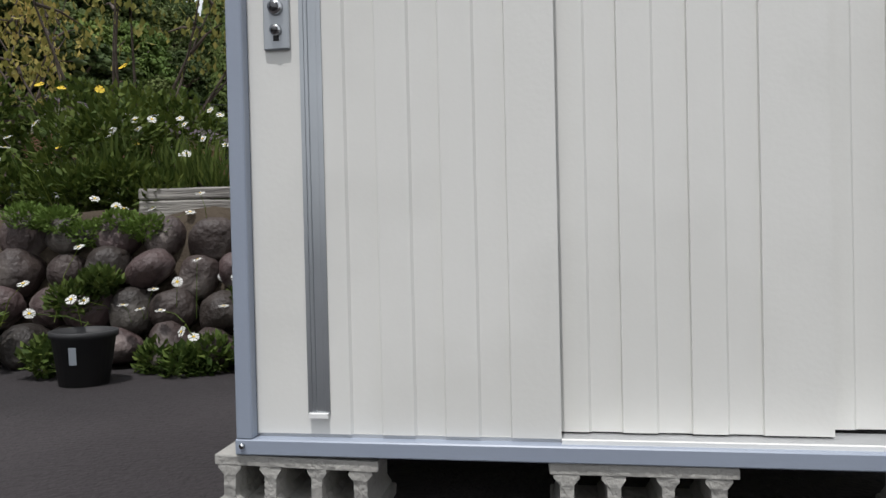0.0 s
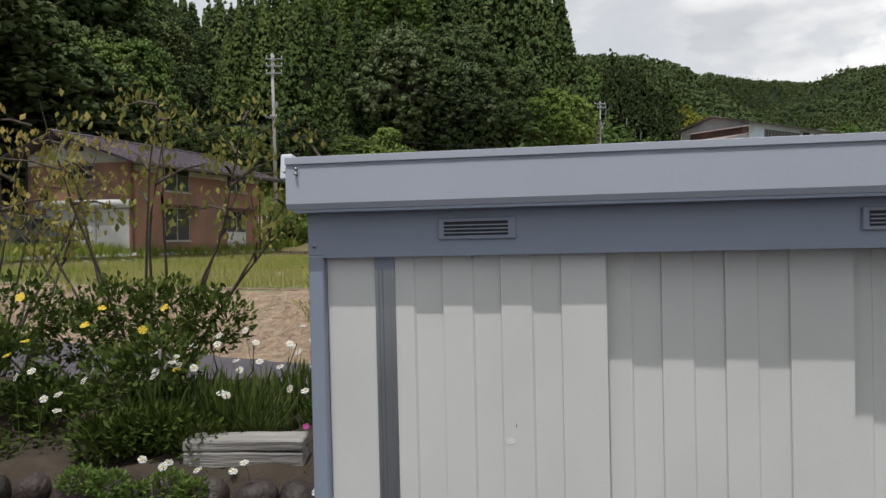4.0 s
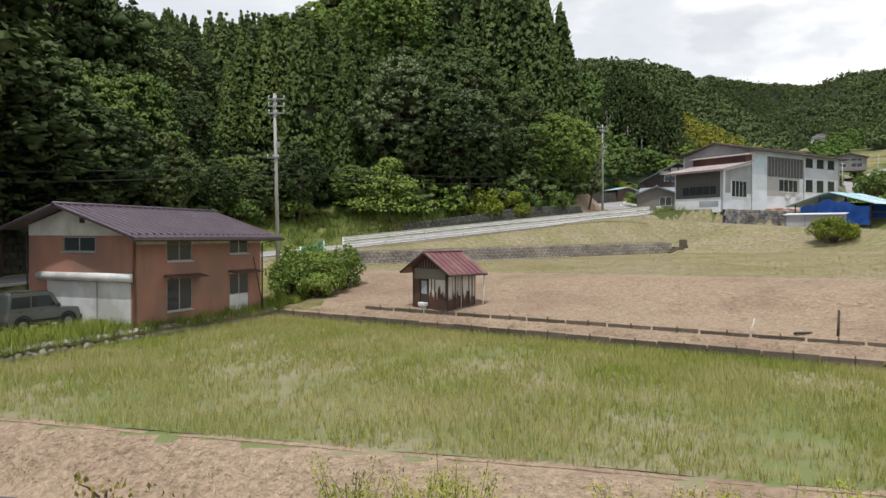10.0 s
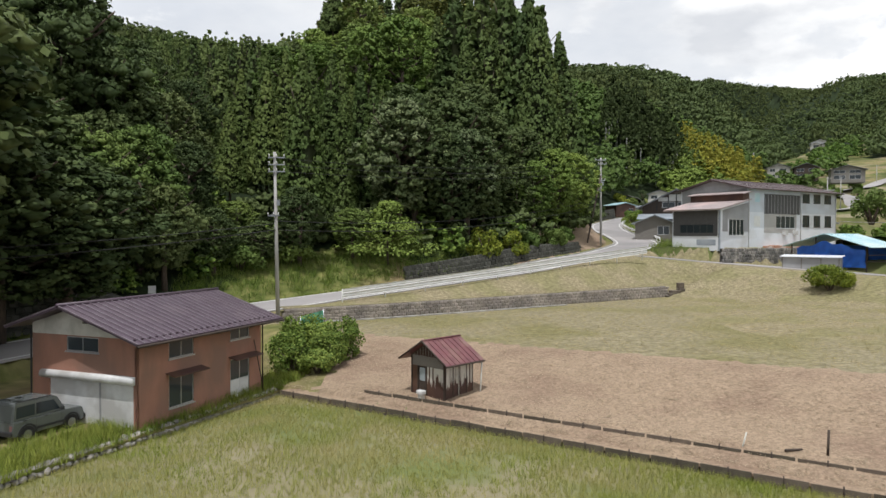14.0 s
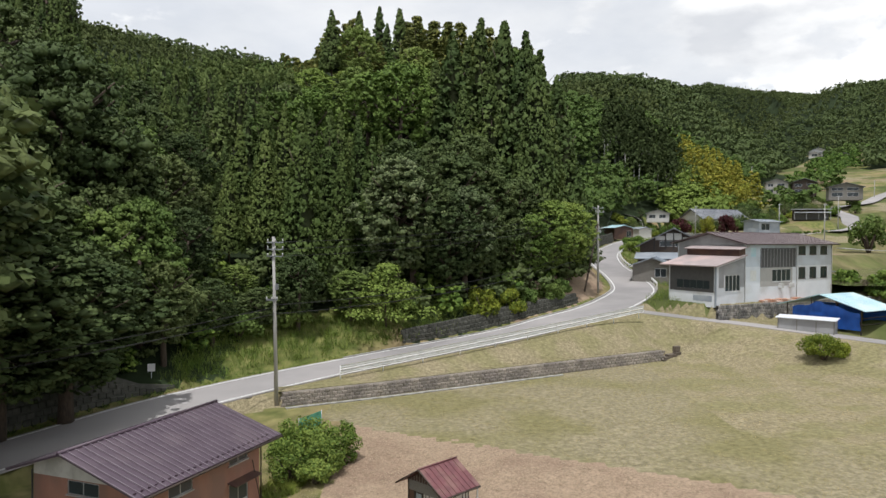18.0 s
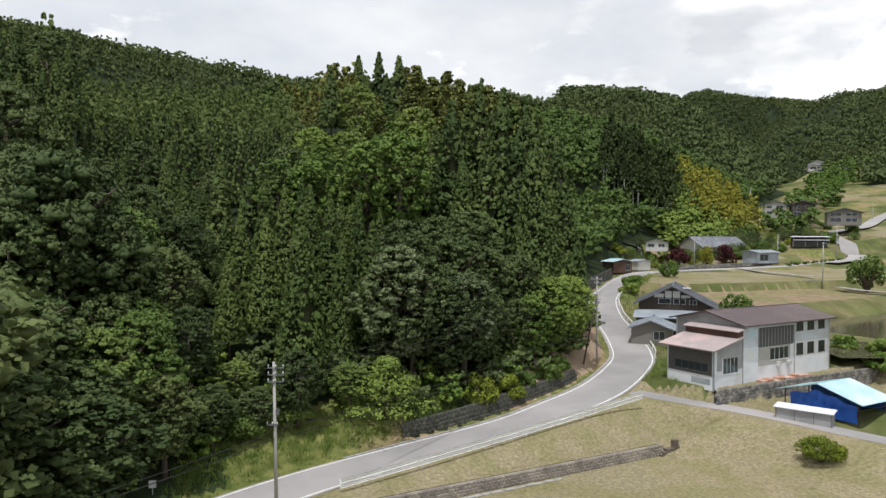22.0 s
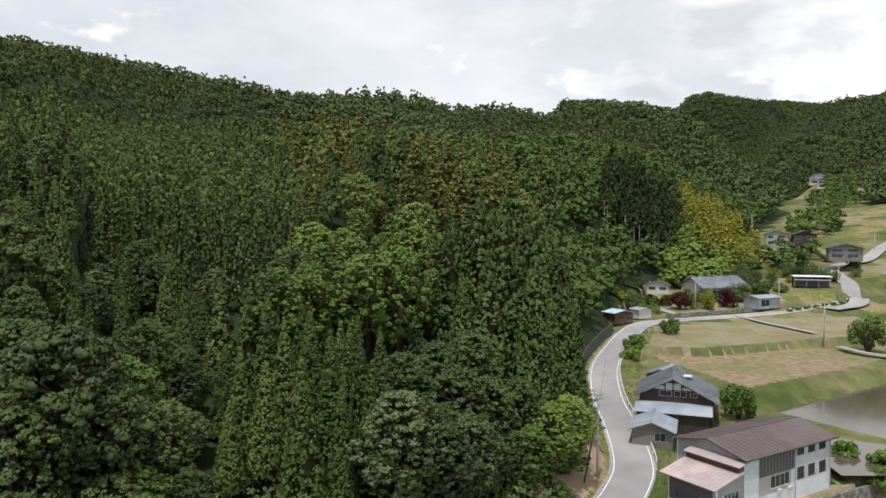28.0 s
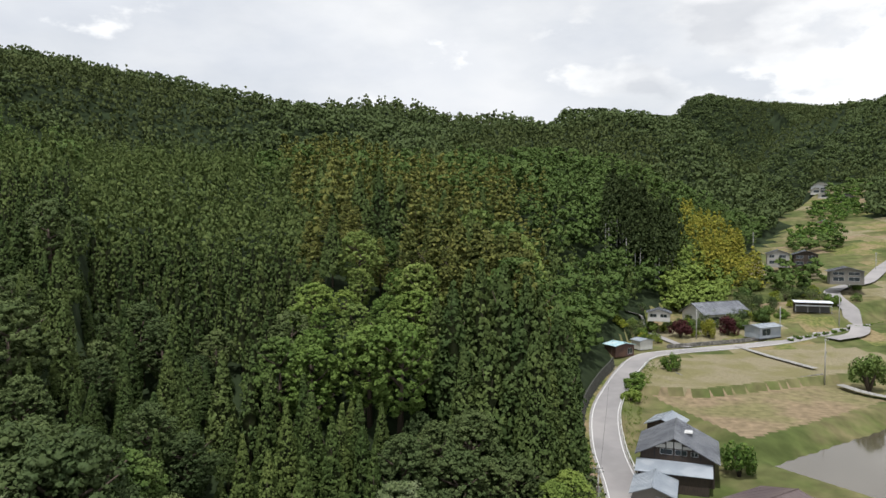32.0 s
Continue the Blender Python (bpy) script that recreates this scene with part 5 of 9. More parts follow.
    for x in (-0.03, W - 0.02):
        box("roof_edge", (x, 0.035, -0.03), (x + 0.032, L + 0.01, 0.035), M_ROOFWHITE, roof, bevel=0.003, m=slope)
    box("back_rail", (0.0, L - 0.012, -0.03), (W - 0.02, L + 0.004, 0.024), M_ROOFWHITE, roof, bevel=0.003, m=slope)
    return s


M_GREYSTEEL2 = mat("pale_grey_steel", (0.46, 0.49, 0.55), (0.43, 0.46, 0.52), 2, 0.4, bump=0.03, fine=80)
M_GALVPLATE = mat("plate_grey", (0.40, 0.42, 0.44), (0.35, 0.37, 0.39), 6, 0.35, 0.5)
M_BLACKCHROME = mat("dark_chrome", (0.12, 0.12, 0.125), (0.09, 0.09, 0.09), 9, 0.25, 0.9)
M_SCUFF = mat("white_scuff", (0.82, 0.82, 0.80), (0.76, 0.76, 0.74), 40, 0.8)
make_shed()


def concrete_block(m):
    b = thing("concrete_block", m, "grey hollow concrete block lying on its side under the shed", "block", "blocks under the shed")
    H, Wd, Dp = 0.135, 0.385, 0.19
    def rough(bm):
        for v in bm.verts:
            v.co += Vector([random.uniform(-0.0015, 0.0015) for _ in range(3)])
        return bm
    for z0, z1 in ((H - 0.024, H), (0, 0.026)):
        part("face_shell", rough(add_box(bmesh.new(), (0, 0, z0), (Wd, Dp, z1), 0.003)), M_CONC, b)
    for a, c in ((0.022, 0.052), (0.122, 0.148), (0.232, 0.256), (0.330, 0.360)):
        bm = add_prism(bmesh.new(), [(a - 0.012, 0.024), (a - 0.012, 0.03), (a, 0.045), (a, H - 0.045), (a - 0.012, H - 0.03), (a - 0.012, H - 0.022), (c + 0.012, H - 0.022), (c + 0.012, H - 0.03), (c, H - 0.045), (c, 0.045), (c + 0.012, 0.03), (c + 0.012, 0.024)], 0.001, Dp - 0.001)
        part("web", rough(bm), M_CONC, b)
    return b


blk = concrete_block(pose(-0.318, 1.775, 0.003, 0, 0, -8.75))
for x, y in ((0.76, 0.0), (1.48, 0.01), (0.0, 1.1), (0.78, 1.1), (1.5, 1.1)):
    a = radians(-8.75)
    copy_thing(blk, pose(-0.318 + x * math.cos(a) - y * math.sin(a), 1.775 + x * math.sin(a) + y * math.cos(a), 0.003 + 0.02 * x, 0, -1.2, -8.75))


# ---- the twisted cable in front of the shed's roof ----
def span_cable():
    c = thing("twisted_cable", pose(0, 0, 0), "green, silver and dark twisted cable strung above the shed", "cable")
    pts = []
    n = 420
    for i in range(n):
        t = i / (n - 1)
        x = -4.0 + 8.0 * t
        pts.append((x, 0.80 - 0.148 * x, 2.85 + 0.128 * x + 0.0044 * x * x))
    for k, (nm, mm) in enumerate((("strand", M_GREENWIRE), ("strand", M_SILVERWIRE), ("strand", M_GREYCABLE))):
        tw = [(x, y + 0.0011 * math.cos(x * 32 + k * 2.094), z + 0.0011 * math.sin(x * 32 + k * 2.094)) for x, y, z in pts]
        tube(nm, tw, 0.0011, mm, c, sides=6)


span_cable()

# ---- flower bed behind a wall of boulders ----
rb = np.random.default_rng(21)


def boulder_mesh(rg, sx, sy, sz):
    bm = bmesh.new()
    bmesh.ops.create_icosphere(bm, subdivisions=3, radius=1.0)
    off = Vector(rg.uniform(-50, 50, 3))
    for v in bm.verts:
        n = noise.noise(v.co * 0.9 + off) * 0.26 + noise.noise(v.co * 2.6 + off) * 0.07
        v.co *= 1 + n
        v.co = Vector((v.co.x * sx, v.co.y * sy, v.co.z * sz))
    me = bpy.data.meshes.new("boulder")
    bm.to_mesh(me)
    bm.free()
    me.materials.append(M_BOULDER)
    me.polygons.foreach_set("use_smooth", [True] * len(me.polygons))
    return me


M_BOULDER = mat("boulder_stone", (0.060, 0.043, 0.038), (0.028, 0.021, 0.020), 2.6, 0.55, bump=1.0, fine=22, obj_var=0.6, c=(0.17, 0.145, 0.13), cscale=2.4, cspread=(0.52, 0.66))
M_SOIL = mat("dark_soil", (0.05, 0.04, 0.03), (0.075, 0.06, 0.045), 6, 0.95, bump=1.0, fine=20)
bed_wall = thing("boulder_wall", pose(0, 0, 0), "low dry wall of rounded brown and grey boulders", "stone wall", kind="structure")
BOULDERS = [boulder_mesh(rb, *s) for s in ((0.15, 0.13, 0.12), (0.13, 0.12, 0.13), (0.17, 0.13, 0.11), (0.12, 0.12, 0.10), (0.14, 0.12, 0.145), (0.16, 0.14, 0.12))]
for row, (z, y) in enumerate(((0.09, 3.62), (0.27, 3.72), (0.45, 3.82), (0.63, 3.93))):
    x = -6.0 + 0.13 * (row % 2)
    while x < -0.15:
        o = new("boulder", BOULDERS[int(rb.integers(0, 6))])
        o.parent = bed_wall
        s = rb.uniform(0.78, 1.0)
        o.matrix_basis = Matrix.LocRotScale((x, y - 0.06 * (x + 1.5) + rb.uniform(-0.03, 0.03), z + rb.uniform(-0.02, 0.02)), Euler((rb.uniform(-0.4, 0.4), rb.uniform(-0.5, 0.5), rb.uniform(0, 6.28))), (s * rb.uniform(0.85, 1.1), s, s * rb.uniform(0.85, 1.15)))
        x += rb.uniform(0.20, 0.27)
# earth of the bed
gx, gy = np.meshgrid(np.linspace(-6.4, 0.0, 44), np.linspace(3.72, 7.4, 26))
gyy = gy - 0.06 * (gx + 1.5)
edge = smooth01((gy - 3.74) / 0.25) * smooth01((7.3 - gy) / 1.4) * smooth01((0.0 - gx) / 0.35) * smooth01((gx + 6.4) / 0.5)
gz = 0.02 + edge * (0.74 + 0.05 * wob(gx, gy, 0.9, 0.3) + 0.12 * smooth01((gy - 4) / 1.2))
i = (np.arange(25)[:, None] * 44 + np.arange(43)[None, :]).ravel()
bed = new("flower_bed", numpy_mesh("flower_bed", np.stack([gx.ravel(), gyy.ravel(), gz.ravel()], 1), np.stack([i, i + 1, i + 45, i + 44], 1), M_SOIL, True))
tagged(bed, "raised bed of dark soil behind the boulder wall", "flower bed", kind="structure")


def bed_z(x, y):
    k = smooth01(np.array((y + 0.06 * (x + 1.5) - 3.74) / 0.25)) * smooth01(np.array((7.3 - y) / 1.4))
    return float(0.02 + k * (0.74 + 0.12 * smooth01(np.array((y - 4) / 1.2))))


# sleeper beam on the wall
beam = thing("wooden_sleeper", pose(-1.14, 4.16, 0.80, 3, -0.6, -2), "weathered grey split timber beam on the boulder wall", "timber")
for k, (z0, z1) in enumerate(((-0.155, -0.055), (-0.050, 0.045), (0.050, 0.115))):
    bm = add_box(bmesh.new(), (-0.355, -0.09 + 0.004 * k, z0), (0.355, 0.09, z1), 0.008)
    bmesh.ops.subdivide_edges(bm, edges=[e for e in bm.edges if abs(e.verts[0].co.x - e.verts[1].co.x) > 0.3], cuts=14)
    for v in bm.verts:
        v.co.z += 0.006 * noise.noise((v.co.x * 5, k * 7.0, 0.3))
        v.co.y += 0.005 * noise.noise((v.co.x * 9, k * 3.0, 5.3))
    part("split_board", bm, M_WOOD, beam)

# black plant pot
pot = thing("plant_pot", pose(-1.36, 3.22, 0.0, 0, 0, 8), "black plastic nursery pot with a pale label", "plant pot")
bm = bmesh.new()
ring = []
for r, z in ((0.10, 0.0), (0.128, 0.205), (0.137, 0.207), (0.139, 0.232), (0.131, 0.234), (0.124, 0.20), (0.118, 0.19)):
    ring.append([bm.verts.new((r * math.cos(k * math.tau / 28), r * math.sin(k * math.tau / 28), z)) for k in range(28)])
for u, v in zip(ring, ring[1:]):
    for k in range(28):
        bm.faces.new((u[k], u[(k + 1) % 28], v[(k + 1) % 28], v[k]))
bm.faces.new(ring[0][::-1])
part("pot_body", bm, M_BLACK, pot, smooth=True)
mesh_ob("soil", [(0.12 * math.cos(k * math.tau / 20), 0.12 * math.sin(k * math.tau / 20), 0.195) for k in range(20)], [tuple(range(20))], M_SOIL, pot)
mesh_ob("pot_label", [(-0.018, -0.119, 0.10), (0.012, -0.120, 0.10), (0.0125, -0.1305, 0.175), (-0.018, -0.1295, 0.175)], [(0, 1, 2, 3)], M_GREYROOF, pot, "pale grey label")


# ---- small plants ----
def leafy(name, label, category, spots, material, count, size, spread, rg, width=0.55, up=0.5, kind="", group=""):
    """A bush as clumps of leaves on thin stems about its spots (x, y, z, radius)."""
    ps, bm = [], bmesh.new()
    for (x, y, z, r) in spots:
        m = count
        o = rg.normal(0, 1, (m, 3))
        o /= np.linalg.norm(o, axis=1)[:, None]
        c = np.array([x, y, z]) + o * r * rg.uniform(0.35, 1.0, (m, 1)) ** 0.6 * np.array([1, 1, spread])
        ps.append(sprays(c, o * 0.7 + np.array([0, 0, up]), size, 0.1, rg, width=width))
    v, f = join(ps)
    t = thing(name, pose(0, 0, 0), label, category, group, kind)
    o = new("foliage", numpy_mesh("foliage", v, f, material))
    o.parent = t
    return t


def stems_part(t, paths, r0, r1, material, name="branchwork", sides=4):
    bm = bmesh.new()
    for p in paths:
        add_tube(bm, p, r0, r1, sides, cap=False)
    return part(name, bm, material, t, smooth=True)


def heads_part(t, heads, r, petals, material, name, rg, centre=None):
    """Flower heads, each a ring of petals about a button, on one shared mesh."""
    v, f = [], []
    for k in range(petals):
        a = k * math.tau / petals
        for q, w in ((0.25, -0.5), (1.0, -0.62), (1.0, 0.62), (0.25, 0.5)):
            da = w * math.tau / petals * (1.0 if q < 0.5 else 0.62)
            v.append((r * q * math.cos(a + da), r * q * math.sin(a + da), 0.1 * r * math.sin(k * 2.1)))
        f.append((len(v) - 4, len(v) - 3, len(v) - 2, len(v) - 1))
    for k in range(6):
        v.append((r * 0.3 * math.cos(k * 1.047), r * 0.3 * math.sin(k * 1.047), 0.12 * r))
    f.append(tuple(range(len(v) - 6, len(v))))
    me = bpy.data.meshes.new(name)
    me.from_pydata(v, [], f)
    me.materials.append(material)
    me.materials.append(centre or material)
    me.polygons[petals].material_index = 1
    for (x, y, z, tilt, az) in heads:
        o = new(name, me)
        o.parent = t
        o.matrix_basis = Matrix.Translation((x, y, z)) @ Matrix.Rotation(az, 4, "Z") @ Matrix.Rotation(tilt, 4, "X")

# ---- buildings ----
def slab(name, corners, thick, material, parent, label=""):
    """A flat sheet with thickness from four corners."""
    c = [Vector(p) for p in corners]
    n = (c[1] - c[0]).cross(c[3] - c[0]).normalized()
    if n.z < 0:
        n = -n
    v = [p for p in c] + [p - n * thick for p in c]
    f = [(0, 1, 2, 3), (7, 6, 5, 4)] + [(i, i + 4, (i + 1) % 4 + 4, (i + 1) % 4) for i in range(4)]
    return mesh_ob(name, v, f, material, parent, label)


def seams(roof, corners, step, w, h, material, name="seam"):
    """Standing seams running down a sheet steel roof; corners: eave start, eave end, ridge end, ridge start."""
    e0, e1, r1, r0 = [Vector(p) for p in corners]
    n = (e1 - e0).cross(r0 - e0).normalized()
    if n.z < 0:
        n = -n
    L = (e1 - e0).length
    d = (e1 - e0).normalized()
    k = int(L / step)
    for i in range(k + 1):
        t = min(1.0, i * step / L)
        a, b = e0.lerp(e1, t), r0.lerp(r1, t)
        v = [a - d * w, a + d * w, b + d * w, b - d * w]
        vv = v + [p + n * h for p in v]
        mesh_ob(name, vv, [(4, 5, 6, 7), (0, 1, 5, 4), (1, 2, 6, 5), (2, 3, 7, 6), (3, 0, 4, 7)], material, roof)


def wall_with_holes(name, L, z0, tops, holes, thick, material, parent, m=None, label=""):
    """An upright wall along x from 0 to L, its top going through tops [(x, z), ...]; holes (x0, z0, x1, z1) go right through."""
    xs = sorted({0.0, L, *[h[0] for h in holes], *[h[2] for h in holes], *[t[0] for t in tops]})
    top = lambda x: float(np.interp(x, [t[0] for t in tops], [t[1] for t in tops]))
    bm = bmesh.new()
    for a, b in zip(xs, xs[1:]):
        mid = (a + b) / 2
        cuts = sorted([(h[1], h[3]) for h in holes if h[0] <= mid <= h[2]])
        lo, spans = z0, []
        for c0, c1 in cuts:
            spans.append((lo, lo, c0, c0))
            lo = c1
        spans.append((lo, lo, top(a), top(b)))
        for la, lb, ta, tb in spans:
            if ta - la < 1e-4 and tb - lb < 1e-4:
                continue
            p = [bm.verts.new(q) for q in ((a, 0, la), (b, 0, lb), (b, 0, tb), (a, 0, ta), (a, thick, la), (b, thick, lb), (b, thick, tb), (a, thick, ta))]
            for q in ((0, 1, 2, 3), (7, 6, 5, 4), (0, 4, 5, 1), (3, 2, 6, 7), (0, 3, 7, 4), (1, 5, 6, 2)):
                try:
                    bm.faces.new([p[i] for i in q])
                except ValueError:
                    pass
    bmesh.ops.remove_doubles(bm, verts=bm.verts, dist=0.0005)
    if m:
        bmesh.ops.transform(bm, matrix=m, verts=bm.verts)
    return part(name, bm, material, parent, label)


def window_unit(parent, m, x0, z0, x1, z1, panes=2, frame_mat=None, glass=None, sill=True, depth=0.07, label="", bar=0.04):
    """A window in an opening of a wall whose outside is at y = 0 of pose m."""
    fm, gl = frame_mat or M_ALU, glass or M_GLASS
    bm = bmesh.new()
    for lo, hi in (((x0, 0.02, z0), (x1, depth, z0 + bar)), ((x0, 0.02, z1 - bar), (x1, depth, z1)), ((x0, 0.02, z0 + bar), (x0 + bar, depth, z1 - bar)), ((x1 - bar, 0.02, z0 + bar), (x1, depth, z1 - bar))):
        add_box(bm, lo, hi)
    bmesh.ops.transform(bm, matrix=m, verts=bm.verts)
    w = part("window", bm, fm, parent, label)
    for k in range(panes):
        a = x0 + bar + (x1 - x0 - 2 * bar) * k / panes
        b = x0 + bar + (x1 - x0 - 2 * bar) * (k + 1) / panes
        box("pane", (a, 0.04 + 0.012 * (k % 2), z0 + bar), (b, 0.048 + 0.012 * (k % 2), z1 - bar), gl, w, m=m)
        if k:
            box("mullion", (a - bar * 0.55, 0.028, z0 + bar), (a + bar * 0.55, 0.062, z1 - bar), fm, w, m=m)
    if sill:
        box("sill", (x0 - 0.05, -0.06, z0 - 0.06), (x1 + 0.05, 0.03, z0 - 0.002), fm, w, m=m)
    return w


def hood(parent, m, x0, x1, z, out=0.55, material=None):
    bm = bmesh.new()
    v = [bm.verts.new(p) for p in ((x0, 0, z + 0.12), (x1, 0, z + 0.12), (x1, -out, z), (x0, -out, z), (x0, 0, z + 0.07), (x1, 0, z + 0.07), (x1, -out, z - 0.05), (x0, -out, z - 0.05))]
    for q in ((0, 1, 2, 3), (7, 6, 5, 4), (0, 4, 5, 1), (1, 5, 6, 2), (2, 6, 7, 3), (3, 7, 4, 0)):
        bm.faces.new([v[i] for i in q])
    bmesh.ops.transform(bm, matrix=m, verts=bm.verts)
    return part("hood", bm, material or M_BROWN, parent, "small brown window hood")


def barn_house():
    """The two-storey store with a garage shutter."""
    h = thing("barn_house", frame2d((-13.4, 30.2, 1.35), (0.349, 0.937)), "two-storey terracotta-clad store with a maroon steel roof and garage shutters", "house")
    L, Wd, E = 9.0, 6.15, 4.05
    R, RY = 5.25, 3.75                    # ridge height and place across
    lw = E + (R - E) * (0.42)             # far eave is higher, as the roof is lopsided
    top = [(0, E), (RY, R), (Wd, R - (R - E) * (Wd - RY) / RY)]
    # side wall: x along the length
    holes = [(1.92, 2.85, 3.57, 3.95), (6.34, 3.1, 7.93, 3.98), (1.92, 0.58, 3.58, 2.1), (6.34, 0.05, 7.95, 2.1)]
    low = [(x0, z0, x1, min(z1, 3.6)) for x0, z0, x1, z1 in holes]
    wall_with_holes("wall", L, -0.6, [(0, 3.62), (L, 3.62)], low, 0.12, M_TERRA, h, label="terracotta metal siding")
    up = [(1.92, 3.62, 3.57, 3.95), (6.34, 3.62, 7.93, 3.98)]
    wall_with_holes("upper_band", L, 3.624, [(0, E), (L, E)], up, 0.12, M_OFFWHITE, h, label="off-white board band under the eaves")
    for x0, z0, x1, z1 in holes[:3]:
        window_unit(h, Matrix(), x0, z0, x1, z1, 2, label="dark two-pane aluminium window")
    d = window_unit(h, Matrix(), *holes[3], 2, glass=M_FROST, sill=False, label="aluminium sliding door with frosted lower panels")
    for k in range(2):
        a = 6.38 + 0.765 * k
        box("lower_panel", (a, 0.02, 0.1), (a + 0.74, 0.034, 1.0), M_SHUTTER, d)
        box("upper_glass", (a, 0.03, 1.03), (a + 0.74, 0.036, 2.05), M_GLASS, d)
    hood(h, Matrix(), 1.72, 4.1, 2.12)
    hood(h, Matrix(), 6.2, 8.5, 2.14)
    # gable wall: x runs from the corner to the left along local y
    g = Matrix(((0, 1, 0, 0), (1, 0, 0, 0), (0, 0, 1, 0), (0, 0, 0, 1)))
    gh = [(0.2, -0.1, 5.1, 2.0), (2.17, 3.3, 4.05, 3.95)]
    wall_with_holes("gable_wall", Wd, -0.6, [(0, 4.0), (Wd, 4.0)], gh, 0.12, M_TERRA, h, m=g, label="terracotta metal siding")
    wall_with_holes("gable_top", Wd, 4.004, [(0, E), (RY, R - 0.05), (Wd, top[2][1])], [(2.75, 4.55, 3.1, 4.8)], 0.12, M_OFFWHITE, h, m=g, label="off-white gable board")
    box("gable_vent", (2.78, 0.03, 4.58), (3.07, 0.1, 4.77), M_BLACK, h, m=g)
    window_unit(h, g, 2.17, 3.3, 4.05, 3.95, 2, label="dark two-pane window")
    for a, b in ((0.2, 2.08), (2.16, 5.1)):
        s = box("shutter", (a, 0.06, -0.1), (b, 0.09, 2.0), M_SHUTTER, h, "pale grey roller shutter", m=g)
        for k in range(20):
            box("shutter_slat", (a, 0.05, -0.09 + k * 0.105), (b, 0.066, -0.02 + k * 0.105), M_SHUTTER, s, m=g)
    box("shutter_post", (2.08, 0.02, -0.1), (2.16, 0.1, 2.0), M_GREYWALL, h, m=g)
    bm = add_tube(bmesh.new(), [(0.1, -0.05, 2.2), (5.5, -0.05, 2.2)], 0.19, sides=14)
    bmesh.ops.transform(bm, matrix=g, verts=bm.verts)
    part("shutter_box", bm, M_SHUTTER, h, "white rounded shutter housing", smooth=True)
    # far walls
    box("back_wall", (0.12, Wd - 0.12, -0.6), (L, Wd, top[2][1] - 0.02), M_TERRA, h)
    m2 = Matrix(((0, 1, 0, L - 0.12), (1, 0, 0, 0), (0, 0, 1, 0), (0, 0, 0, 1)))
    wall_with_holes("end_wall", Wd - 0.24, -0.6, [(0, E), (RY - 0.12, R - 0.06), (Wd - 0.24, top[2][1])], [], 0.118, M_TERRA, h, m=m2 @ Matrix.Translation((0.12, 0, 0)))
    # roof
    x0, x1 = -0.75, L + 1.05
    pitch = (R - E) / RY
    e, o = -0.75, Wd + 0.85
    up_ = 0.12
    P = lambda x, y: (x, y, R + up_ - abs(y - RY) * pitch)
    ca = [P(x0, e), P(x1, e), P(x1, RY), P(x0, RY)]
    r1 = slab("roof_slope", ca, 0.09, M_PURPLE, h, "maroon standing-seam steel roof")
    seams(r1, ca, 0.42, 0.022, 0.05, M_SEAM)
    cb = [P(x0, o), P(x1, o), P(x1, RY), P(x0, RY)]
    r2 = slab("roof_slope", cb, 0.09, M_PURPLE, h)
    seams(r2, cb, 0.42, 0.022, 0.05, M_SEAM)
    tube("ridge_cap", [(x0 - 0.03, RY, R + up_ + 0.03), (x1 + 0.03, RY, R + up_ + 0.03)], 0.09, M_PURPLE, h, sides=8)
    # snow guards near the eave
    for k in range(24):
        x = x0 + 0.21 + k * 0.42
        z = P(x, e + 0.35)[2]
        box("snow_stop", (x - 0.06, e + 0.32, z + 0.0), (x + 0.06, e + 0.38, z + 0.07), M_PURPLE, r1)
    tube("gutter", [(x0, e - 0.04, P(0, e)[2] - 0.1), (x1, e - 0.04, P(0, e)[2] - 0.12)], 0.06, M_DARKWOOD, h, sides=8)
    tube("downpipe", [(L + 0.2, e - 0.02, P(0, e)[2] - 0.15), (L + 0.06, -0.06, 3.6), (L + 0.06, -0.06, -0.2)], 0.04, M_DARKWOOD, h, sides=6)
    tube("downpipe", [(-0.06, Wd + 0.02, 4.2), (-0.06, Wd + 0.02, -0.2)], 0.04, M_BLACK, h, sides=6)
    tube("leaning_pole", [(8.6, -0.5, -0.1), (8.25, -0.08, 2.9)], 0.025, M_DARKWOOD, h, sides=6)
    return h


barn_house()


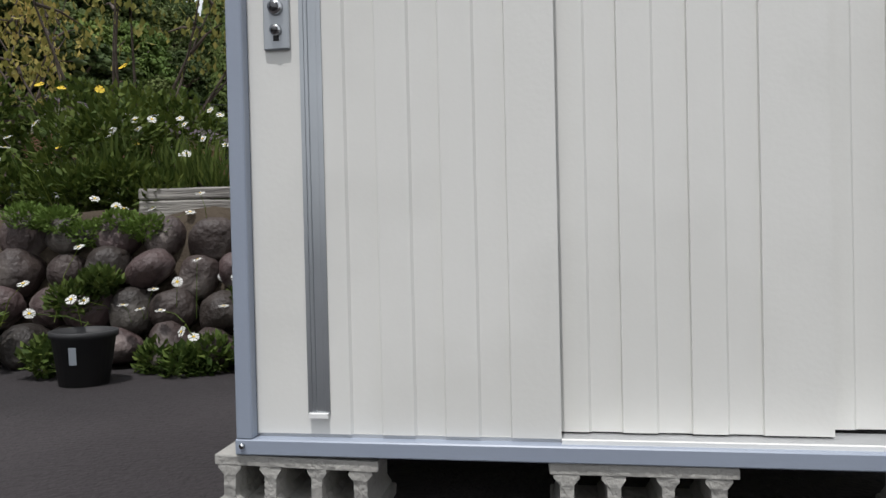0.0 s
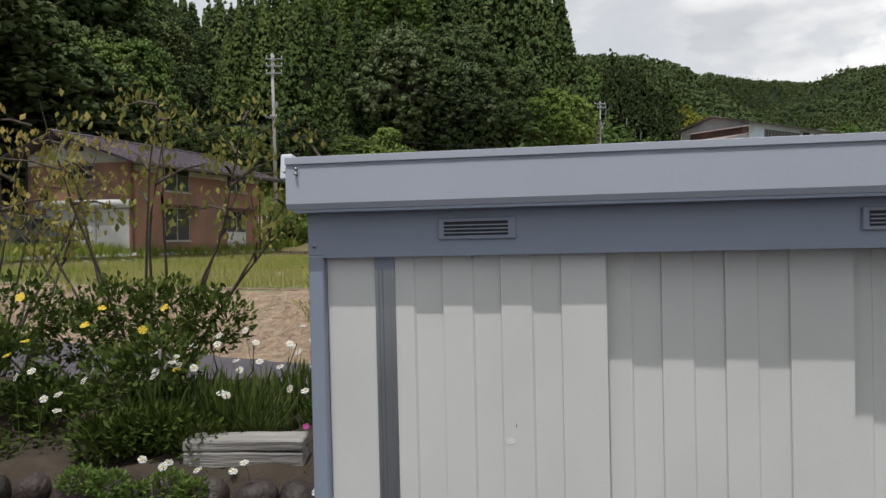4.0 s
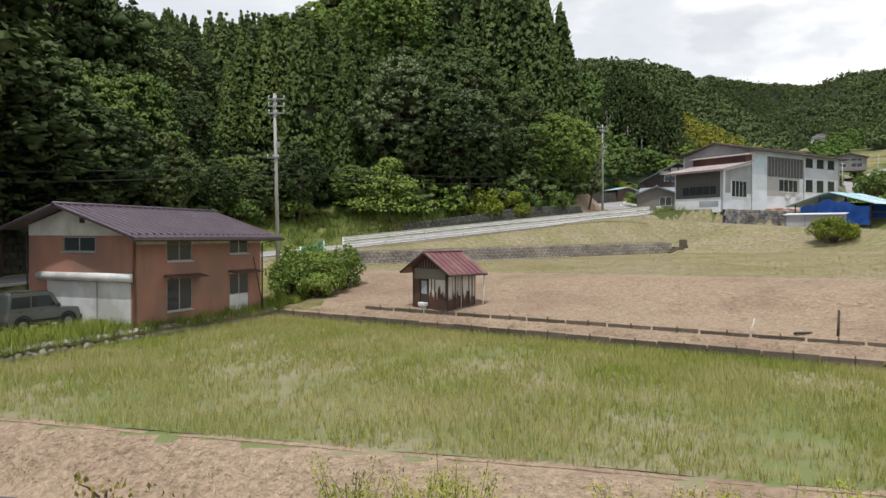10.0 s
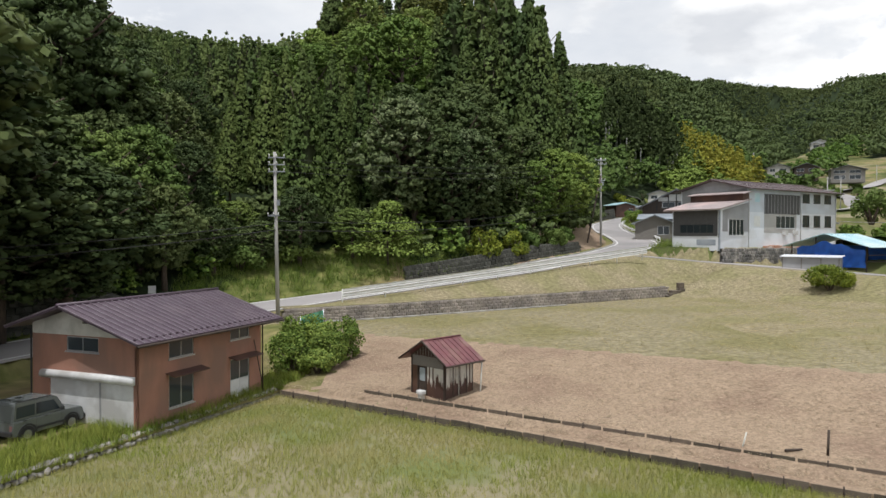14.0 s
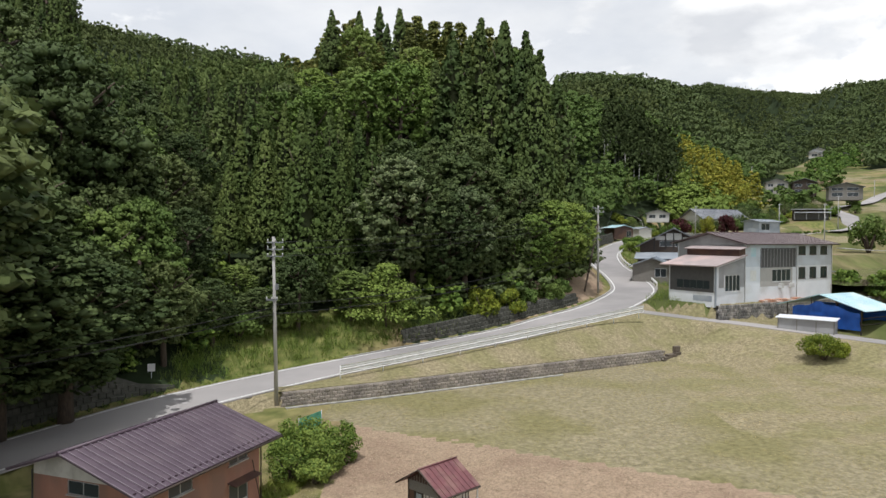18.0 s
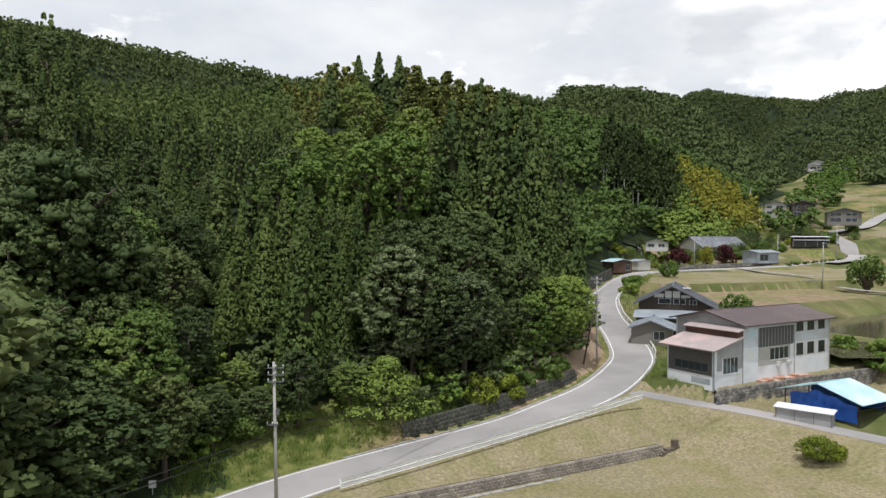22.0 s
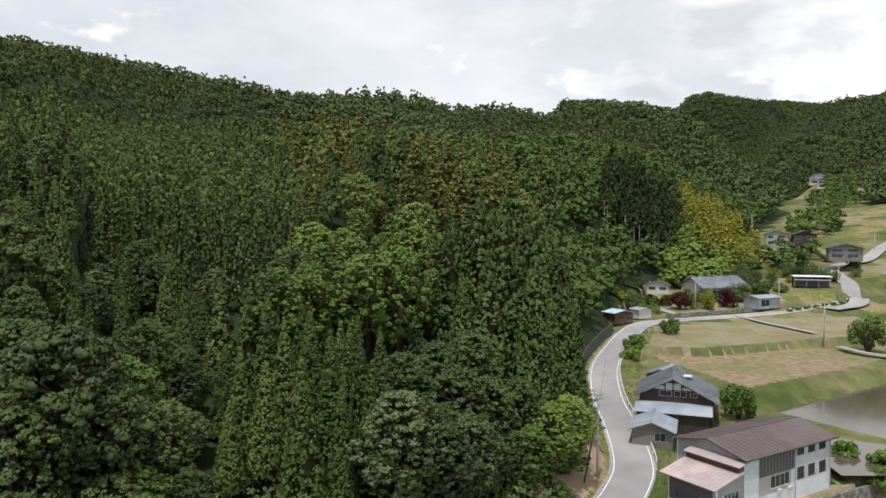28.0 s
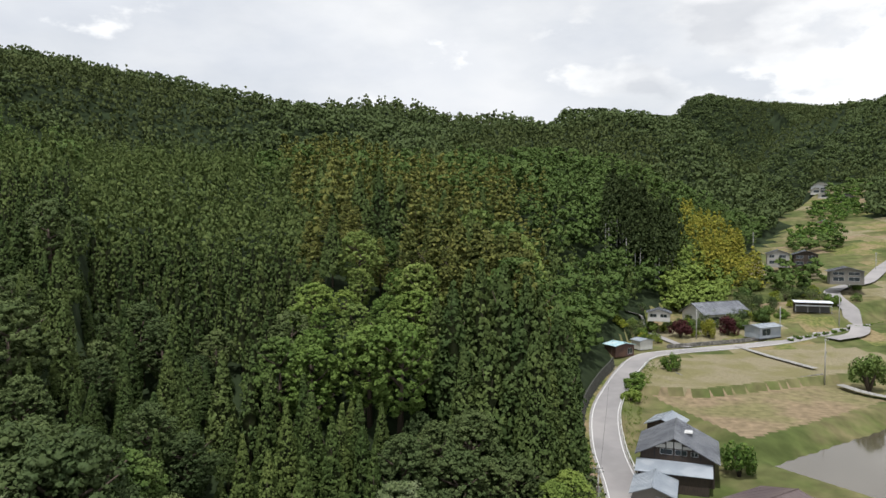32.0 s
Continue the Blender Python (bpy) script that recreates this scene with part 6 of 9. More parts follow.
def shack():
    a = radians(46)
    s = thing("field_shack", frame2d((-0.12, 34.95, 1.45), (math.cos(a), math.sin(a))), "small weathered shack with peeling boards and a red roof", "shack")
    L, Wd, E, R = 2.07, 2.42, 2.3, 3.05
    rs = np.random.default_rng(5)
    # side wall: dark boards under flaking pale sheet
    for nm, m in (("side_wall", Matrix()), ("side_wall", Matrix.Translation((0, Wd - 0.05, 0)))):
        box(nm, (0, 0, 0.0), (L, 0.05, E), M_BROWN, s, m=m)
    g = Matrix(((0, 1, 0, 0), (1, 0, 0, 0), (0, 0, 1, 0), (0, 0, 0, 1)))
    g2 = Matrix(((0, 1, 0, L - 0.05), (1, 0, 0, 0), (0, 0, 1, 0), (0, 0, 0, 1)))
    for nm, mm, hl in (("front_wall", g, [(1.3, 0.3, 1.9, 1.75)]), ("back_wall", g2, [])):
        wall_with_holes(nm, Wd - 0.1, 0.0, [(0, E), (Wd / 2 - 0.05, R - 0.04), (Wd - 0.1, E)], hl, 0.05, M_BROWN, s, m=mm @ Matrix.Translation((0.05, 0, 0)))
    def flakes(m, Lw, top, seed, out):
        rg = np.random.default_rng(seed)
        x = 0.06
        while x < Lw - 0.1:
            w = rg.uniform(0.10, 0.2)
            lo = rg.uniform(0.75, 1.35)
            pts = [(x, top), (x + w, top), (x + w, lo + rg.uniform(-0.1, 0.25)), (x + w * 0.8, lo + rg.uniform(-0.2, 0.1)), (x + w * 0.55, lo + rg.uniform(-0.05, 0.3)), (x + w * 0.3, lo + rg.uniform(-0.4, 0.1)), (x, lo + rg.uniform(0, 0.3))]
            bm = bmesh.new()
            add_prism(bm, pts, -out, -0.001)
            bmesh.ops.transform(bm, matrix=m, verts=bm.verts)
            part("peeling_sheet", bm, M_OFFWHITE, s)
            x += w + (0.0 if rg.uniform() < 0.6 else rg.uniform(0.02, 0.1))
    flakes(Matrix(), L, E - 0.05, 3, 0.012)
    flakes(g, 1.25, 1.75, 4, 0.012)
    for x in (0.02, 0.55, 1.05, 1.55, L - 0.05):
        box("batten", (x, -0.03, 0.0), (x + 0.05, -0.0125, E), M_DARKWOOD, s)
    tube("downpipe", [(0.95, -0.07, E - 0.05), (0.95, -0.07, 0.02)], 0.028, M_OFFWHITE, s, sides=6)
    band = box("gable_board", (0.1, -0.02, 1.75), (Wd - 0.1, -0.002, 2.28), M_GREYBOARD, s, "weathered grey boards above the door", m=g)
    for k in range(11):
        x = 0.14 + k * 0.2
        box("gable_slat", (x, -0.026, 2.3), (x + 0.03, -0.004, 2.3 + max(0.05, (R - E) * (1 - abs(x - Wd / 2) / (Wd / 2)) - 0.08)), M_GREYBOARD, band, m=g)
    d = box("door", (1.36, 0.005, 0.3), (1.86, 0.03, 1.72), M_DARKWOOD, s, "half-open door with a pale upper pane", m=g)
    box("door_pane", (1.42, -0.004, 1.0), (1.8, 0.012, 1.66), M_FROST, d, m=g)
    box("door_post", (1.28, -0.05, 0.0), (1.35, 0.0, 1.76), M_DARKWOOD, s, m=g)
    box("door_post", (1.87, -0.05, 0.0), (1.94, 0.0, 1.76), M_DARKWOOD, s, m=g)
    box("corner_post", (Wd - 0.09, -0.03, 0.0), (Wd, 0.0, E), M_DARKWOOD, s, m=g)
    box("corner_post", (0.0, -0.03, 0.0), (0.09, -0.013, E), M_DARKWOOD, s, m=g)
    # roof
    x0, x1, o = -0.45, L + 0.35, 0.5
    P = lambda x, y: (x, y, R + 0.06 - abs(y - Wd / 2) * (R - E) / (Wd / 2))
    for e in (-o, Wd + o):
        c = [P(x0, e), P(x1, e), P(x1, Wd / 2), P(x0, Wd / 2)]
        r = slab("roof_slope", c, 0.05, M_REDROOF, s, "faded red sheet steel roof")
        seams(r, c, 0.36, 0.014, 0.03, M_REDROOF)
        box("barge_board", (x0 - 0.02, -0.01, -0.12), (x0 + 0.02, 0.0, 0.0), M_DARKWOOD, s, m=Matrix.Translation((0, 0, -5)))
    tube("ridge_cap", [(x0, Wd / 2, R + 0.09), (x1, Wd / 2, R + 0.09)], 0.05, M_REDROOF, s, sides=6)
    for sg in (-1, 1):
        tube("barge", [P(x0 - 0.01, Wd / 2 + sg * (Wd / 2 + o)), P(x0 - 0.01, Wd / 2)], 0.045, M_DARKWOOD, s, sides=4)
    tube("gutter", [(x0, -o - 0.03, P(0, -o)[2] - 0.05), (x1, -o - 0.03, P(0, -o)[2] - 0.06)], 0.045, M_DARKWOOD, s, sides=6)
    return s


M_GREYBOARD = mat("grey_weathered_board", (0.25, 0.235, 0.21), (0.15, 0.14, 0.125), 6, 0.85, bump=0.5, stretch=(0.4, 3, 3))
shack()
# washbasin by the shack's door, and the leaning pole beside it
wb_ = thing("wash_basin", pose(-1.32, 35.5, 1.45, 0, 0, -44), "small white basin on a stand by the shack's door", "basin")
box("bowl", (-0.22, -0.17, 0.42), (0.22, 0.17, 0.62), M_SHUTTER, wb_, bevel=0.04)
box("stand", (-0.15, -0.12, 0.0), (0.15, 0.12, 0.418), M_OFFWHITE, wb_, bevel=0.02)
lp = thing("leaning_pipe", pose(1.68, 36.1, 1.3), "pale pipe leaning by the shack", "pipe")
tube("pipe", [(0, 0, 0), (0.06, 0.1, 1.0), (0.10, 0.15, 2.1)], 0.04, M_OFFWHITE, lp, sides=8)


def white_building():
    b = thing("white_building", frame2d((31.9, 82.5, 8.65), (0.85, 0.527)), "long white two-storey building with a brown roof and a pink-roofed annex", "building")
    Z = lambda z: z - 8.65
    A, E_, D = 5.35, 24.2, 10.0
    # annex
    ah = [(1.72, Z(10.08), 4.62, Z(12.05))]
    wall_with_holes("annex_wall", A, -0.4, [(0, Z(13.2)), (A, Z(14.35))], ah, 0.15, M_WHITEWALL, b, label="pale annex wall")
    pn = wall_with_holes("grey_panel", 4.85, 1.9, [(0, Z(13.05)), (4.85, Z(14.1))], [(0.97, 1.9, 3.87, Z(12.05))], 0.012, M_GREYWALL, b, m=Matrix.Translation((0.55, -0.014, 0)), label="grey sheet panel")
    window_unit(b, Matrix(), *ah[0], 4, frame_mat=M_SHUTTER, label="four-pane white window", bar=0.07)
    g = Matrix(((0, 1, 0, 0), (1, 0, 0, 0), (0, 0, 1, 0), (0, 0, 0, 1)))
    wall_with_holes("annex_side", 6.85, -0.4, [(0, Z(13.15)), (6.85, Z(13.15))], [(0.75, Z(10.35), 5.7, Z(11.4))], 0.15, M_WHITEWALL, b, m=g, label="pale wall with a dark screened gallery")
    wall_with_holes("screen", 6.45, Z(10.0), [(0, Z(13.05)), (6.45, Z(13.05))], [(0.6, Z(10.35), 5.4, Z(11.4))], 0.02, M_LATTICE, b, m=g @ Matrix.Translation((0.25, -0.024, 0)), label="dark mesh screen")
    window_unit(b, g, 0.75, Z(10.35), 5.7, Z(11.4), 5, frame_mat=M_LATTICE, sill=False, label="dark windows behind the screen")
    box("base_patch", (0.5, -0.012, 0.25), (3.2, -0.002, 0.95), M_GREYROOF, b, m=g)
    box("corner_post", (-0.03, -0.03, -0.3), (0.14, 0.14, Z(13.1)), M_GREYROOF, b)
    c = [(-0.9, -0.75, Z(13.2)), (-0.9, 7.6, Z(13.2)), (4.9, 7.6, Z(14.5)), (4.9, -0.75, Z(14.5))]
    r = slab("annex_roof", c, 0.14, M_PINK, b, "faded pink sheet roof")
    seams(r, c, 0.6, 0.015, 0.025, M_PINK)
    box("clerestory_wall", (4.0, -0.2, Z(14.25)), (5.2, 7.4, Z(15.2)), M_BROWN, b)
    c = [(3.6, -0.7, Z(15.15)), (3.6, 7.6, Z(15.15)), (5.3, 7.6, Z(15.5)), (5.3, -0.7, Z(15.5))]
    slab("clerestory_roof", c, 0.1, M_PINK, b, "narrow faded pink roof")
    # main block, front wall
    wins = [(10.94, Z(11.0), 14.95, Z(12.6))] + [(x, Z(11.25), x + 1.55, Z(12.75)) for x in (16.6, 19.07, 21.6)]
    ups = [(x, Z(14.35), x + 1.6, Z(15.5)) for x in (16.54, 19.0, 21.5)]
    T = Matrix.Translation((A, 0, 0))
    sh = lambda hs: [(x0 - A, z0, x1 - A, z1) for x0, z0, x1, z1 in hs]
    wall_with_holes("wall_lower", E_ - A, -0.5, [(0, Z(12.95)), (E_ - A, Z(12.95))], sh(wins), 0.18, M_WHITEWALL, b, m=T, label="white lower wall")
    wall_with_holes("wall_upper", E_ - A, Z(12.954), [(0, Z(15.85)), (E_ - A, Z(15.85))], sh(ups), 0.18, M_PALEWALL, b, m=T, label="pale blue-grey upper wall")
    box("screen_panel", (8.5, -0.03, Z(12.8)), (16.0, -0.003, Z(15.25)), M_LATTICE, b, "dark weathered screen panel")
    for k in range(12):
        box("screen_batten", (8.55 + k * 0.66, -0.05, Z(12.85)), (8.62 + k * 0.66, -0.031, Z(15.2)), M_GREYWALL, b)
    wall_with_holes("beige_panel", 6.7, Z(10.45), [(0, Z(12.78)), (6.7, Z(12.78))], [(10.94 - 8.5, Z(11.0), 14.95 - 8.5, Z(12.6))], 0.014, M_BEIGEWALL, b, m=Matrix.Translation((8.5, -0.018, 0)))
    box("beige_patch", (6.5, -0.012, Z(11.2)), (7.7, -0.002, Z(12.5)), M_CREAM, b)
    box("patch", (6.6, -0.012, Z(14.2)), (7.6, -0.002, Z(15.3)), M_TEAL, b)
    window_unit(b, Matrix(), *wins[0], 4, frame_mat=M_SHUTTER, label="wide white-framed window", bar=0.07)
    for w in wins[1:] + ups:
        window_unit(b, Matrix(), *w, 2, frame_mat=M_DARKWOOD, label="dark two-pane window", bar=0.07)
    for x in (12.2, 14.4):
        box("air_unit", (x, -0.38, Z(10.2)), (x + 0.75, -0.02, Z(10.75)), M_SHUTTER, b, "outdoor air unit", bevel=0.03)
    # main block, other walls
    m2 = Matrix(((0, 1, 0, A), (1, 0, 0, 0), (0, 0, 1, 0), (0, 0, 0, 1))) @ Matrix.Translation((0.18, 0, 0))
    wall_with_holes("gable_wall", D - 0.36, -0.5, [(0, Z(15.85)), (5 - 0.18, Z(17.0)), (D - 0.36, Z(15.85))], [], 0.15, M_GREYWALL, b, m=m2)
    m3 = Matrix(((0, 1, 0, E_ - 0.15), (1, 0, 0, 0), (0, 0, 1, 0), (0, 0, 0, 1))) @ Matrix.Translation((0.18, 0, 0))
    wall_with_holes("gable_wall", D - 0.36, -0.5, [(0, Z(15.85)), (5 - 0.18, Z(17.0)), (D - 0.36, Z(15.85))], [], 0.15, M_WHITEWALL, b, m=m3)
    box("back_wall", (A, D - 0.18, -0.5), (E_, D, Z(15.83)), M_WHITEWALL, b)
    P = lambda x, y: (x, y, Z(17.15) - abs(y - 5) * 0.235)
    for e in (-0.8, D + 0.8):
        c = [P(A - 0.6, e), P(E_ + 0.6, e), P(E_ + 0.6, 5), P(A - 0.6, 5)]
        r = slab("roof_slope", c, 0.12, M_BROWNROOF, b, "brown sheet steel roof")
        seams(r, c, 0.9, 0.02, 0.03, M_BROWNROOF)
    tube("ridge_cap", [P(A - 0.62, 5), P(E_ + 0.62, 5)], 0.1, M_BROWNROOF, b, sides=6)
    tube("gutter", [(A - 0.5, -0.86, Z(15.72)), (E_ + 0.5, -0.86, Z(15.7))], 0.07, M_DARKWOOD, b, sides=6)
    for x in (A + 0.05, 16.1, E_ - 0.1):
        tube("downpipe", [(x, -0.08, Z(15.7)), (x, -0.08, 0)], 0.05, M_SHUTTER, b, sides=6)
    # lean-to at the far end
    box("lean_to", (E_ + 0.002, 1.5, -0.4), (E_ + 2.6, 7, 3.2), M_WHITEWALL, b)
    slab("lean_to_roof", [(E_ - 0.0, 1.1, 3.7), (E_ + 3.0, 1.1, 3.25), (E_ + 3.0, 7.4, 3.25), (E_ - 0.0, 7.4, 3.7)], 0.1, M_GREYROOF, b)
    window_unit(b, Matrix.Translation((0, 1.46, 0)), E_ + 0.9, 1.2, E_ + 1.8, 2.3, 2, label="small dark window", bar=0.06)
    for k in range(9):
        x = 8.2 + k * 1.1
        box("rusty_footing", (x, -0.9 - 0.15 * (k % 3), -0.35), (x + 1.09, -0.02, 0.18 + 0.12 * math.sin(k * 2.3)), M_RUST, b, "rust-red stained footing", bevel=0.05)
    return b


M_PALEWALL = mat("pale_blue_grey_wall", (0.58, 0.62, 0.66), (0.52, 0.56, 0.60), 0.7, 0.7, c=(0.48, 0.50, 0.52), cscale=0.35)
white_building()


def gable_house(name, label, category, origin, u, Lx, Ly, base, eave, ridge, wall_m, roof_m, ridge_x=None, over=0.6, seam=0.6, wins=(), along="y", group=""):
    """A plain gabled house: x along u, ridge running along y; wins: (face, a0, z0, a1, z1) on the front (y=0) or right/left side."""
    h = thing(name, frame2d((*origin, base), u), label, category, group)
    rx = Lx / 2 if ridge_x is None else ridge_x
    E, R = eave - base, ridge - base
    sl = (R - E) / max(rx, Lx - rx)
    tops = [(0, R - rx * sl), (rx, R), (Lx, R - (Lx - rx) * sl)]
    f = [w[1:] for w in wins if w[0] == "f"]
    wall_with_holes("front_wall", Lx, -0.6, tops, f, 0.15, wall_m, h)
    wall_with_holes("back_wall", Lx, -0.6, tops, [], 0.15, wall_m, h, m=Matrix.Translation((0, Ly - 0.15, 0)))
    g = Matrix(((0, 1, 0, 0), (1, 0, 0, 0), (0, 0, 1, 0), (0, 0, 0, 1)))
    gr = Matrix(((0, -1, 0, Lx), (1, 0, 0, 0), (0, 0, 1, 0), (0, 0, 0, 1)))
    for nm, mm, key, zz in (("side_wall", g, "l", tops[0][1]), ("side_wall", gr, "r", tops[2][1])):
        wall_with_holes(nm, Ly - 0.3, -0.6, [(0, zz), (Ly - 0.3, zz)], [w[1:] for w in wins if w[0] == key], 0.15, wall_m, h, m=mm @ Matrix.Translation((0.15, 0, 0)))
    for w in wins:
        mm = {"f": Matrix(), "l": g @ Matrix.Translation((0.15, 0, 0)), "r": gr @ Matrix.Translation((0.15, 0, 0))}[w[0]]
        window_unit(h, mm, *w[1:], 2, label="window", bar=0.07, sill=False)
    P = lambda x, y: (x, y, R + 0.1 - abs(x - rx) * sl)
    for e in (-over, Lx + over):
        c = [P(e, -over), P(e, Ly + over), P(rx, Ly + over), P(rx, -over)]
        r = slab("roof_slope", c, 0.12, roof_m, h)
        if seam:
            seams(r, c, seam, 0.03, 0.04, roof_m)
    tube("ridge_cap", [P(rx, -over - 0.02), P(rx, Ly + over + 0.02)], 0.13, roof_m, h, sides=6)
    return h


# the black timbered house and its outbuildings
UB, VB = (0.94, -0.34), (0.34, 0.94)
at = lambda x, y: (34.3 + UB[0] * x + VB[0] * y, 123.4 + UB[1] * x + VB[1] * y)
bh = gable_house("timbered_house", "dark timbered house with plaster panels and a grey tiled roof", "house", at(0, 0), UB, 12.3, 12.5, 10.3, 14.6, 18.0, M_DARKWOOD, M_SLATE, 5.6, 0.9, 0.45,
                 wins=(("f", 3.3, 4.6, 5.4, 5.6), ("f", 5.8, 4.6, 7.8, 5.6), ("f", 8.4, 4.6, 9.6, 5.4)))
for x0, x1, z0, z1 in ((2.6, 4.2, 5.75, 6.4), (4.4, 5.5, 5.75, 6.9), (5.7, 6.9, 5.75, 6.9), (7.1, 8.6, 5.75, 6.2)):
    box("plaster_panel", (x0, -0.02, z0), (x1, -0.003, z1), M_PLASTER, bh, "white plaster panel")
for x in (2.4, 4.3, 5.6, 7.0, 8.7, 10.0):
    box("timber_post", (x - 0.09, -0.05, 3.9), (x + 0.09, -0.021, 7.2 - abs(x - 5.6) * 0.5), M_BLACK, bh)
box("skylight", (7.2, 6.0, 6.95), (8.6, 8.2, 7.02), M_SHUTTER, bh, "pale roof patch", m=Matrix.Translation((0, 0, 0)) @ Matrix.Rotation(0, 4, "X"))
an = gable_house("house_annex", "low annex with a pale grey sheet roof", "house", at(-0.2, -12.0), UB, 6.2, 8.2, 9.6, 12.0, 13.2, M_GREYBOARD, M_GREYROOF, 3.0, 0.6, 0.7, wins=(("f", 3.4, 0.6, 5.2, 2.0),))
lt = thing("lean_to_roof", frame2d((*at(-0.6, -4.2), 10.0), UB), "pale grey sheet-roofed lean-to of the dark house", "lean-to")
slab("roof_sheet", [(0, 0, 2.9), (12.6, 0, 2.9), (12.6, 4.15, 3.9), (0, 4.15, 3.9)], 0.1, M_GREYROOF, lt)
seams(lt, [(0, 0, 2.9), (12.6, 0, 2.9), (12.6, 4.15, 3.9), (0, 4.15, 3.9)], 0.7, 0.02, 0.03, M_GREYROOF)
box("wall", (0.5, 0.6, -0.5), (12.0, 3.9, 2.85), M_DARKWOOD, lt)
gable_house("outhouse", "small dark outhouse with a grey roof", "shed", (41.5, 144.5), (0.83, -0.55), 6.0, 7.0, 11.6, 14.2, 15.4, M_DARKWOOD, M_GREYROOF, 3.0, 0.6, 0.7)


def tarp_shed():
    s = thing("tarpaulin_shed", frame2d((39.7, 81.4, 6.7), (0.51, -0.86)), "open farm shed with a pale blue roof and blue tarpaulin walls", "shed")
    Wd, L, E, R = 8.6, 5.4, 2.3, 3.55
    for x in (0.05, 2.9, 5.75, 8.45):
        for y in (0.05, L - 0.15):
            box("post", (x, y, -0.6), (x + 0.1, y + 0.1, E + 0.05 + (R - E) * (1 - abs(x - Wd / 2) / (Wd / 2))), M_DARKWOOD, s)
    bm = bmesh.new()
    n = 34
    cols = []
    for i in range(n + 1):
        x = 0.9 + 7.6 * i / n
        t = E + (R - E) * (1 - abs(x - Wd / 2) / (Wd / 2)) - 0.15
        cols.append([bm.verts.new((x, -0.05 + 0.09 * math.sin(i * 1.7) * math.sin(k * 1.1 + 0.4 * i) - 0.02 * k, 0.0 + (t * (0.82 + 0.04 * math.sin(i * 0.6))) * k / 7)) for k in range(8)])
    for a, b in zip(cols, cols[1:]):
        for k in range(7):
            bm.faces.new((a[k], b[k], b[k + 1], a[k + 1]))
    part("tarpaulin", bm, M_BLUE, s, "creased bright blue tarpaulin", smooth=True)
    box("rear_sheet", (0.1, L - 0.03, -0.3), (Wd, L, E), M_BLUE, s)
    for z in (0.6, 1.3):
        box("side_rail", (Wd - 0.06, 0.1, z), (Wd, L - 0.1, z + 0.08), M_DARKWOOD, s)
    P = lambda x, y: (x, y, R + 0.08 - abs(x - Wd / 2) * (R - E) / (Wd / 2))
    for e in (-0.7, Wd + 0.7):
        c = [P(e, -0.6), P(e, L + 0.5), P(Wd / 2, L + 0.5), P(Wd / 2, -0.6)]
        r = slab("roof_slope", c, 0.05, M_TEAL, s, "pale blue sheet roof")
        seams(r, c, 0.5, 0.02, 0.025, M_TEAL)
    return s


tarp_shed()
bx = thing("storage_box", frame2d((36.7, 77.4, 6.7), (0.77, -0.64)), "low grey storage box with a white sheet lid", "storage box")
box("body", (0.1, 0.1, -0.4), (5.7, 1.6, 1.05), M_GREYWALL, bx)
slab("lid", [(-0.1, -0.15, 1.12), (5.9, -0.15, 1.12), (5.9, 1.8, 1.3), (-0.1, 1.8, 1.3)], 0.07, M_ROOFWHITE, bx, "white sheet lid")
for x in (0.1, 2.0, 3.9, 5.62):
    box("post", (x, 0.04, -0.4), (x + 0.08, 0.1, 1.06), M_GREYBOARD, bx)

# road-end shed with the teal roof, and its neighbour
gable_house("roadside_shed", "dark roadside shed with a pale blue roof", "shed", (50.3, 208.5), (0.9, 0.44), 7.0, 5.0, 16.4, 19.2, 19.9, M_BROWN, M_TEAL, 3.5, 0.5, 0.6, wins=(("f", 4.6, 0.1, 6.4, 1.9),))
gable_house("roadside_store", "small pale store beside the road", "shed", (60.5, 219), (0.9, 0.44), 5.0, 4.0, 16.8, 19.0, 19.5, M_PLASTER, M_GREYROOF, 2.5, 0.4, 0.6)

# the hamlet beyond the fields
HAM = "houses of the hamlet"
gable_house("cottage", "small pale cottage with a grey roof at the wood's foot", "house", (70.5, 246), (0.95, -0.3), 7.5, 5.5, 22.3, 24.8, 26.0, M_PLASTER, M_SLATE, 3.7, 0.6, 0.6, wins=(("f", 0.8, 0.8, 3.0, 2.0), ("f", 4.2, 0.8, 6.4, 2.0)), group=HAM)
gable_house("farmhouse", "long dark tiled farmhouse behind garden trees", "house", (88, 262), (0.40, -0.92), 11, 21, 19.5, 23.6, 26.8, M_PLASTER, M_SLATE, 5.5, 1.0, 0.6, wins=(("r", 3, 1, 7, 2.6), ("f", 2, 1, 5, 2.6)), group=HAM)
gable_house("garage", "grey garage with a pale metal roof", "garage", (99.5, 234.5), (0.45, -0.89), 6.0, 10.0, 18.8, 21.8, 22.4, M_GREYROOF, M_GREYROOF, 3.0, 0.6, 0.7, wins=(("r", 1.0, 0.2, 5.0, 2.4),), group=HAM)
gable_house("two_storey_house", "brown two-storey house with a grey roof", "house", (150, 330), (0.93, -0.36), 9.5, 8, 36.5, 42.3, 44.0, M_BEIGEWALL, M_SLATE, 4.7, 0.7, 0.6, wins=(("f", 1, 1, 3.2, 2.6), ("f", 4.5, 0.6, 8, 2.6), ("f", 1, 3.8, 3.2, 5.2), ("f", 5, 3.8, 8, 5.2)), group=HAM)
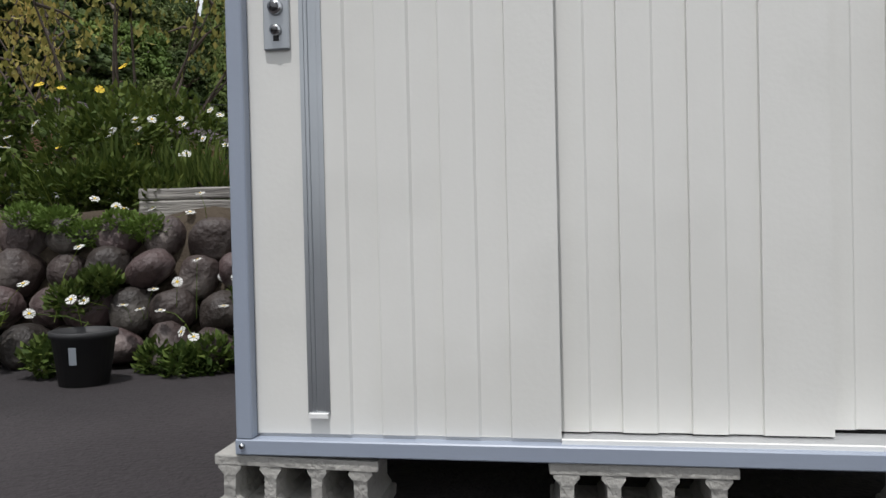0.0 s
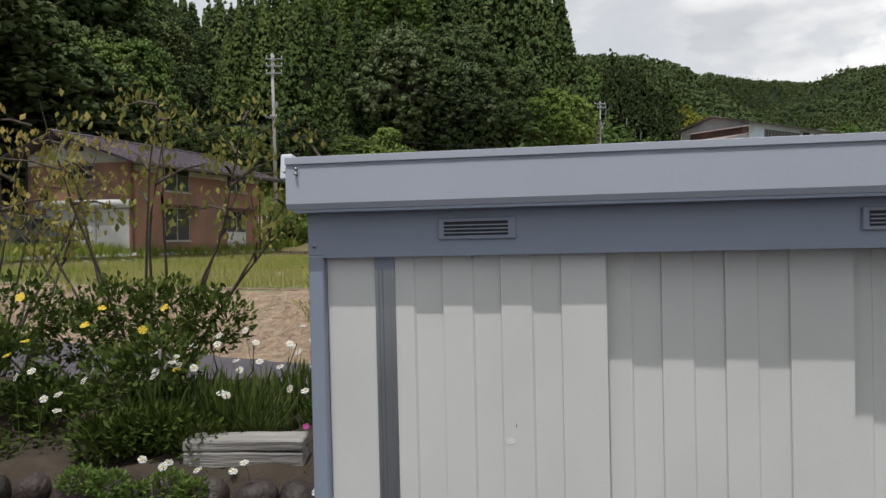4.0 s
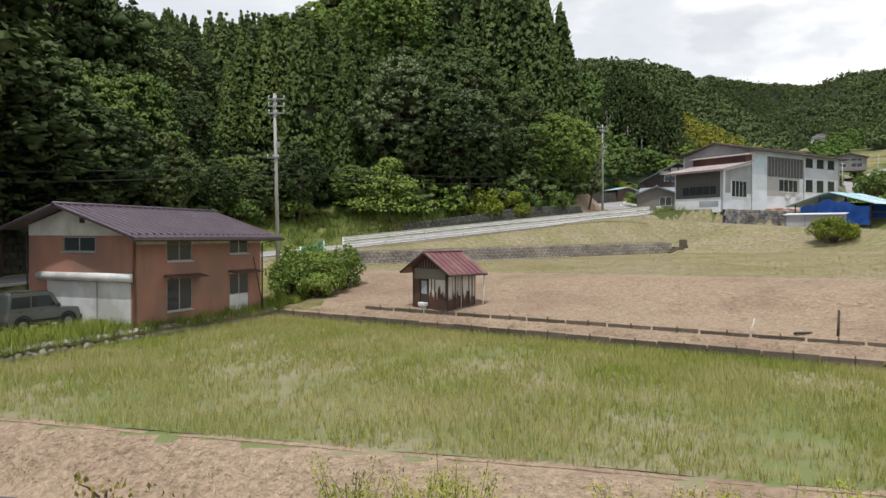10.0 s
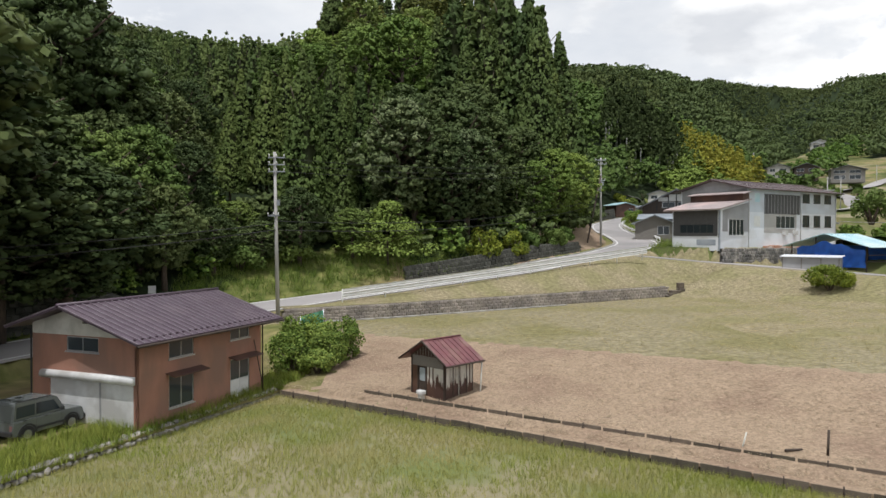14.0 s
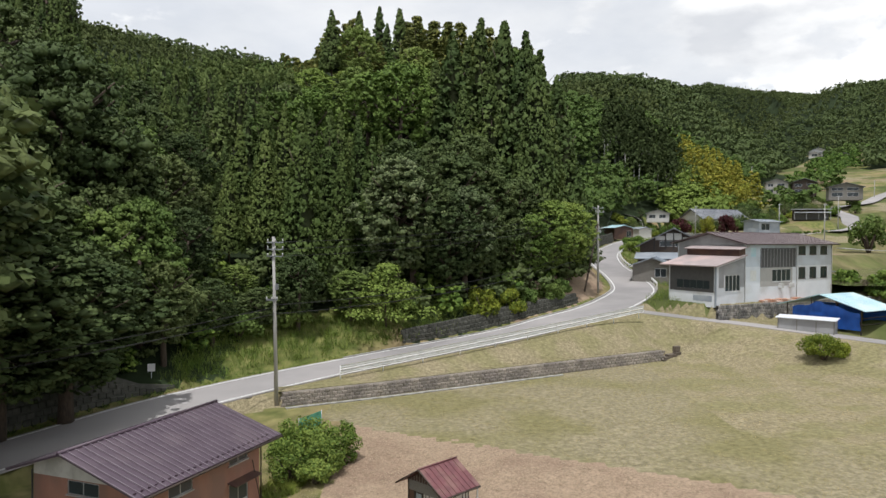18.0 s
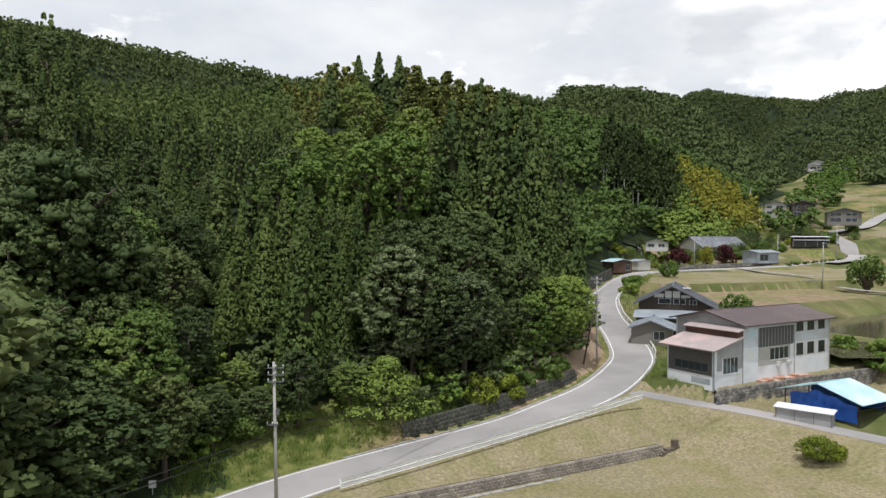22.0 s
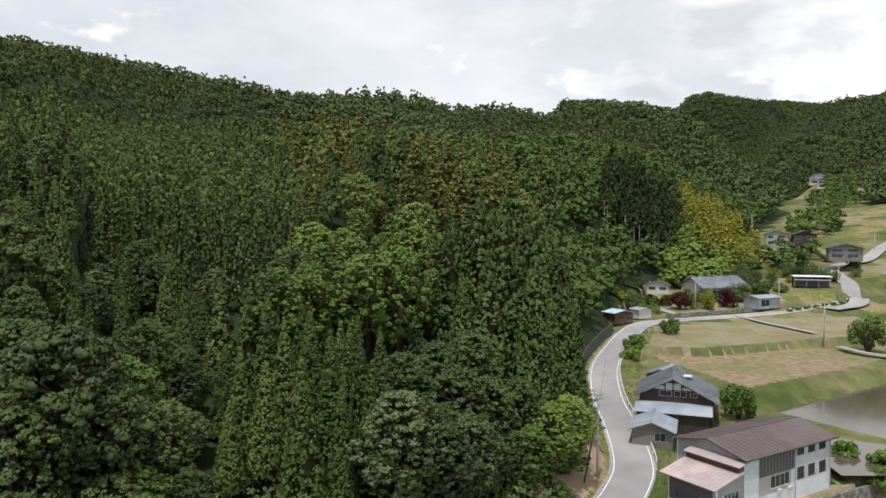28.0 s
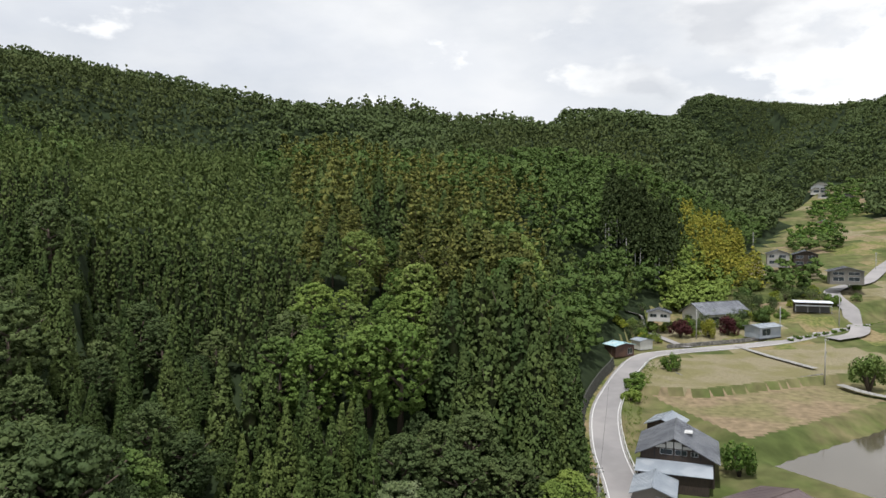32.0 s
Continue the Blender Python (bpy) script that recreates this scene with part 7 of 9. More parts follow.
gable_house("two_storey_house", "dark two-storey house with a grey roof", "house", (160.5, 326), (0.93, -0.36), 10, 8, 36.3, 42.1, 43.9, M_DARKWOOD, M_SLATE, 5, 0.7, 0.6, wins=(("f", 1, 1, 4, 2.6), ("f", 5.5, 0.6, 9, 2.6), ("f", 1, 3.8, 4, 5.2), ("f", 6, 3.8, 9, 5.2)), group=HAM)
gable_house("two_storey_house", "dark house with a balcony and hipped grey roof", "house", (154, 283), (0.93, -0.36), 12, 8, 32.3, 37.0, 38.6, M_GREYBOARD, M_SLATE, 6, 0.9, 0.6, wins=(("f", 1, 0.8, 5, 2.4), ("f", 6.5, 0.8, 10.5, 2.4), ("f", 1, 3.2, 5, 4.4), ("f", 6.5, 3.2, 10.5, 4.4)), group=HAM)
sh_ = thing("vehicle_shelter", frame2d((128.5, 259.0, 24.0), (0.95, -0.31)), "open shelter with a white flat roof and dark bays", "shelter", HAM)
slab("roof_sheet", [(-0.4, -0.5, 3.1), (12.4, -0.5, 3.1), (12.4, 6, 3.3), (-0.4, 6, 3.3)], 0.15, M_ROOFWHITE, sh_)
box("back_wall", (0, 5.5, -0.8), (12, 5.6, 3.05), M_DARKWOOD, sh_)
box("beam", (0, 0, 1.7), (12, 0.15, 2.1), M_ROOFWHITE, sh_)
for x in (0, 4, 8, 11.85):
    box("post", (x, 0.15, -0.8), (x + 0.15, 0.3, 3.05), M_GREYWALL, sh_)
box("stored_bay", (0.3, 2.5, -0.8), (11.7, 5.4, 1.4), M_LATTICE, sh_)
for k, (x, y, s, wm, rm) in enumerate(((296, 575, 0.6, M_PLASTER, M_SLATE), (303, 588, 0.75, M_WHITEWALL, M_GREYROOF), (288, 548, 0.6, M_PLASTER, M_SLATE), (312, 600, 0.7, M_PLASTER, M_GREYROOF), (287, 520, 0.85, M_GREYBOARD, M_SLATE), (226, 432, 0.7, M_RUST, M_GREYROOF))):
    zb = land1(x, y)
    gable_house("far_house", "far village house with a grey roof", "house", (x, y), (0.9, -0.43), 13 * s, 9 * s, zb, zb + 5.5 * s, zb + 8.0 * s, wm, rm, 6.5 * s, 0.8, 0, wins=(("f", 2, 1, 6, 3), ("f", 7, 1, 11, 3)), group="far village houses")

# ---- parked car ----
def parked_car():
    c = thing("parked_car", frame2d((-17.4, 28.1, 1.36), (0.36, 0.93)), "boxy grey-green off-road car parked beside the store", "car")
    Wd = 1.48
    # body outline from the side: x forward, z up
    lower = [(-0.1, 0.32), (-0.12, 0.55), (-0.1, 0.95), (2.45, 0.95), (3.25, 0.90), (3.34, 0.62), (3.32, 0.32)]
    bm = bmesh.new()
    add_prism(bm, lower, 0, Wd)
    bmesh.ops.bevel(bm, geom=bm.edges[:], offset=0.05, segments=2, affect="EDGES")
    part("body", bm, M_CARPAINT, c, smooth=False)
    bm = bmesh.new()
    cab = [(-0.08, 0.945), (0.02, 1.62), (0.12, 1.68), (1.85, 1.66), (1.98, 1.6), (2.42, 0.945)]
    add_prism(bm, cab, 0.06, Wd - 0.06)
    bmesh.ops.bevel(bm, geom=bm.edges[:], offset=0.04, segments=2, affect="EDGES")
    part("cabin", bm, M_CARPAINT, c)
    for y0, y1 in ((0.045, 0.058), (Wd - 0.058, Wd - 0.045)):
        for poly in ([(0.08, 1.05), (0.12, 1.5), (0.92, 1.52), (0.92, 1.05)], [(1.0, 1.05), (1.0, 1.52), (1.82, 1.5), (2.12, 1.05)]):
            part("side_window", add_prism(bmesh.new(), poly, y0, y1), M_GLASS, c)
    part("windscreen", add_prism(bmesh.new(), [(2.0, 1.56), (2.02, 1.56), (2.40, 1.02), (2.38, 1.02)], 0.14, Wd - 0.14, Matrix.Translation((0.025, 0, 0.01))), M_GLASS, c)
    for x in (0.55, 2.65):
        for y in (-0.02, Wd - 0.18):
            w = part("wheel", add_tube(bmesh.new(), [(x, y, 0.33), (x, y + 0.2, 0.33)], 0.34, sides=24), M_RUBBER, c, "black tyre", smooth=False)
            part("rim", add_tube(bmesh.new(), [(x, y - 0.006, 0.33), (x, y + 0.206, 0.33)], 0.19, sides=16), M_GALV, w)
            part("wheel_arch", add_prism(bmesh.new(), [(x + 0.44 * math.cos(t), 0.33 + 0.44 * math.sin(t)) for t in np.linspace(0, math.pi, 11)] + [(x + 0.37 * math.cos(t), 0.33 + 0.37 * math.sin(t)) for t in np.linspace(math.pi, 0, 11)], y - 0.012 if y < 0 else y + 0.17, y + 0.03 if y < 0 else y + 0.212), M_BLACK, c)
    box("front_bumper", (3.24, 0.02, 0.36), (3.42, Wd - 0.02, 0.56), M_BLACK, c, bevel=0.03)
    box("rear_bumper", (-0.2, 0.02, 0.36), (-0.09, Wd - 0.02, 0.56), M_BLACK, c, bevel=0.03)
    box("side_trim", (0.98, -0.012, 0.45), (2.25, 0.004, 0.55), M_BLACK, c)
    for x in (1.3, 0.35):
        box("door_handle", (x, -0.018, 0.9), (x + 0.16, 0.004, 0.93), M_BLACK, c)
    for y in (0.15, Wd - 0.35):
        tube("headlight", [(3.25, y + 0.1, 0.72), (3.355, y + 0.1, 0.72)], 0.1, M_FROST, c, sides=14)
    for y in (0.04, Wd - 0.16):
        box("tail_light", (-0.13, y, 0.6), (-0.09, y + 0.12, 0.8), M_REDROOF, c)
    box("roof_rail", (0.1, 0.1, 1.675), (1.8, 0.13, 1.71), M_BLACK, c)
    box("door_gap", (0.945, -0.002, 0.4), (0.955, 0.003, 0.94), M_BLACK, c)
    box("door_gap", (2.16, -0.002, 0.4), (2.17, 0.003, 0.94), M_BLACK, c)
    mi = box("mirror", (2.05, -0.2, 1.0), (2.17, -0.03, 1.17), M_BLACK, c, bevel=0.03)
    return c


parked_car()

# ---- along the road ----
def spaced(line, step):
    """Points every step metres along a line, with the way it runs there."""
    out, need = [], 0.0
    for a, b in zip(line, line[1:]):
        d = b - a
        L = float(np.hypot(d[0], d[1]))
        while need <= L:
            p = a + d * (need / L)
            out.append((p, math.atan2(d[1], d[0])))
            need += step
        need -= L
    return out


def guard_rail(name, line, label, h=0.78, post_step=4.05, low=False):
    t = thing(name, pose(0, 0, 0), label, "guard rail")
    prof = [(-0.05, 0.0), (0.04, 0.05), (-0.03, 0.13), (-0.03, 0.19), (0.045, 0.27), (-0.06, 0.36)]
    v, f = [], []
    for i, p in enumerate(line):
        a, b = line[max(i - 1, 0)], line[min(i + 1, len(line) - 1)]
        n = np.array([-(b[1] - a[1]), b[0] - a[0]])
        n = n / np.linalg.norm(n)
        for o, z in prof + [(o - 0.012, z) for o, z in prof[::-1]]:
            v.append((p[0] + n[0] * o, p[1] + n[1] * o, p[2] + h - 0.31 + z))
        if i:
            k, m = 12 * i, 12 * (i - 1)
            f += [(m + j, m + (j + 1) % 12, k + (j + 1) % 12, k + j) for j in range(12)]
    f += [tuple(range(12)), tuple(range(12 * (len(line) - 1), 12 * len(line)))[::-1]]
    mesh_ob("rail", v, f, M_WHITE, t, "white steel beam rail")
    if low:
        mesh_ob("rail", [(x, y, z - 0.42) for x, y, z in v], f, M_WHITE, t, "white steel beam rail")
    for p, a in spaced(line, post_step):
        bm = add_tube(bmesh.new(), [(0, 0.06, -0.5), (0, 0.06, h + 0.02)], 0.055, sides=10)
        bmesh.ops.transform(bm, matrix=pose(p[0], p[1], p[2], 0, 0, math.degrees(a)), verts=bm.verts)
        part("post", bm, M_WHITE, t, smooth=True)
    return t


near_rail = np.array([(-8.9 + 31.6 * k / 12, 60.2 + 19.6 * k / 12 + 0.9 * math.sin(math.pi * k / 12) * -0.4, 4.32 + 3.5 * k / 12) for k in range(13)])
guard_rail("guard_rail", near_rail, "white steel guard rail along the road's edge", 0.95, low=True)
up_rail = stretch(offset_line(ROAD_LINE, -3.4), 103, 204)
guard_rail("guard_rail", up_rail, "white steel guard rail on the bend above the dark house", 0.7)
kerb_line = stretch(offset_line(ROAD_LINE, -3.2), 100, 206)
kl = ribbon("kerb", kerb_line, 0.12, -0.12, 0.12, M_CONC, "pale concrete kerb along the road", "kerb")
kerb2 = ribbon("kerb", stretch(offset_line(ROAD_LINE, 3.25), 68, 204), 0.13, -0.13, 0.10, M_CONC, "pale concrete gutter edge under the wood", "kerb")


def block_wall(name, line, height, tilt, step, courses, label, material, kind="structure", seed=1, diagonal=False, lift=0.0, thick=0.25):
    """A retaining wall of separate stones in uneven courses, leaning back by tilt; height may be a function of how far along, 0 to 1."""
    rg = np.random.default_rng(seed)
    line = np.asarray(line)
    pts = spaced(line, step)
    n = len(pts)
    v, f = [], []
    for i, (p, a) in enumerate(pts):
        H = height(i / max(1, n - 1)) if callable(height) else height
        if H < 0.1:
            continue
        cs = max(1, int(round(courses * H / (height(0.3) if callable(height) else height))))
        for c in range(cs):
            w, hh = step * rg.uniform(0.44, 0.52), H / cs * rg.uniform(0.42, 0.5)
            z = H * (c + 0.5) / cs
            x = (0.5 if c % 2 else 0.0) * step + rg.uniform(-0.03, 0.03) * step
            o = -tilt * z - rg.uniform(0, 0.07) - 0.02
            ca, sa = math.cos(a), math.sin(a)
            k = len(v)
            for dx, dz, dy in ((-w, -hh, 0), (w, -hh, 0), (w, hh, 0), (-w, hh, 0), (-w * 0.82, -hh * 0.78, -0.07), (w * 0.82, -hh * 0.78, -0.07), (w * 0.82, hh * 0.78, -0.07), (-w * 0.82, hh * 0.78, -0.07)):
                if diagonal:
                    dx, dz = (dx * 0.75 + dz * 0.75), (dz * 0.75 - dx * 0.55) if False else dz
                jx, jz = x + dx * rg.uniform(0.9, 1.05), z + dz * rg.uniform(0.9, 1.05)
                yy = dy - o * -1
                v.append((p[0] + ca * jx - sa * (-o + dy + 0.0), p[1] + sa * jx + ca * (-o + dy + 0.0), p[2] + lift + jz))
            f += [(k + 4, k + 5, k + 6, k + 7), (k, k + 1, k + 5, k + 4), (k + 1, k + 2, k + 6, k + 5), (k + 2, k + 3, k + 7, k + 6), (k + 3, k, k + 4, k + 7)]
    # the earth behind the joints
    k0 = len(v)
    for i, p in enumerate(line):
        a, b = line[max(i - 1, 0)], line[min(i + 1, len(line) - 1)]
        nn = np.array([-(b[1] - a[1]), b[0] - a[0]])
        nn = nn / np.linalg.norm(nn)
        H = height(i / max(1, len(line) - 1)) if callable(height) else height
        for s, z in ((0.05, -0.4), (0.05 + tilt * H, H), (0.05 + tilt * H + thick, H), (0.6, -0.4)):
            v.append((p[0] + nn[0] * s, p[1] + nn[1] * s, p[2] + lift + z))
        if i:
            k = k0 + 4 * i
            f += [(k - 4, k, k + 1, k - 3), (k - 3, k + 1, k + 2, k - 2), (k - 2, k + 2, k + 3, k - 1)]
    o = mesh_ob(name, v, f, material, label="")
    return tagged(o, label, "stone wall", kind=kind)


W_A, W_B = np.array((-12.6, 54.8)), np.array((25.2, 73.7))
wl_pts = [(*(W_A + (W_B - W_A) * t), land1(*(W_A + (W_B - W_A) * t - np.array((-0.3, 0.6))))) for t in np.linspace(0, 0.935, 25)]
block_wall("retaining_wall", wl_pts, lambda t: 1.05, 0.18, 0.42, 4, "brownish stone block retaining wall below the road", M_WALLSTONE, seed=2)
cap = [(p[0] - 0.17, p[1] + 0.33, p[2] + 1.05) for p in wl_pts]
ribbon("wall_coping", np.array(cap), 0.12, -0.12, 0.03, M_WALLSTONE, "weathered brownish coping of the retaining wall", "coping")
cover = [(p[0] - 0.45, p[1] + 0.89, p[2]) for p in cap]
ribbon("wall_verge", np.array(cover), 0.95, -0.75, 0.06, M_SLOPE, "dry grass verge on top of the retaining wall", "verge")
ledge = [(p[0] + 0.25, p[1] - 0.5, p[2] + 0.02) for p in wl_pts]
ribbon("gutter", np.array(ledge[:17]), 0.22, -0.22, 0.05, M_CONC, "pale concrete gutter at the foot of the retaining wall", "gutter")
FOOT_NEAR = [(x, y, land1(x + 0.9, y - 1.3)) for x, y, _ in stretch(FOOT, 72, 92)]
block_wall("roadside_wall", FOOT_NEAR, lambda t: 1.9 - 0.9 * abs(t - 0.4), 0.35, 0.5, 4, "dark stone wall at the foot of the wood", M_SHADESTONE, seed=3)
# tree shade over this wall is part of its stone colour
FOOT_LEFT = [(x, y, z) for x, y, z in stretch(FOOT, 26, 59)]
block_wall("roadside_wall", FOOT_LEFT, lambda t: 3.6 - 3.3 * float(smooth01(np.array((t - 0.72) / 0.28))), 0.25, 0.6, 7, "tall shaded stone wall beside the road", M_SHADESTONE, seed=4)
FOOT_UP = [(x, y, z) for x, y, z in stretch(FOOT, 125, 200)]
block_wall("roadside_wall", FOOT_UP, 2.6, 0.2, 0.7, 4, "shaded stone wall where the road climbs", M_SHADESTONE, seed=5)
# stone footing of the white building
ub = np.array((0.85, 0.527))
fb = [(*(np.array((31.9, 82.5)) + ub * s + np.array((0.527, -0.85)) * (1.0 + 0.05 * s)), 8.0 - 0.055 * max(0, s) - (0.5 if s > 2 else 0.0)) for s in np.linspace(-0.5, 33, 30)]
block_wall("building_wall", [(x, y, 6.95 - 0.9 * k / 29) for k, (x, y, _) in enumerate(fb)], lambda t: 1.62 + 0.9 * t, 0.12, 0.42, 5, "loose dark stone footing wall below the white building", M_STONE, seed=6)


fw = [(60.5, 187, 14.0), (63, 180.5, 13.4), (66.0, 174.6, 13.2), (74, 177.2, 13.3), (83, 180.5, 13.4), (92, 184, 13.6), (100.5, 187.4, 13.9)]
block_wall("field_wall", curve_points([(x + 0.3, y - 0.5, z - 0.2) for x, y, z in fw], 4), lambda t: 2.1 - 0.25 * t, 0.2, 0.6, 5, "old dry-stone wall between two dry fields", M_STONE, seed=8)
ribbon("field_verge", curve_points([(x - 0.5, y + 1.1, 15.3) for x, y, z in fw], 4), 1.6, -1.2, 0.03, M_DRYFIELD, "grass verge above the field wall", "verge")
ribbon("farm_track", curve_points([(101.5, 181, 13.8), (105, 172, 13.4), (116, 160, 13.2)], 5), 1.2, -1.2, 0.25, M_CONC, "pale concrete farm track by the fields", "track")
ribbon("farm_track", curve_points([(92, 222, 16.8), (96, 208, 16.2), (101, 192, 15.8)], 5), 1.0, -1.0, 0.25, M_CONC, "pale concrete farm track by the fields", "track")
block_wall("garden_wall", curve_points([(70, 222, 16.3), (88, 226.5, 16.9), (104, 231.5, 17.4), (112, 235, 17.6)], 4), 1.1, 0.1, 0.7, 3, "low stone wall along the hamlet road", M_STONE, seed=9)

# ---- poles and wires ----
def utility_pole(x, y, z0, z1, label, arms, lean=0.0, facing=0.0, lamp=False):
    p = thing("utility_pole", pose(x, y, z0, 0, 0, facing), label, "utility pole", "utility poles")
    H = z1 - z0
    tube("pole", [(0, 0, -0.5), (lean * 0.5, 0, H * 0.5), (lean, 0, H)], 0.17, M_POLE, p, r1=0.105, sides=12)
    for dz, w, off in arms:
        a = box("crossarm", (lean - w * 0.35 + off, -0.2, H - dz - 0.045), (lean + w * 0.65 + off, -0.12, H - dz + 0.045), M_GALV, p)
        for k in range(3):
            xx = lean - w * 0.3 + off + w * 0.45 * k
            tube("insulator", [(xx, -0.16, H - dz + 0.046), (xx, -0.16, H - dz + 0.26)], 0.05, M_SHUTTER, a, r1=0.035, sides=8)
    for k in range(12):
        zz = 2.2 + k * 0.55
        if zz < H - 2:
            tube("step_bolt", [(0.0, -0.12 if k % 2 else 0.12, zz), (0.0, -0.27 if k % 2 else 0.27, zz)], 0.011, M_GALV, p, sides=5)
    bx_ = box("junction_box", (lean * 0.7 + 0.12, -0.14, H * 0.68), (lean * 0.7 + 0.36, 0.1, H * 0.68 + 0.45), M_GALV, p)
    box("bracket", (lean * 0.7 - 0.5, -0.2, H * 0.62), (lean * 0.7 + 0.35, -0.12, H * 0.62 + 0.07), M_GALV, p)
    return p


utility_pole(-13.25, 55.2, 3.3, 16.4, "tall grey concrete utility pole with crossarms beside the road", ((0.45, 1.3, 0), (1.0, 1.3, 0), (1.55, 1.3, 0), (5.0, 0.9, -0.2)), -0.28)
utility_pole(21.6, 98.6, 8.9, 20.9, "grey concrete utility pole at the road bend under the wood", ((0.35, 1.5, -0.3), (0.9, 1.2, 0), (3.2, 0.9, 0)), -0.1)
st = thing("stay_pole", pose(19.6, 97.0, 8.9), "leaning stay pole beside the utility pole", "pole")
tube("pole", [(-0.6, -1.5, -0.3), (1.9, 1.45, 9.5)], 0.13, M_TWIG, st, r1=0.1, sides=8)
utility_pole(98.8, 183.2, 13.6, 25.5, "grey utility pole at the field's stone wall", ((0.4, 1.2, 0),))
utility_pole(112, 236, 17.2, 28, "thin utility pole by the hamlet road", ((0.4, 1.2, 0),))
utility_pole(84, 236, 17.5, 27, "thin utility pole by the hamlet garden", ((0.4, 1.2, 0),))
utility_pole(139, 249, 19.5, 31.5, "thin utility pole by the hamlet road", ((0.4, 1.2, 0),))
utility_pole(196, 322, 31, 43, "thin utility pole by the upper road", ((0.4, 1.2, 0),))
utility_pole(153, 352, 40, 52, "thin utility pole near the far houses", ((0.4, 1.2, 0),))


def wire(a, b, sag, r=0.016):
    w = thing("overhead_wire", pose(0, 0, 0), "thin black overhead wire between poles", "wire", "overhead wires")
    a, b = Vector(a), Vector(b)
    tube("cable", [a.lerp(b, t) - Vector((0, 0, sag * 4 * t * (1 - t))) for t in np.linspace(0, 1, 22)], r, M_WIRE, w, sides=5)


for dx, z in ((-0.5, 15.95), (0.2, 15.4), (0.6, 14.85)):
    wire((-13.5 + dx, 55.0, z), (21.4 + dx, 98.4, z + 4.4), 0.9)
for z, zz, r in ((11.0, 15.2, 0.026), (10.3, 14.4, 0.03)):
    wire((-13.5, 55.0, z), (21.5, 98.4, zz), 1.3, r)
wire((-13.5, 55.0, 10.8), (-46.0, 20.0, 8.6), 0.9, 0.026)
wire((-13.5, 55.0, 10.3), (-46.0, 21.0, 8.0), 1.0, 0.03)
wire((21.4, 98.4, 17.4), (46.5, 196.0, 24.0), 2.0, 0.025)

sg = thing("road_sign", pose(-24.7, 58.9, 3.5, 0, 0, 15), "small white square sign on a post by the road", "road sign")
tube("post", [(0, 0, -0.4), (0, 0, 2.0)], 0.035, M_GALV, sg, sides=8)
box("sign_plate", (-0.3, -0.05, 1.45), (0.3, -0.036, 2.1), M_SHUTTER, sg, "blank white sign plate", bevel=0.02)

# ---- the paddy ----
def lerp2(a, b, t):
    return (a[0] + (b[0] - a[0]) * t, a[1] + (b[1] - a[1]) * t)


FAR_L, FAR_R, NEAR_L, NEAR_R = (-9.2, 38.7), (22.0, 18.3), (-17.5, 18.95), (26.0, 7.7)
n1, n2 = 60, 30
v, f = [], []
for j in range(n2 + 1):
    for i in range(n1 + 1):
        p = lerp2(lerp2(NEAR_L, NEAR_R, i / n1), lerp2(FAR_L, FAR_R, i / n1), j / n2)
        v.append((p[0], p[1], 0.97 + 0.012 * math.sin(p[0] * 2.1 + p[1]) + 0.01 * math.sin(p[1] * 3.3)))
for j in range(n2):
    for i in range(n1):
        k = j * (n1 + 1) + i
        f.append((k, k + 1, k + n1 + 2, k + n1 + 1))
tagged(mesh_ob("paddy_floor", v, f, M_PADDY), "muddy pale floor of the drained rice paddy", "paddy", kind="structure")

rr = np.random.default_rng(12)


def blades(points, height, width, lean, rg, per, spread=0.06):
    """Upright grass blades, per tuft, each a thin triangle."""
    n = len(points)
    c = np.repeat(points, per, 0) + np.concatenate([rg.normal(0, spread, (n * per, 2)), np.zeros((n * per, 1))], 1)
    a = rg.uniform(0, math.tau, n * per)
    h = height * rg.uniform(0.55, 1.25, n * per)
    w = width * rg.uniform(0.7, 1.3, n * per)
    t = c + np.stack([lean * h * np.cos(a), lean * h * np.sin(a), h], 1)
    s = np.stack([-np.sin(a) * w, np.cos(a) * w, np.zeros(n * per)], 1)
    v = np.stack([c - s, c + s, t], 1).reshape(-1, 3)
    return v, np.arange(n * per * 3).reshape(-1, 3)


rows_pts = []
for j in range(104):
    for i in range(205):
        s, t = (i + rr.uniform(-0.5, 0.5)) / 205, (j + rr.uniform(-0.35, 0.35)) / 104
        p = lerp2(lerp2(NEAR_L, NEAR_R, s), lerp2(FAR_L, FAR_R, s), t)
        patch = math.sin(p[0] * 0.55 + 1.1) * math.sin(p[1] * 0.42 + p[0] * 0.2) + 0.45 * math.sin(p[0] * 1.7 - p[1] * 0.9)
        edge_gain = 0.4 if t > 0.86 or s < 0.1 else 0.0
        if rr.uniform() < 0.76 + 0.34 * patch + edge_gain:
            rows_pts.append((p[0], p[1], 0.97))
vv, ff = blades(np.array(rows_pts), 0.27, 0.0062, 0.4, rr, 13)
tagged(new("rice_plants", numpy_mesh("rice_plants", vv, ff, M_RICE)), "sparse young green rice in rows", "rice", kind="stuff")

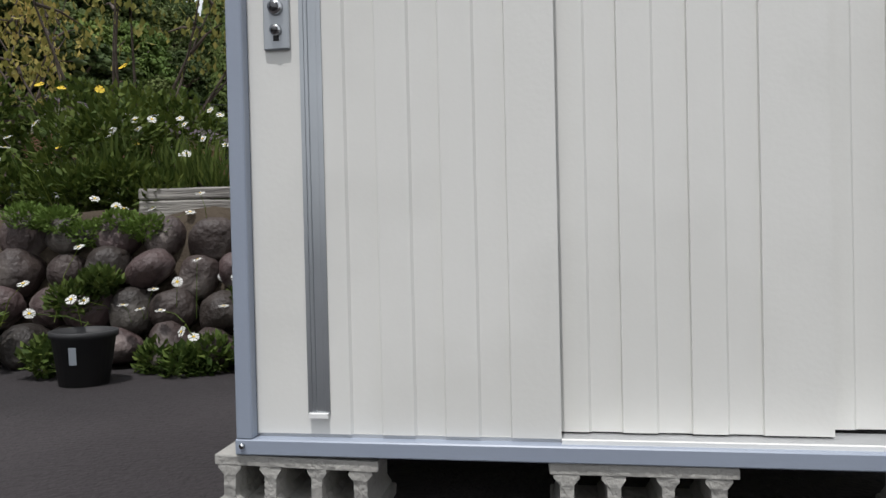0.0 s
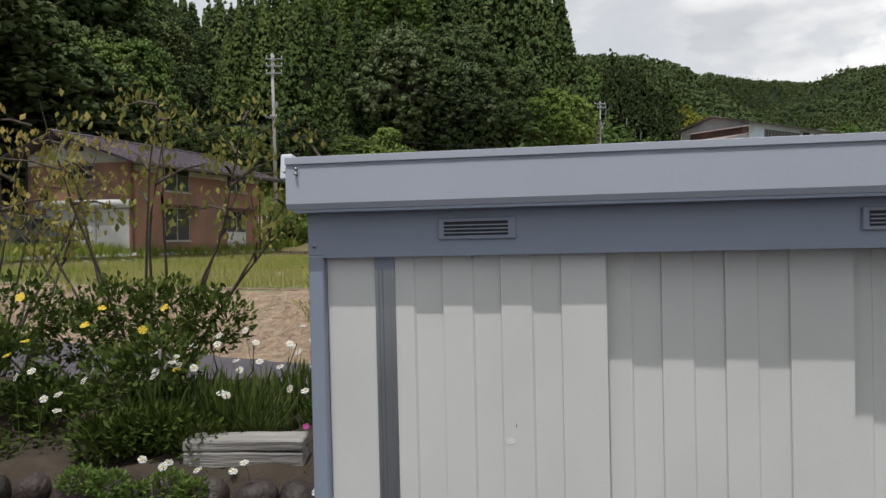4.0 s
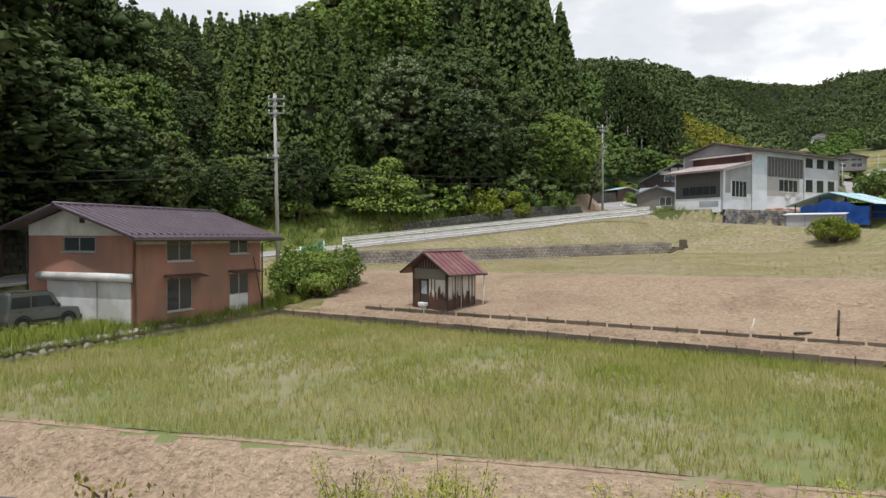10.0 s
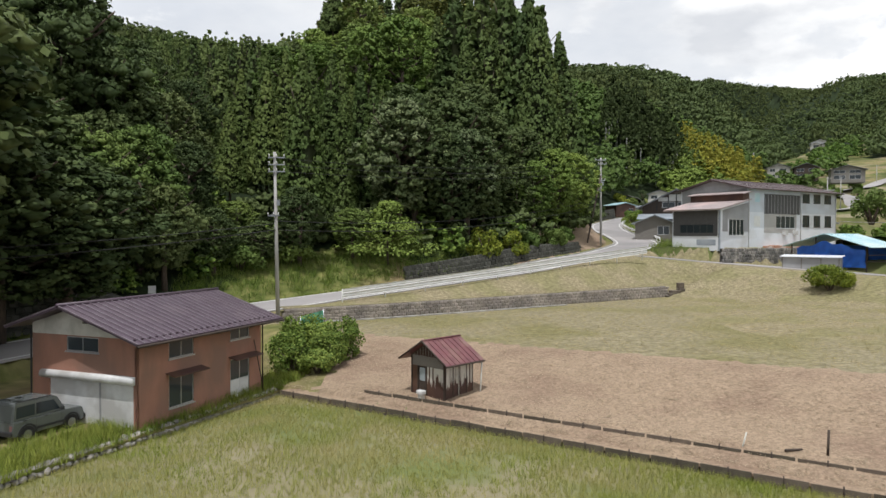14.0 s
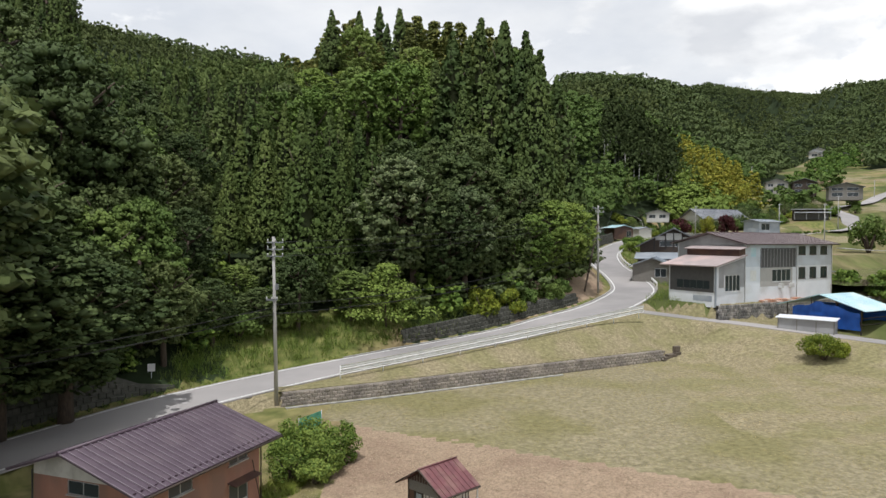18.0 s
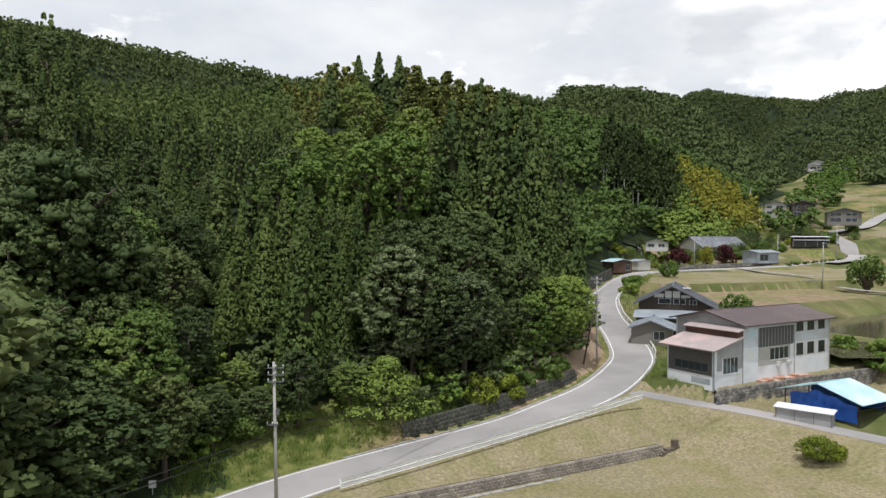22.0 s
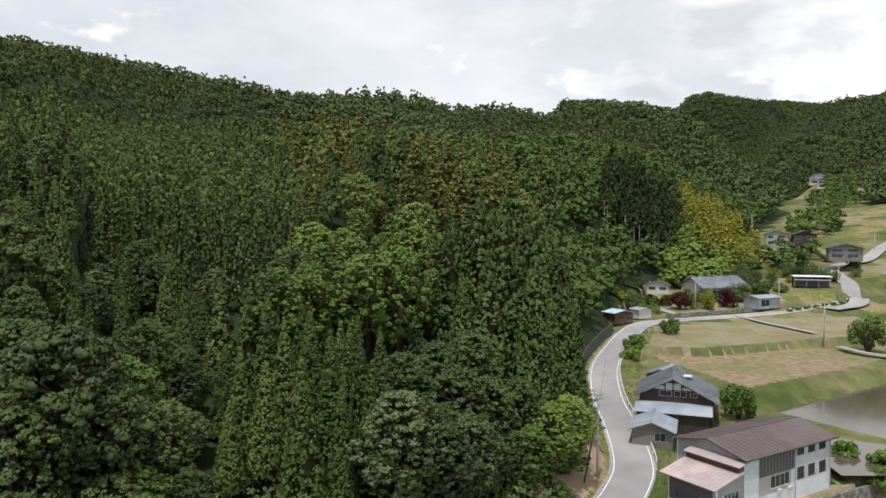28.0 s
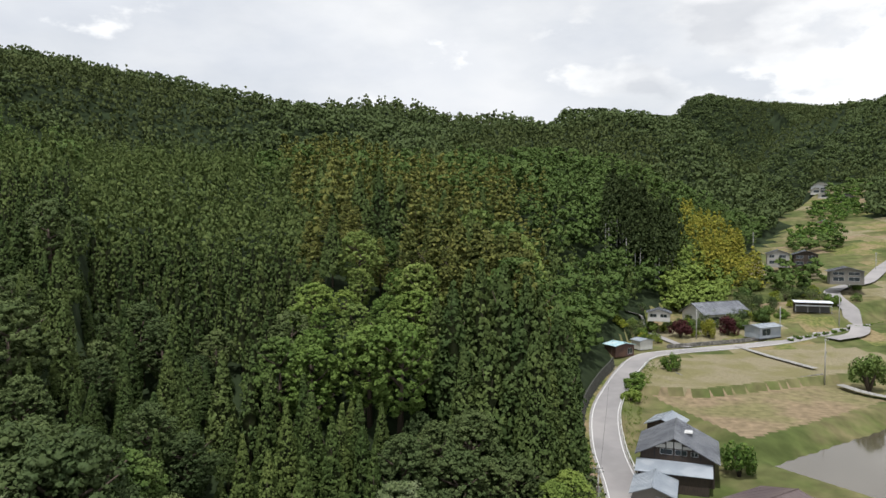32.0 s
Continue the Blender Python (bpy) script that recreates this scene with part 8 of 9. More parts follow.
# board edges of the paddy and the terrace above
for nm, a, b, z, gap in (("edge_board", FAR_L, FAR_R, 1.22, 0.0), ("edge_board", (-4.4, 37.2), (24, 18.9), 1.60, 0.0)):
    t = thing("terrace_edge", pose(0, 0, 0), "dark board edging held by stakes along the terrace", "edging", kind="structure")
    d = math.hypot(b[0] - a[0], b[1] - a[1])
    ang = math.degrees(math.atan2(b[1] - a[1], b[0] - a[0]))
    n = int(d / 1.8)
    for k in range(n):
        p = lerp2(a, b, (k + 0.5) / n)
        o = box(nm, (-0.9, -0.03, -0.3), (0.89, 0.0, 0.12 + rr.uniform(-0.02, 0.02)), M_DARKBOARD, t)
        o.matrix_basis = pose(p[0], p[1], z, 0, rr.uniform(-0.6, 0.6), ang + rr.uniform(-0.5, 0.5))
        s = tube("stake", [(0, 0, -0.3), (0, 0, 0.2)], 0.03, M_DARKWOOD, t, sides=6)
        s.matrix_basis = pose(p[0] + 0.05, p[1] - 0.09, z)

def strip_on(name, a, b, s0, s1, z, material, label):
    """A level strip beside the line a-b, from s0 to s1 metres to its left."""
    line = np.array([(*lerp2(a, b, k / 24), z + 0.02 * math.sin(k * 1.9)) for k in range(25)])
    return ribbon(name, line, s1, s0, 0.0, material, label, "path")


strip_on("terrace_path", FAR_L, FAR_R, 0.02, 1.42, 1.31, M_MOWN, "trodden dry path along the paddy's far edge")
strip_on("paddy_bank", (-18.1, 18.0), FAR_L, 0.12, 1.35, 1.3, M_GROUND, "low grassy bank behind the border stones")
strip_on("paddy_bank", NEAR_L, NEAR_R, -0.2, 0.08, 0.962, M_MOWN, "dry trodden lip of the paddy")
# posts on the mown slope, blocks at the wall's end
fp = thing("field_post", pose(14.2, 26.2, land1(14.2, 26.2)), "short dark wooden post on the mown slope", "post")
tube("post", [(0, 0, -0.3), (0.03, 0, 0.95)], 0.05, M_DARKWOOD, fp, r1=0.045, sides=8)
fs = thing("field_stake", pose(11.6, 27.5, land1(11.6, 27.5)), "leaning pale stake on the mown slope", "stake")
tube("stake", [(-0.1, 0, -0.3), (0.12, 0, 0.55)], 0.035, M_OFFWHITE, fs, sides=6)
fl = thing("fallen_post", pose(13.2, 26.7, land1(13.2, 26.7)), "short weathered post lying on the mown slope", "post")
tube("post", [(-0.35, 0, 0.05), (0.35, 0.1, 0.05)], 0.05, M_DARKWOOD, fl, sides=8)
st2 = thing("stone_steps", pose(23.9, 73.0, 3.75, 0, 0, 26.6), "rough dark stones and a block at the wall's end", "steps")
for k, (x0, x1, zz) in enumerate(((-1.5, -0.6, 0.12), (-1.2, -0.1, 0.36), (-0.7, 0.5, 0.6), (0.35, 1.15, 0.75))):
    box("stone", (x0, -0.2 + 0.05 * k, zz - 0.3), (x1, 0.5, zz), M_DARKBOARD, st2, bevel=0.03)
box("block", (0.45, 0.1, 0.75), (1.15, 0.6, 1.35), M_DARKBOARD, st2, bevel=0.04)

# stones along the paddy's house side
bs = thing("border_stones", pose(0, 0, 0), "row of rough grey stones edging the paddy", "stone border", kind="structure")
STONES = []
for s in ((0.22, 0.17, 0.15), (0.17, 0.15, 0.13), (0.26, 0.18, 0.15), (0.19, 0.17, 0.17)):
    bm = bmesh.new()
    bmesh.ops.create_icosphere(bm, subdivisions=2, radius=1.0)
    off = Vector(rr.uniform(-50, 50, 3))
    for q in bm.verts:
        q.co *= 1 + 0.3 * noise.noise(q.co * 1.2 + off)
        q.co = Vector((q.co.x * s[0], q.co.y * s[1], q.co.z * s[2]))
    me = bpy.data.meshes.new("stone")
    bm.to_mesh(me)
    bm.free()
    me.materials.append(M_STONE)
    STONES.append(me)
for row in range(2):
    for k in range(72):
        p = lerp2((-9.4, 38.9), (-17.95, 18.6), (k + 0.5 * row) / 72)
        o = new("stone", STONES[int(rr.integers(0, 4))])
        o.parent = bs
        o.matrix_basis = Matrix.LocRotScale((p[0] - 0.05 - 0.12 * row, p[1] + rr.uniform(-0.04, 0.04), 1.06 + 0.22 * row + rr.uniform(-0.03, 0.03)), Euler(rr.uniform(-0.5, 0.5, 3)), [rr.uniform(0.75, 1.05)] * 3)

# ---- grass and weeds ----
def scatter(n, box_, cond, rg):
    xy = rg.uniform(box_[0], box_[1], (n, 2))
    ok = cond(xy[:, 0], xy[:, 1])
    xy = xy[ok]
    return np.column_stack([xy, land(xy[:, 0], xy[:, 1]) - 0.02])


rg1 = np.random.default_rng(41)
yard = scatter(9000, ((-24, 18), (-8, 42)), lambda x, y: (paddy_side(x, y)[2] < -0.15) & (paddy_side(x, y)[2] > -2.6 - 0.05 * (40 - y)), rg1)
on_bank = paddy_side(yard[:, 0], yard[:, 1])[2] > -1.7
yard[:, 2] = np.where(on_bank, np.maximum(yard[:, 2], 1.27), yard[:, 2])
vv, ff = blades(yard, 0.5, 0.013, 0.6, rg1, 13, 0.14)
tagged(new("weeds", numpy_mesh("weeds", vv, ff, M_WEED)), "rank green weeds between the store and the paddy", "weeds", kind="stuff")
mown = np.concatenate([scatter(36000, ((-12, 9), (24, 50)), lambda x, y: ((paddy_side(x, y)[0] > 0.5) & (y + 0.58 * x < 46)) | ((paddy_side(x, y)[1] < 0) & (y > 10.0 + 0.5 * np.clip(1.2 - x, 0, 40))), rg1),
                       scatter(14000, ((-10, 54), (50, 84)), lambda x, y: (-0.447 * (x + 12.6) + 0.894 * (y - 54.8) > 0.8) & (to_line(x, y, ROAD_LINE)[0] > 3.8) & (to_line(x, y, ROAD_LINE)[2] < 0) & (to_line(x, y, SIDE_ROAD)[0] > 2.2) & (y + 0.92 * x < 109), rg1)])
vv, ff = blades(mown, 0.024, 0.008, 9.0, rg1, 9, 0.22)
tagged(new("cut_grass", numpy_mesh("cut_grass", vv, ff, M_DRYBLADE)), "dry cut grass lying on the banks", "grass", kind="stuff")
upf = scatter(22000, ((-9, 34), (45, 74)), lambda x, y: (y + 0.58 * x > 46.4) & (-0.447 * (x + 12.6) + 0.894 * (y - 54.8) < -0.6) & (y < 74), rg1)
vv, ff = blades(upf, 0.11, 0.009, 1.2, rg1, 5, 0.15)
tagged(new("field_grass", numpy_mesh("field_grass", vv, ff, M_DRYGREEN)), "dry yellow-green grass of the upper field", "grass", kind="stuff")
verge = scatter(5200, ((-34, 36), (-6, 70)), lambda x, y: (to_line(x, y, ROAD_LINE)[2] > 0) & (to_line(x, y, ROAD_LINE)[0] > 3.35) & (to_line(x, y, ROAD_LINE)[0] < 5.0), rg1)
vv, ff = blades(verge, 0.32, 0.02, 0.9, rg1, 9, 0.18)
tagged(new("verge_grass", numpy_mesh("verge_grass", vv, ff, M_GRASSBLADE)), "low green grass along the road's wooded verge", "grass", kind="stuff")
road_edge = np.concatenate([scatter(2600, ((-24, 58), (2, 82)), lambda x, y: (to_line(x, y, FOOT)[2] > 0) & (to_line(x, y, FOOT)[0] > 0.4) & (to_line(x, y, FOOT)[0] < 5.5), rg1),
                            scatter(3000, ((26, 84), (60, 205)), lambda x, y: (to_line(x, y, ROAD_LINE)[2] < 0) & (to_line(x, y, ROAD_LINE)[0] > 3.5) & (to_line(x, y, ROAD_LINE)[0] < 8), rg1)])
vv, ff = blades(road_edge, 0.8, 0.022, 0.6, rg1, 14, 0.25)
tagged(new("verge_grass", numpy_mesh("verge_grass", vv, ff, M_GRASSBLADE)), "tall green verge grass beside the road", "grass", kind="stuff")

# ---- shrubs, hedge, garden trees ----
rs_ = np.random.default_rng(77)


def broom(x, y, h, w, label="upright yellow-green broom bush on the mown bank"):
    """A bush of many thin upright sprigs."""
    z = land1(x, y)
    t = thing("broom_bush", pose(x, y, z), label, "bush", "bushes on the bank")
    paths, cs, os_ = [], [], []
    for k in range(int(42 * w)):
        a, r = rs_.uniform(0, math.tau), rs_.uniform(0, 0.8) * w
        L = h * rs_.uniform(0.35, 1.05)
        bx0, by0 = r * 0.4 * math.cos(a), r * 0.4 * math.sin(a)
        sp = rs_.uniform(0.1, 0.8) * w
        p = [(bx0, by0, -0.05), (bx0 + sp * 0.5 * math.cos(a), by0 + sp * 0.5 * math.sin(a), L * 0.55), (bx0 + sp * math.cos(a), by0 + sp * math.sin(a), L)]
        paths.append(p)
        for _ in range(104):
            q = rs_.uniform(0.03, 1.0) ** 0.8
            b = 2 * q * (p[1][0] - p[0][0]) if q < 0.5 else (p[1][0] - p[0][0]) + (2 * q - 1) * (p[2][0] - p[1][0])
            c = 2 * q * (p[1][1] - p[0][1]) if q < 0.5 else (p[1][1] - p[0][1]) + (2 * q - 1) * (p[2][1] - p[1][1])
            cs.append((p[0][0] + b + rs_.normal(0, 0.03 + 0.07 * q), p[0][1] + c + rs_.normal(0, 0.03 + 0.07 * q), L * q + rs_.normal(0, 0.03)))
            os_.append((math.cos(a) * 0.7 + rs_.normal(0, 0.5), math.sin(a) * 0.7 + rs_.normal(0, 0.5), 0.9))
    stems_part(t, paths, 0.008, 0.003, M_TWIG)
    v, f = sprays(np.array(cs), np.array(os_), 0.07, 0.0, rs_, width=0.34)
    o = new("foliage", numpy_mesh("foliage", v, f, M_BROOM))
    o.parent = t
    return t


brooms = [broom(-1.75, 11.9, 1.45, 0.75), broom(-0.9, 11.1, 1.6, 1.15), broom(-0.05, 10.9, 1.8, 1.05)]
for k, (x, y, s) in enumerate(((0.6, 11.0, 0.95), (1.45, 10.6, 0.62), (2.75, 10.5, 0.88), (3.5, 10.3, 0.95), (4.1, 10.5, 0.9), (4.5, 10.0, 0.95), (5.0, 10.4, 0.85), (5.5, 10.2, 1.0), (6.1, 10.2, 1.0), (6.7, 9.9, 1.0), (7.5, 9.8, 1.0), (8.4, 9.7, 1.0))):
    copy_thing(brooms[k % 3], Matrix.LocRotScale((x, y, land1(x, y)), Euler((0, 0, rs_.uniform(0, 6.28))), (s, s, s * rs_.uniform(0.85, 1.1))))
# self-sown yellow flowers between the bushes
yf = thing("yellow_flowers", pose(1.55, 10.2, land1(1.55, 10.2)), "tall stems with yellow flowers among the bank's bushes", "flower")
stems_part(yf, [[(0.05 * k - 0.2, 0.02 * k, 0), (0.07 * k - 0.25, 0, 0.5), (0.09 * k - 0.3, 0.03 * k, 0.8 + 0.06 * (k % 4))] for k in range(7)], 0.012, 0.006, M_GRASSBLADE)
heads_part(yf, [(0.09 * k - 0.3, 0.03 * k, 0.8 + 0.06 * (k % 4), 0.7, 0.2 * k) for k in (0, 3, 6)], 0.045, 6, M_YELLOW, "flower_head", rs_)
v_, f_ = sprays(rs_.normal(0, 0.12, (260, 3)) + np.array((0, 0, 0.35)), np.tile((0, 0, 1.0), (260, 1)), 0.14, 0, rs_, width=0.25)
o = new("foliage", numpy_mesh("foliage", v_, f_, M_BROOM))
o.parent = yf


def bushy(name, label, x, y, rx, ry, rz, n, size, material, category="bush", group="", lumps=12, z=None, trunk=False):
    """A rounded, lumpy bush of leaf clumps."""
    z = land1(x, y) if z is None else z
    t = thing(name, pose(x, y, z), label, category, group)
    ps = []
    for k in range(lumps):
        a, e = k * 2.4, rs_.uniform(-0.7, 1.0)
        q = math.sqrt(max(0, 1 - max(0, e) ** 2)) * rs_.uniform(0.45, 0.85)
        cen = np.array([rx * q * math.cos(a), ry * q * math.sin(a), rz * (0.48 + 0.38 * e)])
        o = rs_.normal(0, 1, (n // lumps, 3))
        o /= np.linalg.norm(o, axis=1)[:, None]
        ps.append(tufts(cen + o * np.array([rx, ry, rz * 0.75]) * (0.36 if lumps < 20 else 0.26) * rs_.uniform(0.75, 1.05, (len(o), 1)), o + np.array([0, 0, 0.2]), size, rs_, 0.1, 0.75, 0.45))
    v, f = join(ps)
    o = new("foliage", numpy_mesh("foliage", v, f, material))
    o.parent = t
    bm = bmesh.new()
    for k in range(5):
        a = k * 1.26
        add_tube(bm, [(0, 0, -0.3), (rx * 0.25 * math.cos(a), ry * 0.25 * math.sin(a), rz * 0.35), (rx * 0.5 * math.cos(a), ry * 0.5 * math.sin(a), rz * 0.65)], 0.05 * rz, 0.012 * rz, 5)
    part("stem", bm, M_BARK, t, smooth=True)
    return t


bushy("clipped_bush", "broad clipped yellow-green azalea on the dry slope", 36.5, 67.2, 2.6, 1.9, 2.4, 7000, 0.16, M_BROOM2, lumps=40)
for k, (x, y, rx, rz) in enumerate(((-9.4, 42.2, 1.6, 2.6), (-8.2, 43.4, 1.5, 2.9), (-7.2, 42.6, 1.4, 2.2), (-8.6, 45.0, 1.6, 3.2), (-6.4, 43.8, 1.2, 2.6), (-7.6, 41.2, 1.2, 1.4), (-9.8, 44.2, 1.4, 3.2))):
    bushy("thicket_bush", "overgrown bright green thicket beside the store", x, y, rx, rx * 0.9, rz, 3000, 0.15, M_BRIGHT2, group="thicket by the store", lumps=34)
for k, (x, y, rx, rz) in enumerate(((4.5, 79.5, 2.2, 3.4), (7.6, 81.3, 1.9, 2.6), (9.6, 83.6, 1.5, 2.0), (12.8, 86.5, 1.8, 2.2), (-4.0, 78.2, 1.8, 1.6), (-16.0, 71.5, 2.6, 2.2), (-20, 68.0, 2.2, 2.4), (14.8, 90, 1.4, 1.8))):
    bushy("roadside_bush", ("rounded green bush above the roadside wall", "yellow-green roadside bush with reddish tips")[k in (0, 1)], x, y, rx, rx * 0.85, rz, 2000, 0.3, (M_BROAD, M_BROOM2)[k in (0, 1)], group="roadside bushes", lumps=12)
for x, y, rx, rz, mm, lb in ((52.0, 124.0, 3.1, 6.0, M_SHRUB, "leafy green garden tree behind the white building"), (61.0, 190.5, 2.6, 4.6, M_SHRUB, "round green tree beside the road bend"), (107.5, 178.5, 4.6, 9.0, M_BROAD, "dense green conifer-shaped tree by the fields"),
                             (80.0, 240, 3.6, 5.6, M_MAROON, "dark maroon-leaved maple in a garden"), (89.0, 238, 2.8, 6.0, M_YELLOWLEAF2, "golden-leaved tree in the hamlet garden"), (96.0, 240, 3.6, 6.0, M_MAROON, "dark maroon-leaved maple in a garden"),
                             (47.5, 176, 2.8, 3.0, M_SHRUB, "overgrown green bush below the road"), (44.5, 168, 2.6, 2.6, M_BRIGHT2, "overgrown green bush below the road"), (50.0, 183, 2.4, 2.4, M_SHRUB, "overgrown green bush below the road"),
                             (60.5, 106, 2.4, 2.2, M_SHRUB, "green bush at the pond's edge"), (64, 101, 2.8, 2.6, M_BRIGHT2, "green bush at the pond's edge"), (61, 97, 2.4, 2.2, M_SHRUB, "green bush at the building's end"), (67, 96, 2.6, 2.4, M_BRIGHT2, "green bush beside the field"),
                             (72, 248, 3.0, 4.0, M_BRIGHT2, "green garden bush in the hamlet"), (66, 240, 2.6, 3.4, M_SHRUB, "green garden bush in the hamlet"), (84, 246, 3.0, 4.4, M_SHRUB, "green garden bush in the hamlet"), (103, 246, 3.0, 4.0, M_BROAD, "green garden bush in the hamlet"),
                             (113, 252, 3.4, 4.4, M_BROAD, "dark green garden tree in the hamlet"), (122, 256, 2.6, 3.2, M_SHRUB, "green garden bush in the hamlet"), (147, 268, 3.2, 4.2, M_SHRUB, "green bush by the upper road"), (168, 290, 3.0, 5.0, M_SHRUB, "green tree by the upper road"), (152, 300, 3, 4, M_BROAD, "green bush by the upper houses"),
                             (165, 305, 3, 3, M_BROAD, "green bush by the upper houses"), (120, 285, 4, 5, M_BROAD, "dark green tree at the wood's foot"), (130, 300, 4, 5, M_BROAD, "dark green tree at the wood's foot")):
    bushy("garden_tree" if rz > 3.5 else "bush", lb, x, y, rx, rx, rz, 1700, 0.16 * rx, mm, "tree" if rz > 3.5 else "bush", "garden trees" if rz > 3.5 else "hamlet bushes", 12)

# bushes and small trees of the hamlet's gardens
GARDEN = [bushy("garden_bush", lb, x, y, rx, rx, rz, 900, 0.32, mm, "bush", "garden bushes", 14) for x, y, rx, rz, mm, lb in (
    (70, 236, 2.2, 2.8, M_BROAD, "rounded green garden bush in the hamlet"), (108, 243, 2.0, 2.4, M_BROOM2, "yellow-green garden bush in the hamlet"), (92, 251, 2.8, 4.6, M_BROAD_DARK, "dark green garden tree in the hamlet"))]
for k in range(120):
    q = rs_.uniform(0, 1)
    x, y = 60 + 95 * q + rs_.uniform(-6, 6), 232 + 44 * q + rs_.uniform(-3, 20)
    if to_line(np.array([x]), np.array([y]), UPPER_ROAD)[0][0] < 5 or to_line(np.array([x]), np.array([y]), LANE)[0][0] < 3.5 or to_line(np.array([x]), np.array([y]), ROAD_LINE)[0][0] < 6:
        continue
    s = rs_.uniform(0.55, 1.15)
    copy_thing(GARDEN[k % 3], Matrix.LocRotScale((x, y, land1(x, y)), Euler((0, 0, k * 1.1)), (s, s, s)))

# clipped shrubs lining the hamlet road
row = bushy("round_shrub", "small round clipped shrub lining the hamlet road", 116, 233, 1.0, 1.0, 1.3, 500, 0.3, M_SHRUB, "shrub", "clipped shrubs", 6)
for k in range(1, 13):
    x, y = 108 + 4.0 * k, 226.5 + 2.15 * k
    copy_thing(row, pose(x, y, land1(x, y), 0, 0, 40 * k))

# ---- plants of the flower bed ----
rp = np.random.default_rng(33)
b1 = leafy("flowering_shrub", "dense green shrub with small yellow flowers in the raised bed", "shrub",
           [(-3.3 + 0.30 * k + rp.uniform(-0.1, 0.1), 4.75 + rp.uniform(-0.25, 0.45), 1.05 + rp.uniform(-0.2, 0.32) - 0.05 * max(0, k - 4), rp.uniform(0.26, 0.42)) for k in range(7)] +
           [(-3.2 + 0.36 * k, 5.3 + rp.uniform(-0.2, 0.3), 1.35 + rp.uniform(-0.1, 0.25) - 0.06 * max(0, k - 3), rp.uniform(0.3, 0.42)) for k in range(5)] +
           [(-4.2, 5.2, 1.4, 0.55), (-4.8, 5.4, 1.5, 0.6), (-3.7, 4.9, 1.25, 0.5)], M_BEDLEAF, 760, 0.06, 0.85, rp)
stems_part(b1, [[(-2.8 + 0.2 * k, 5.0, 0.8), (-2.9 + 0.25 * k, 4.95 + 0.05 * k, 1.1), (-3.1 + 0.3 * k, 4.9, 1.35)] for k in range(8)], 0.012, 0.005, M_TWIG)
heads_part(b1, [(-4.2 + rp.uniform(0, 2.5), 4.55 + rp.uniform(-0.2, 0.5), 1.2 + rp.uniform(0, 0.62), rp.uniform(0.2, 1.2), rp.uniform(-0.6, 0.6)) for _ in range(26)], 0.03, 5, M_YELLOW, "flower_head", rp)

b2 = leafy("trailing_plant", "low bright green cushion plant spilling over the boulders", "plant",
           [(-2.0 + 0.16 * k, 3.90 + rp.uniform(-0.05, 0.05), 0.70 + rp.uniform(-0.05, 0.05), 0.13) for k in range(5)], M_BRIGHT, 620, 0.03, 0.6, rp)
b3 = leafy("weeds", "leafy green weeds growing between the boulders", "weeds",
           [(-2.05, 3.4, 0.28, 0.2), (-2.3, 3.35, 0.15, 0.22), (-1.62, 3.62, 0.33, 0.13), (-1.5, 3.66, 0.42, 0.1), (-1.15, 3.5, 0.06, 0.12), (-0.9, 3.48, 0.08, 0.13), (-0.65, 3.45, 0.12, 0.14), (-2.6, 3.4, 0.3, 0.25), (-0.8, 3.72, 0.32, 0.1), (-3.0, 3.4, 0.4, 0.3), (-1.0, 3.42, 0.05, 0.12), (-1.6, 3.36, 0.1, 0.12)], M_BEDGRASS, 360, 0.05, 0.8, rp)
b4 = leafy("bed_grass", "tall thin green grass among the daisies", "grass",
           [(-1.75 + 0.2 * k, 4.5 + rp.uniform(-0.15, 0.4), 0.98, 0.24) for k in range(7)], M_BEDGRASS, 330, 0.17, 1.0, rp, width=0.09, up=1.6)
b5 = leafy("dark_shrub", "dark green conifer-like shrub hanging over the wall", "shrub",
           [(-2.05 + 0.2 * k, 4.25 + rp.uniform(-0.08, 0.12), 0.88 + rp.uniform(-0.06, 0.12), 0.2) for k in range(4)] + [(-2.8, 4.2, 0.75, 0.3), (-3.3, 4.2, 0.8, 0.35)], M_BEDLEAF, 720, 0.06, 0.8, rp, width=0.35)

tagged(stems_part(b5, [[(-2.2 + 0.22 * k, 4.4, 0.7), (-2.25 + 0.22 * k, 4.3, 0.85), (-2.2 + 0.2 * k, 4.2, 0.95)] for k in range(6)], 0.012, 0.005, M_TWIG), kind="stuff")


def daisies(name, label, mat_, n, region, h, r, petals, rg, centre):
    t = thing(name, pose(0, 0, 0), label, "flower", "flowers of the bed")
    paths, heads = [], []
    for _ in range(n):
        x, y = rg.uniform(region[0], region[1]), rg.uniform(region[2], region[3])
        z0 = bed_z(x, y) if y > 3.75 else 0.25
        hh = rg.uniform(*h)
        dx, dy = rg.normal(0, 0.09), rg.normal(-0.05, 0.07)
        paths.append([(x, y, z0 - 0.02), (x + dx * 0.4, y + dy * 0.4, z0 + hh * 0.6), (x + dx, y + dy, z0 + hh)])
        heads.append((x + dx, y + dy, z0 + hh, rg.uniform(0.1, 1.2), rg.uniform(-0.9, 0.9)))
    tagged(stems_part(t, paths, 0.0022, 0.0015, M_GRASSBLADE), kind="stuff")
    heads_part(t, heads, r, petals, mat_, "flower_head", rg, centre)


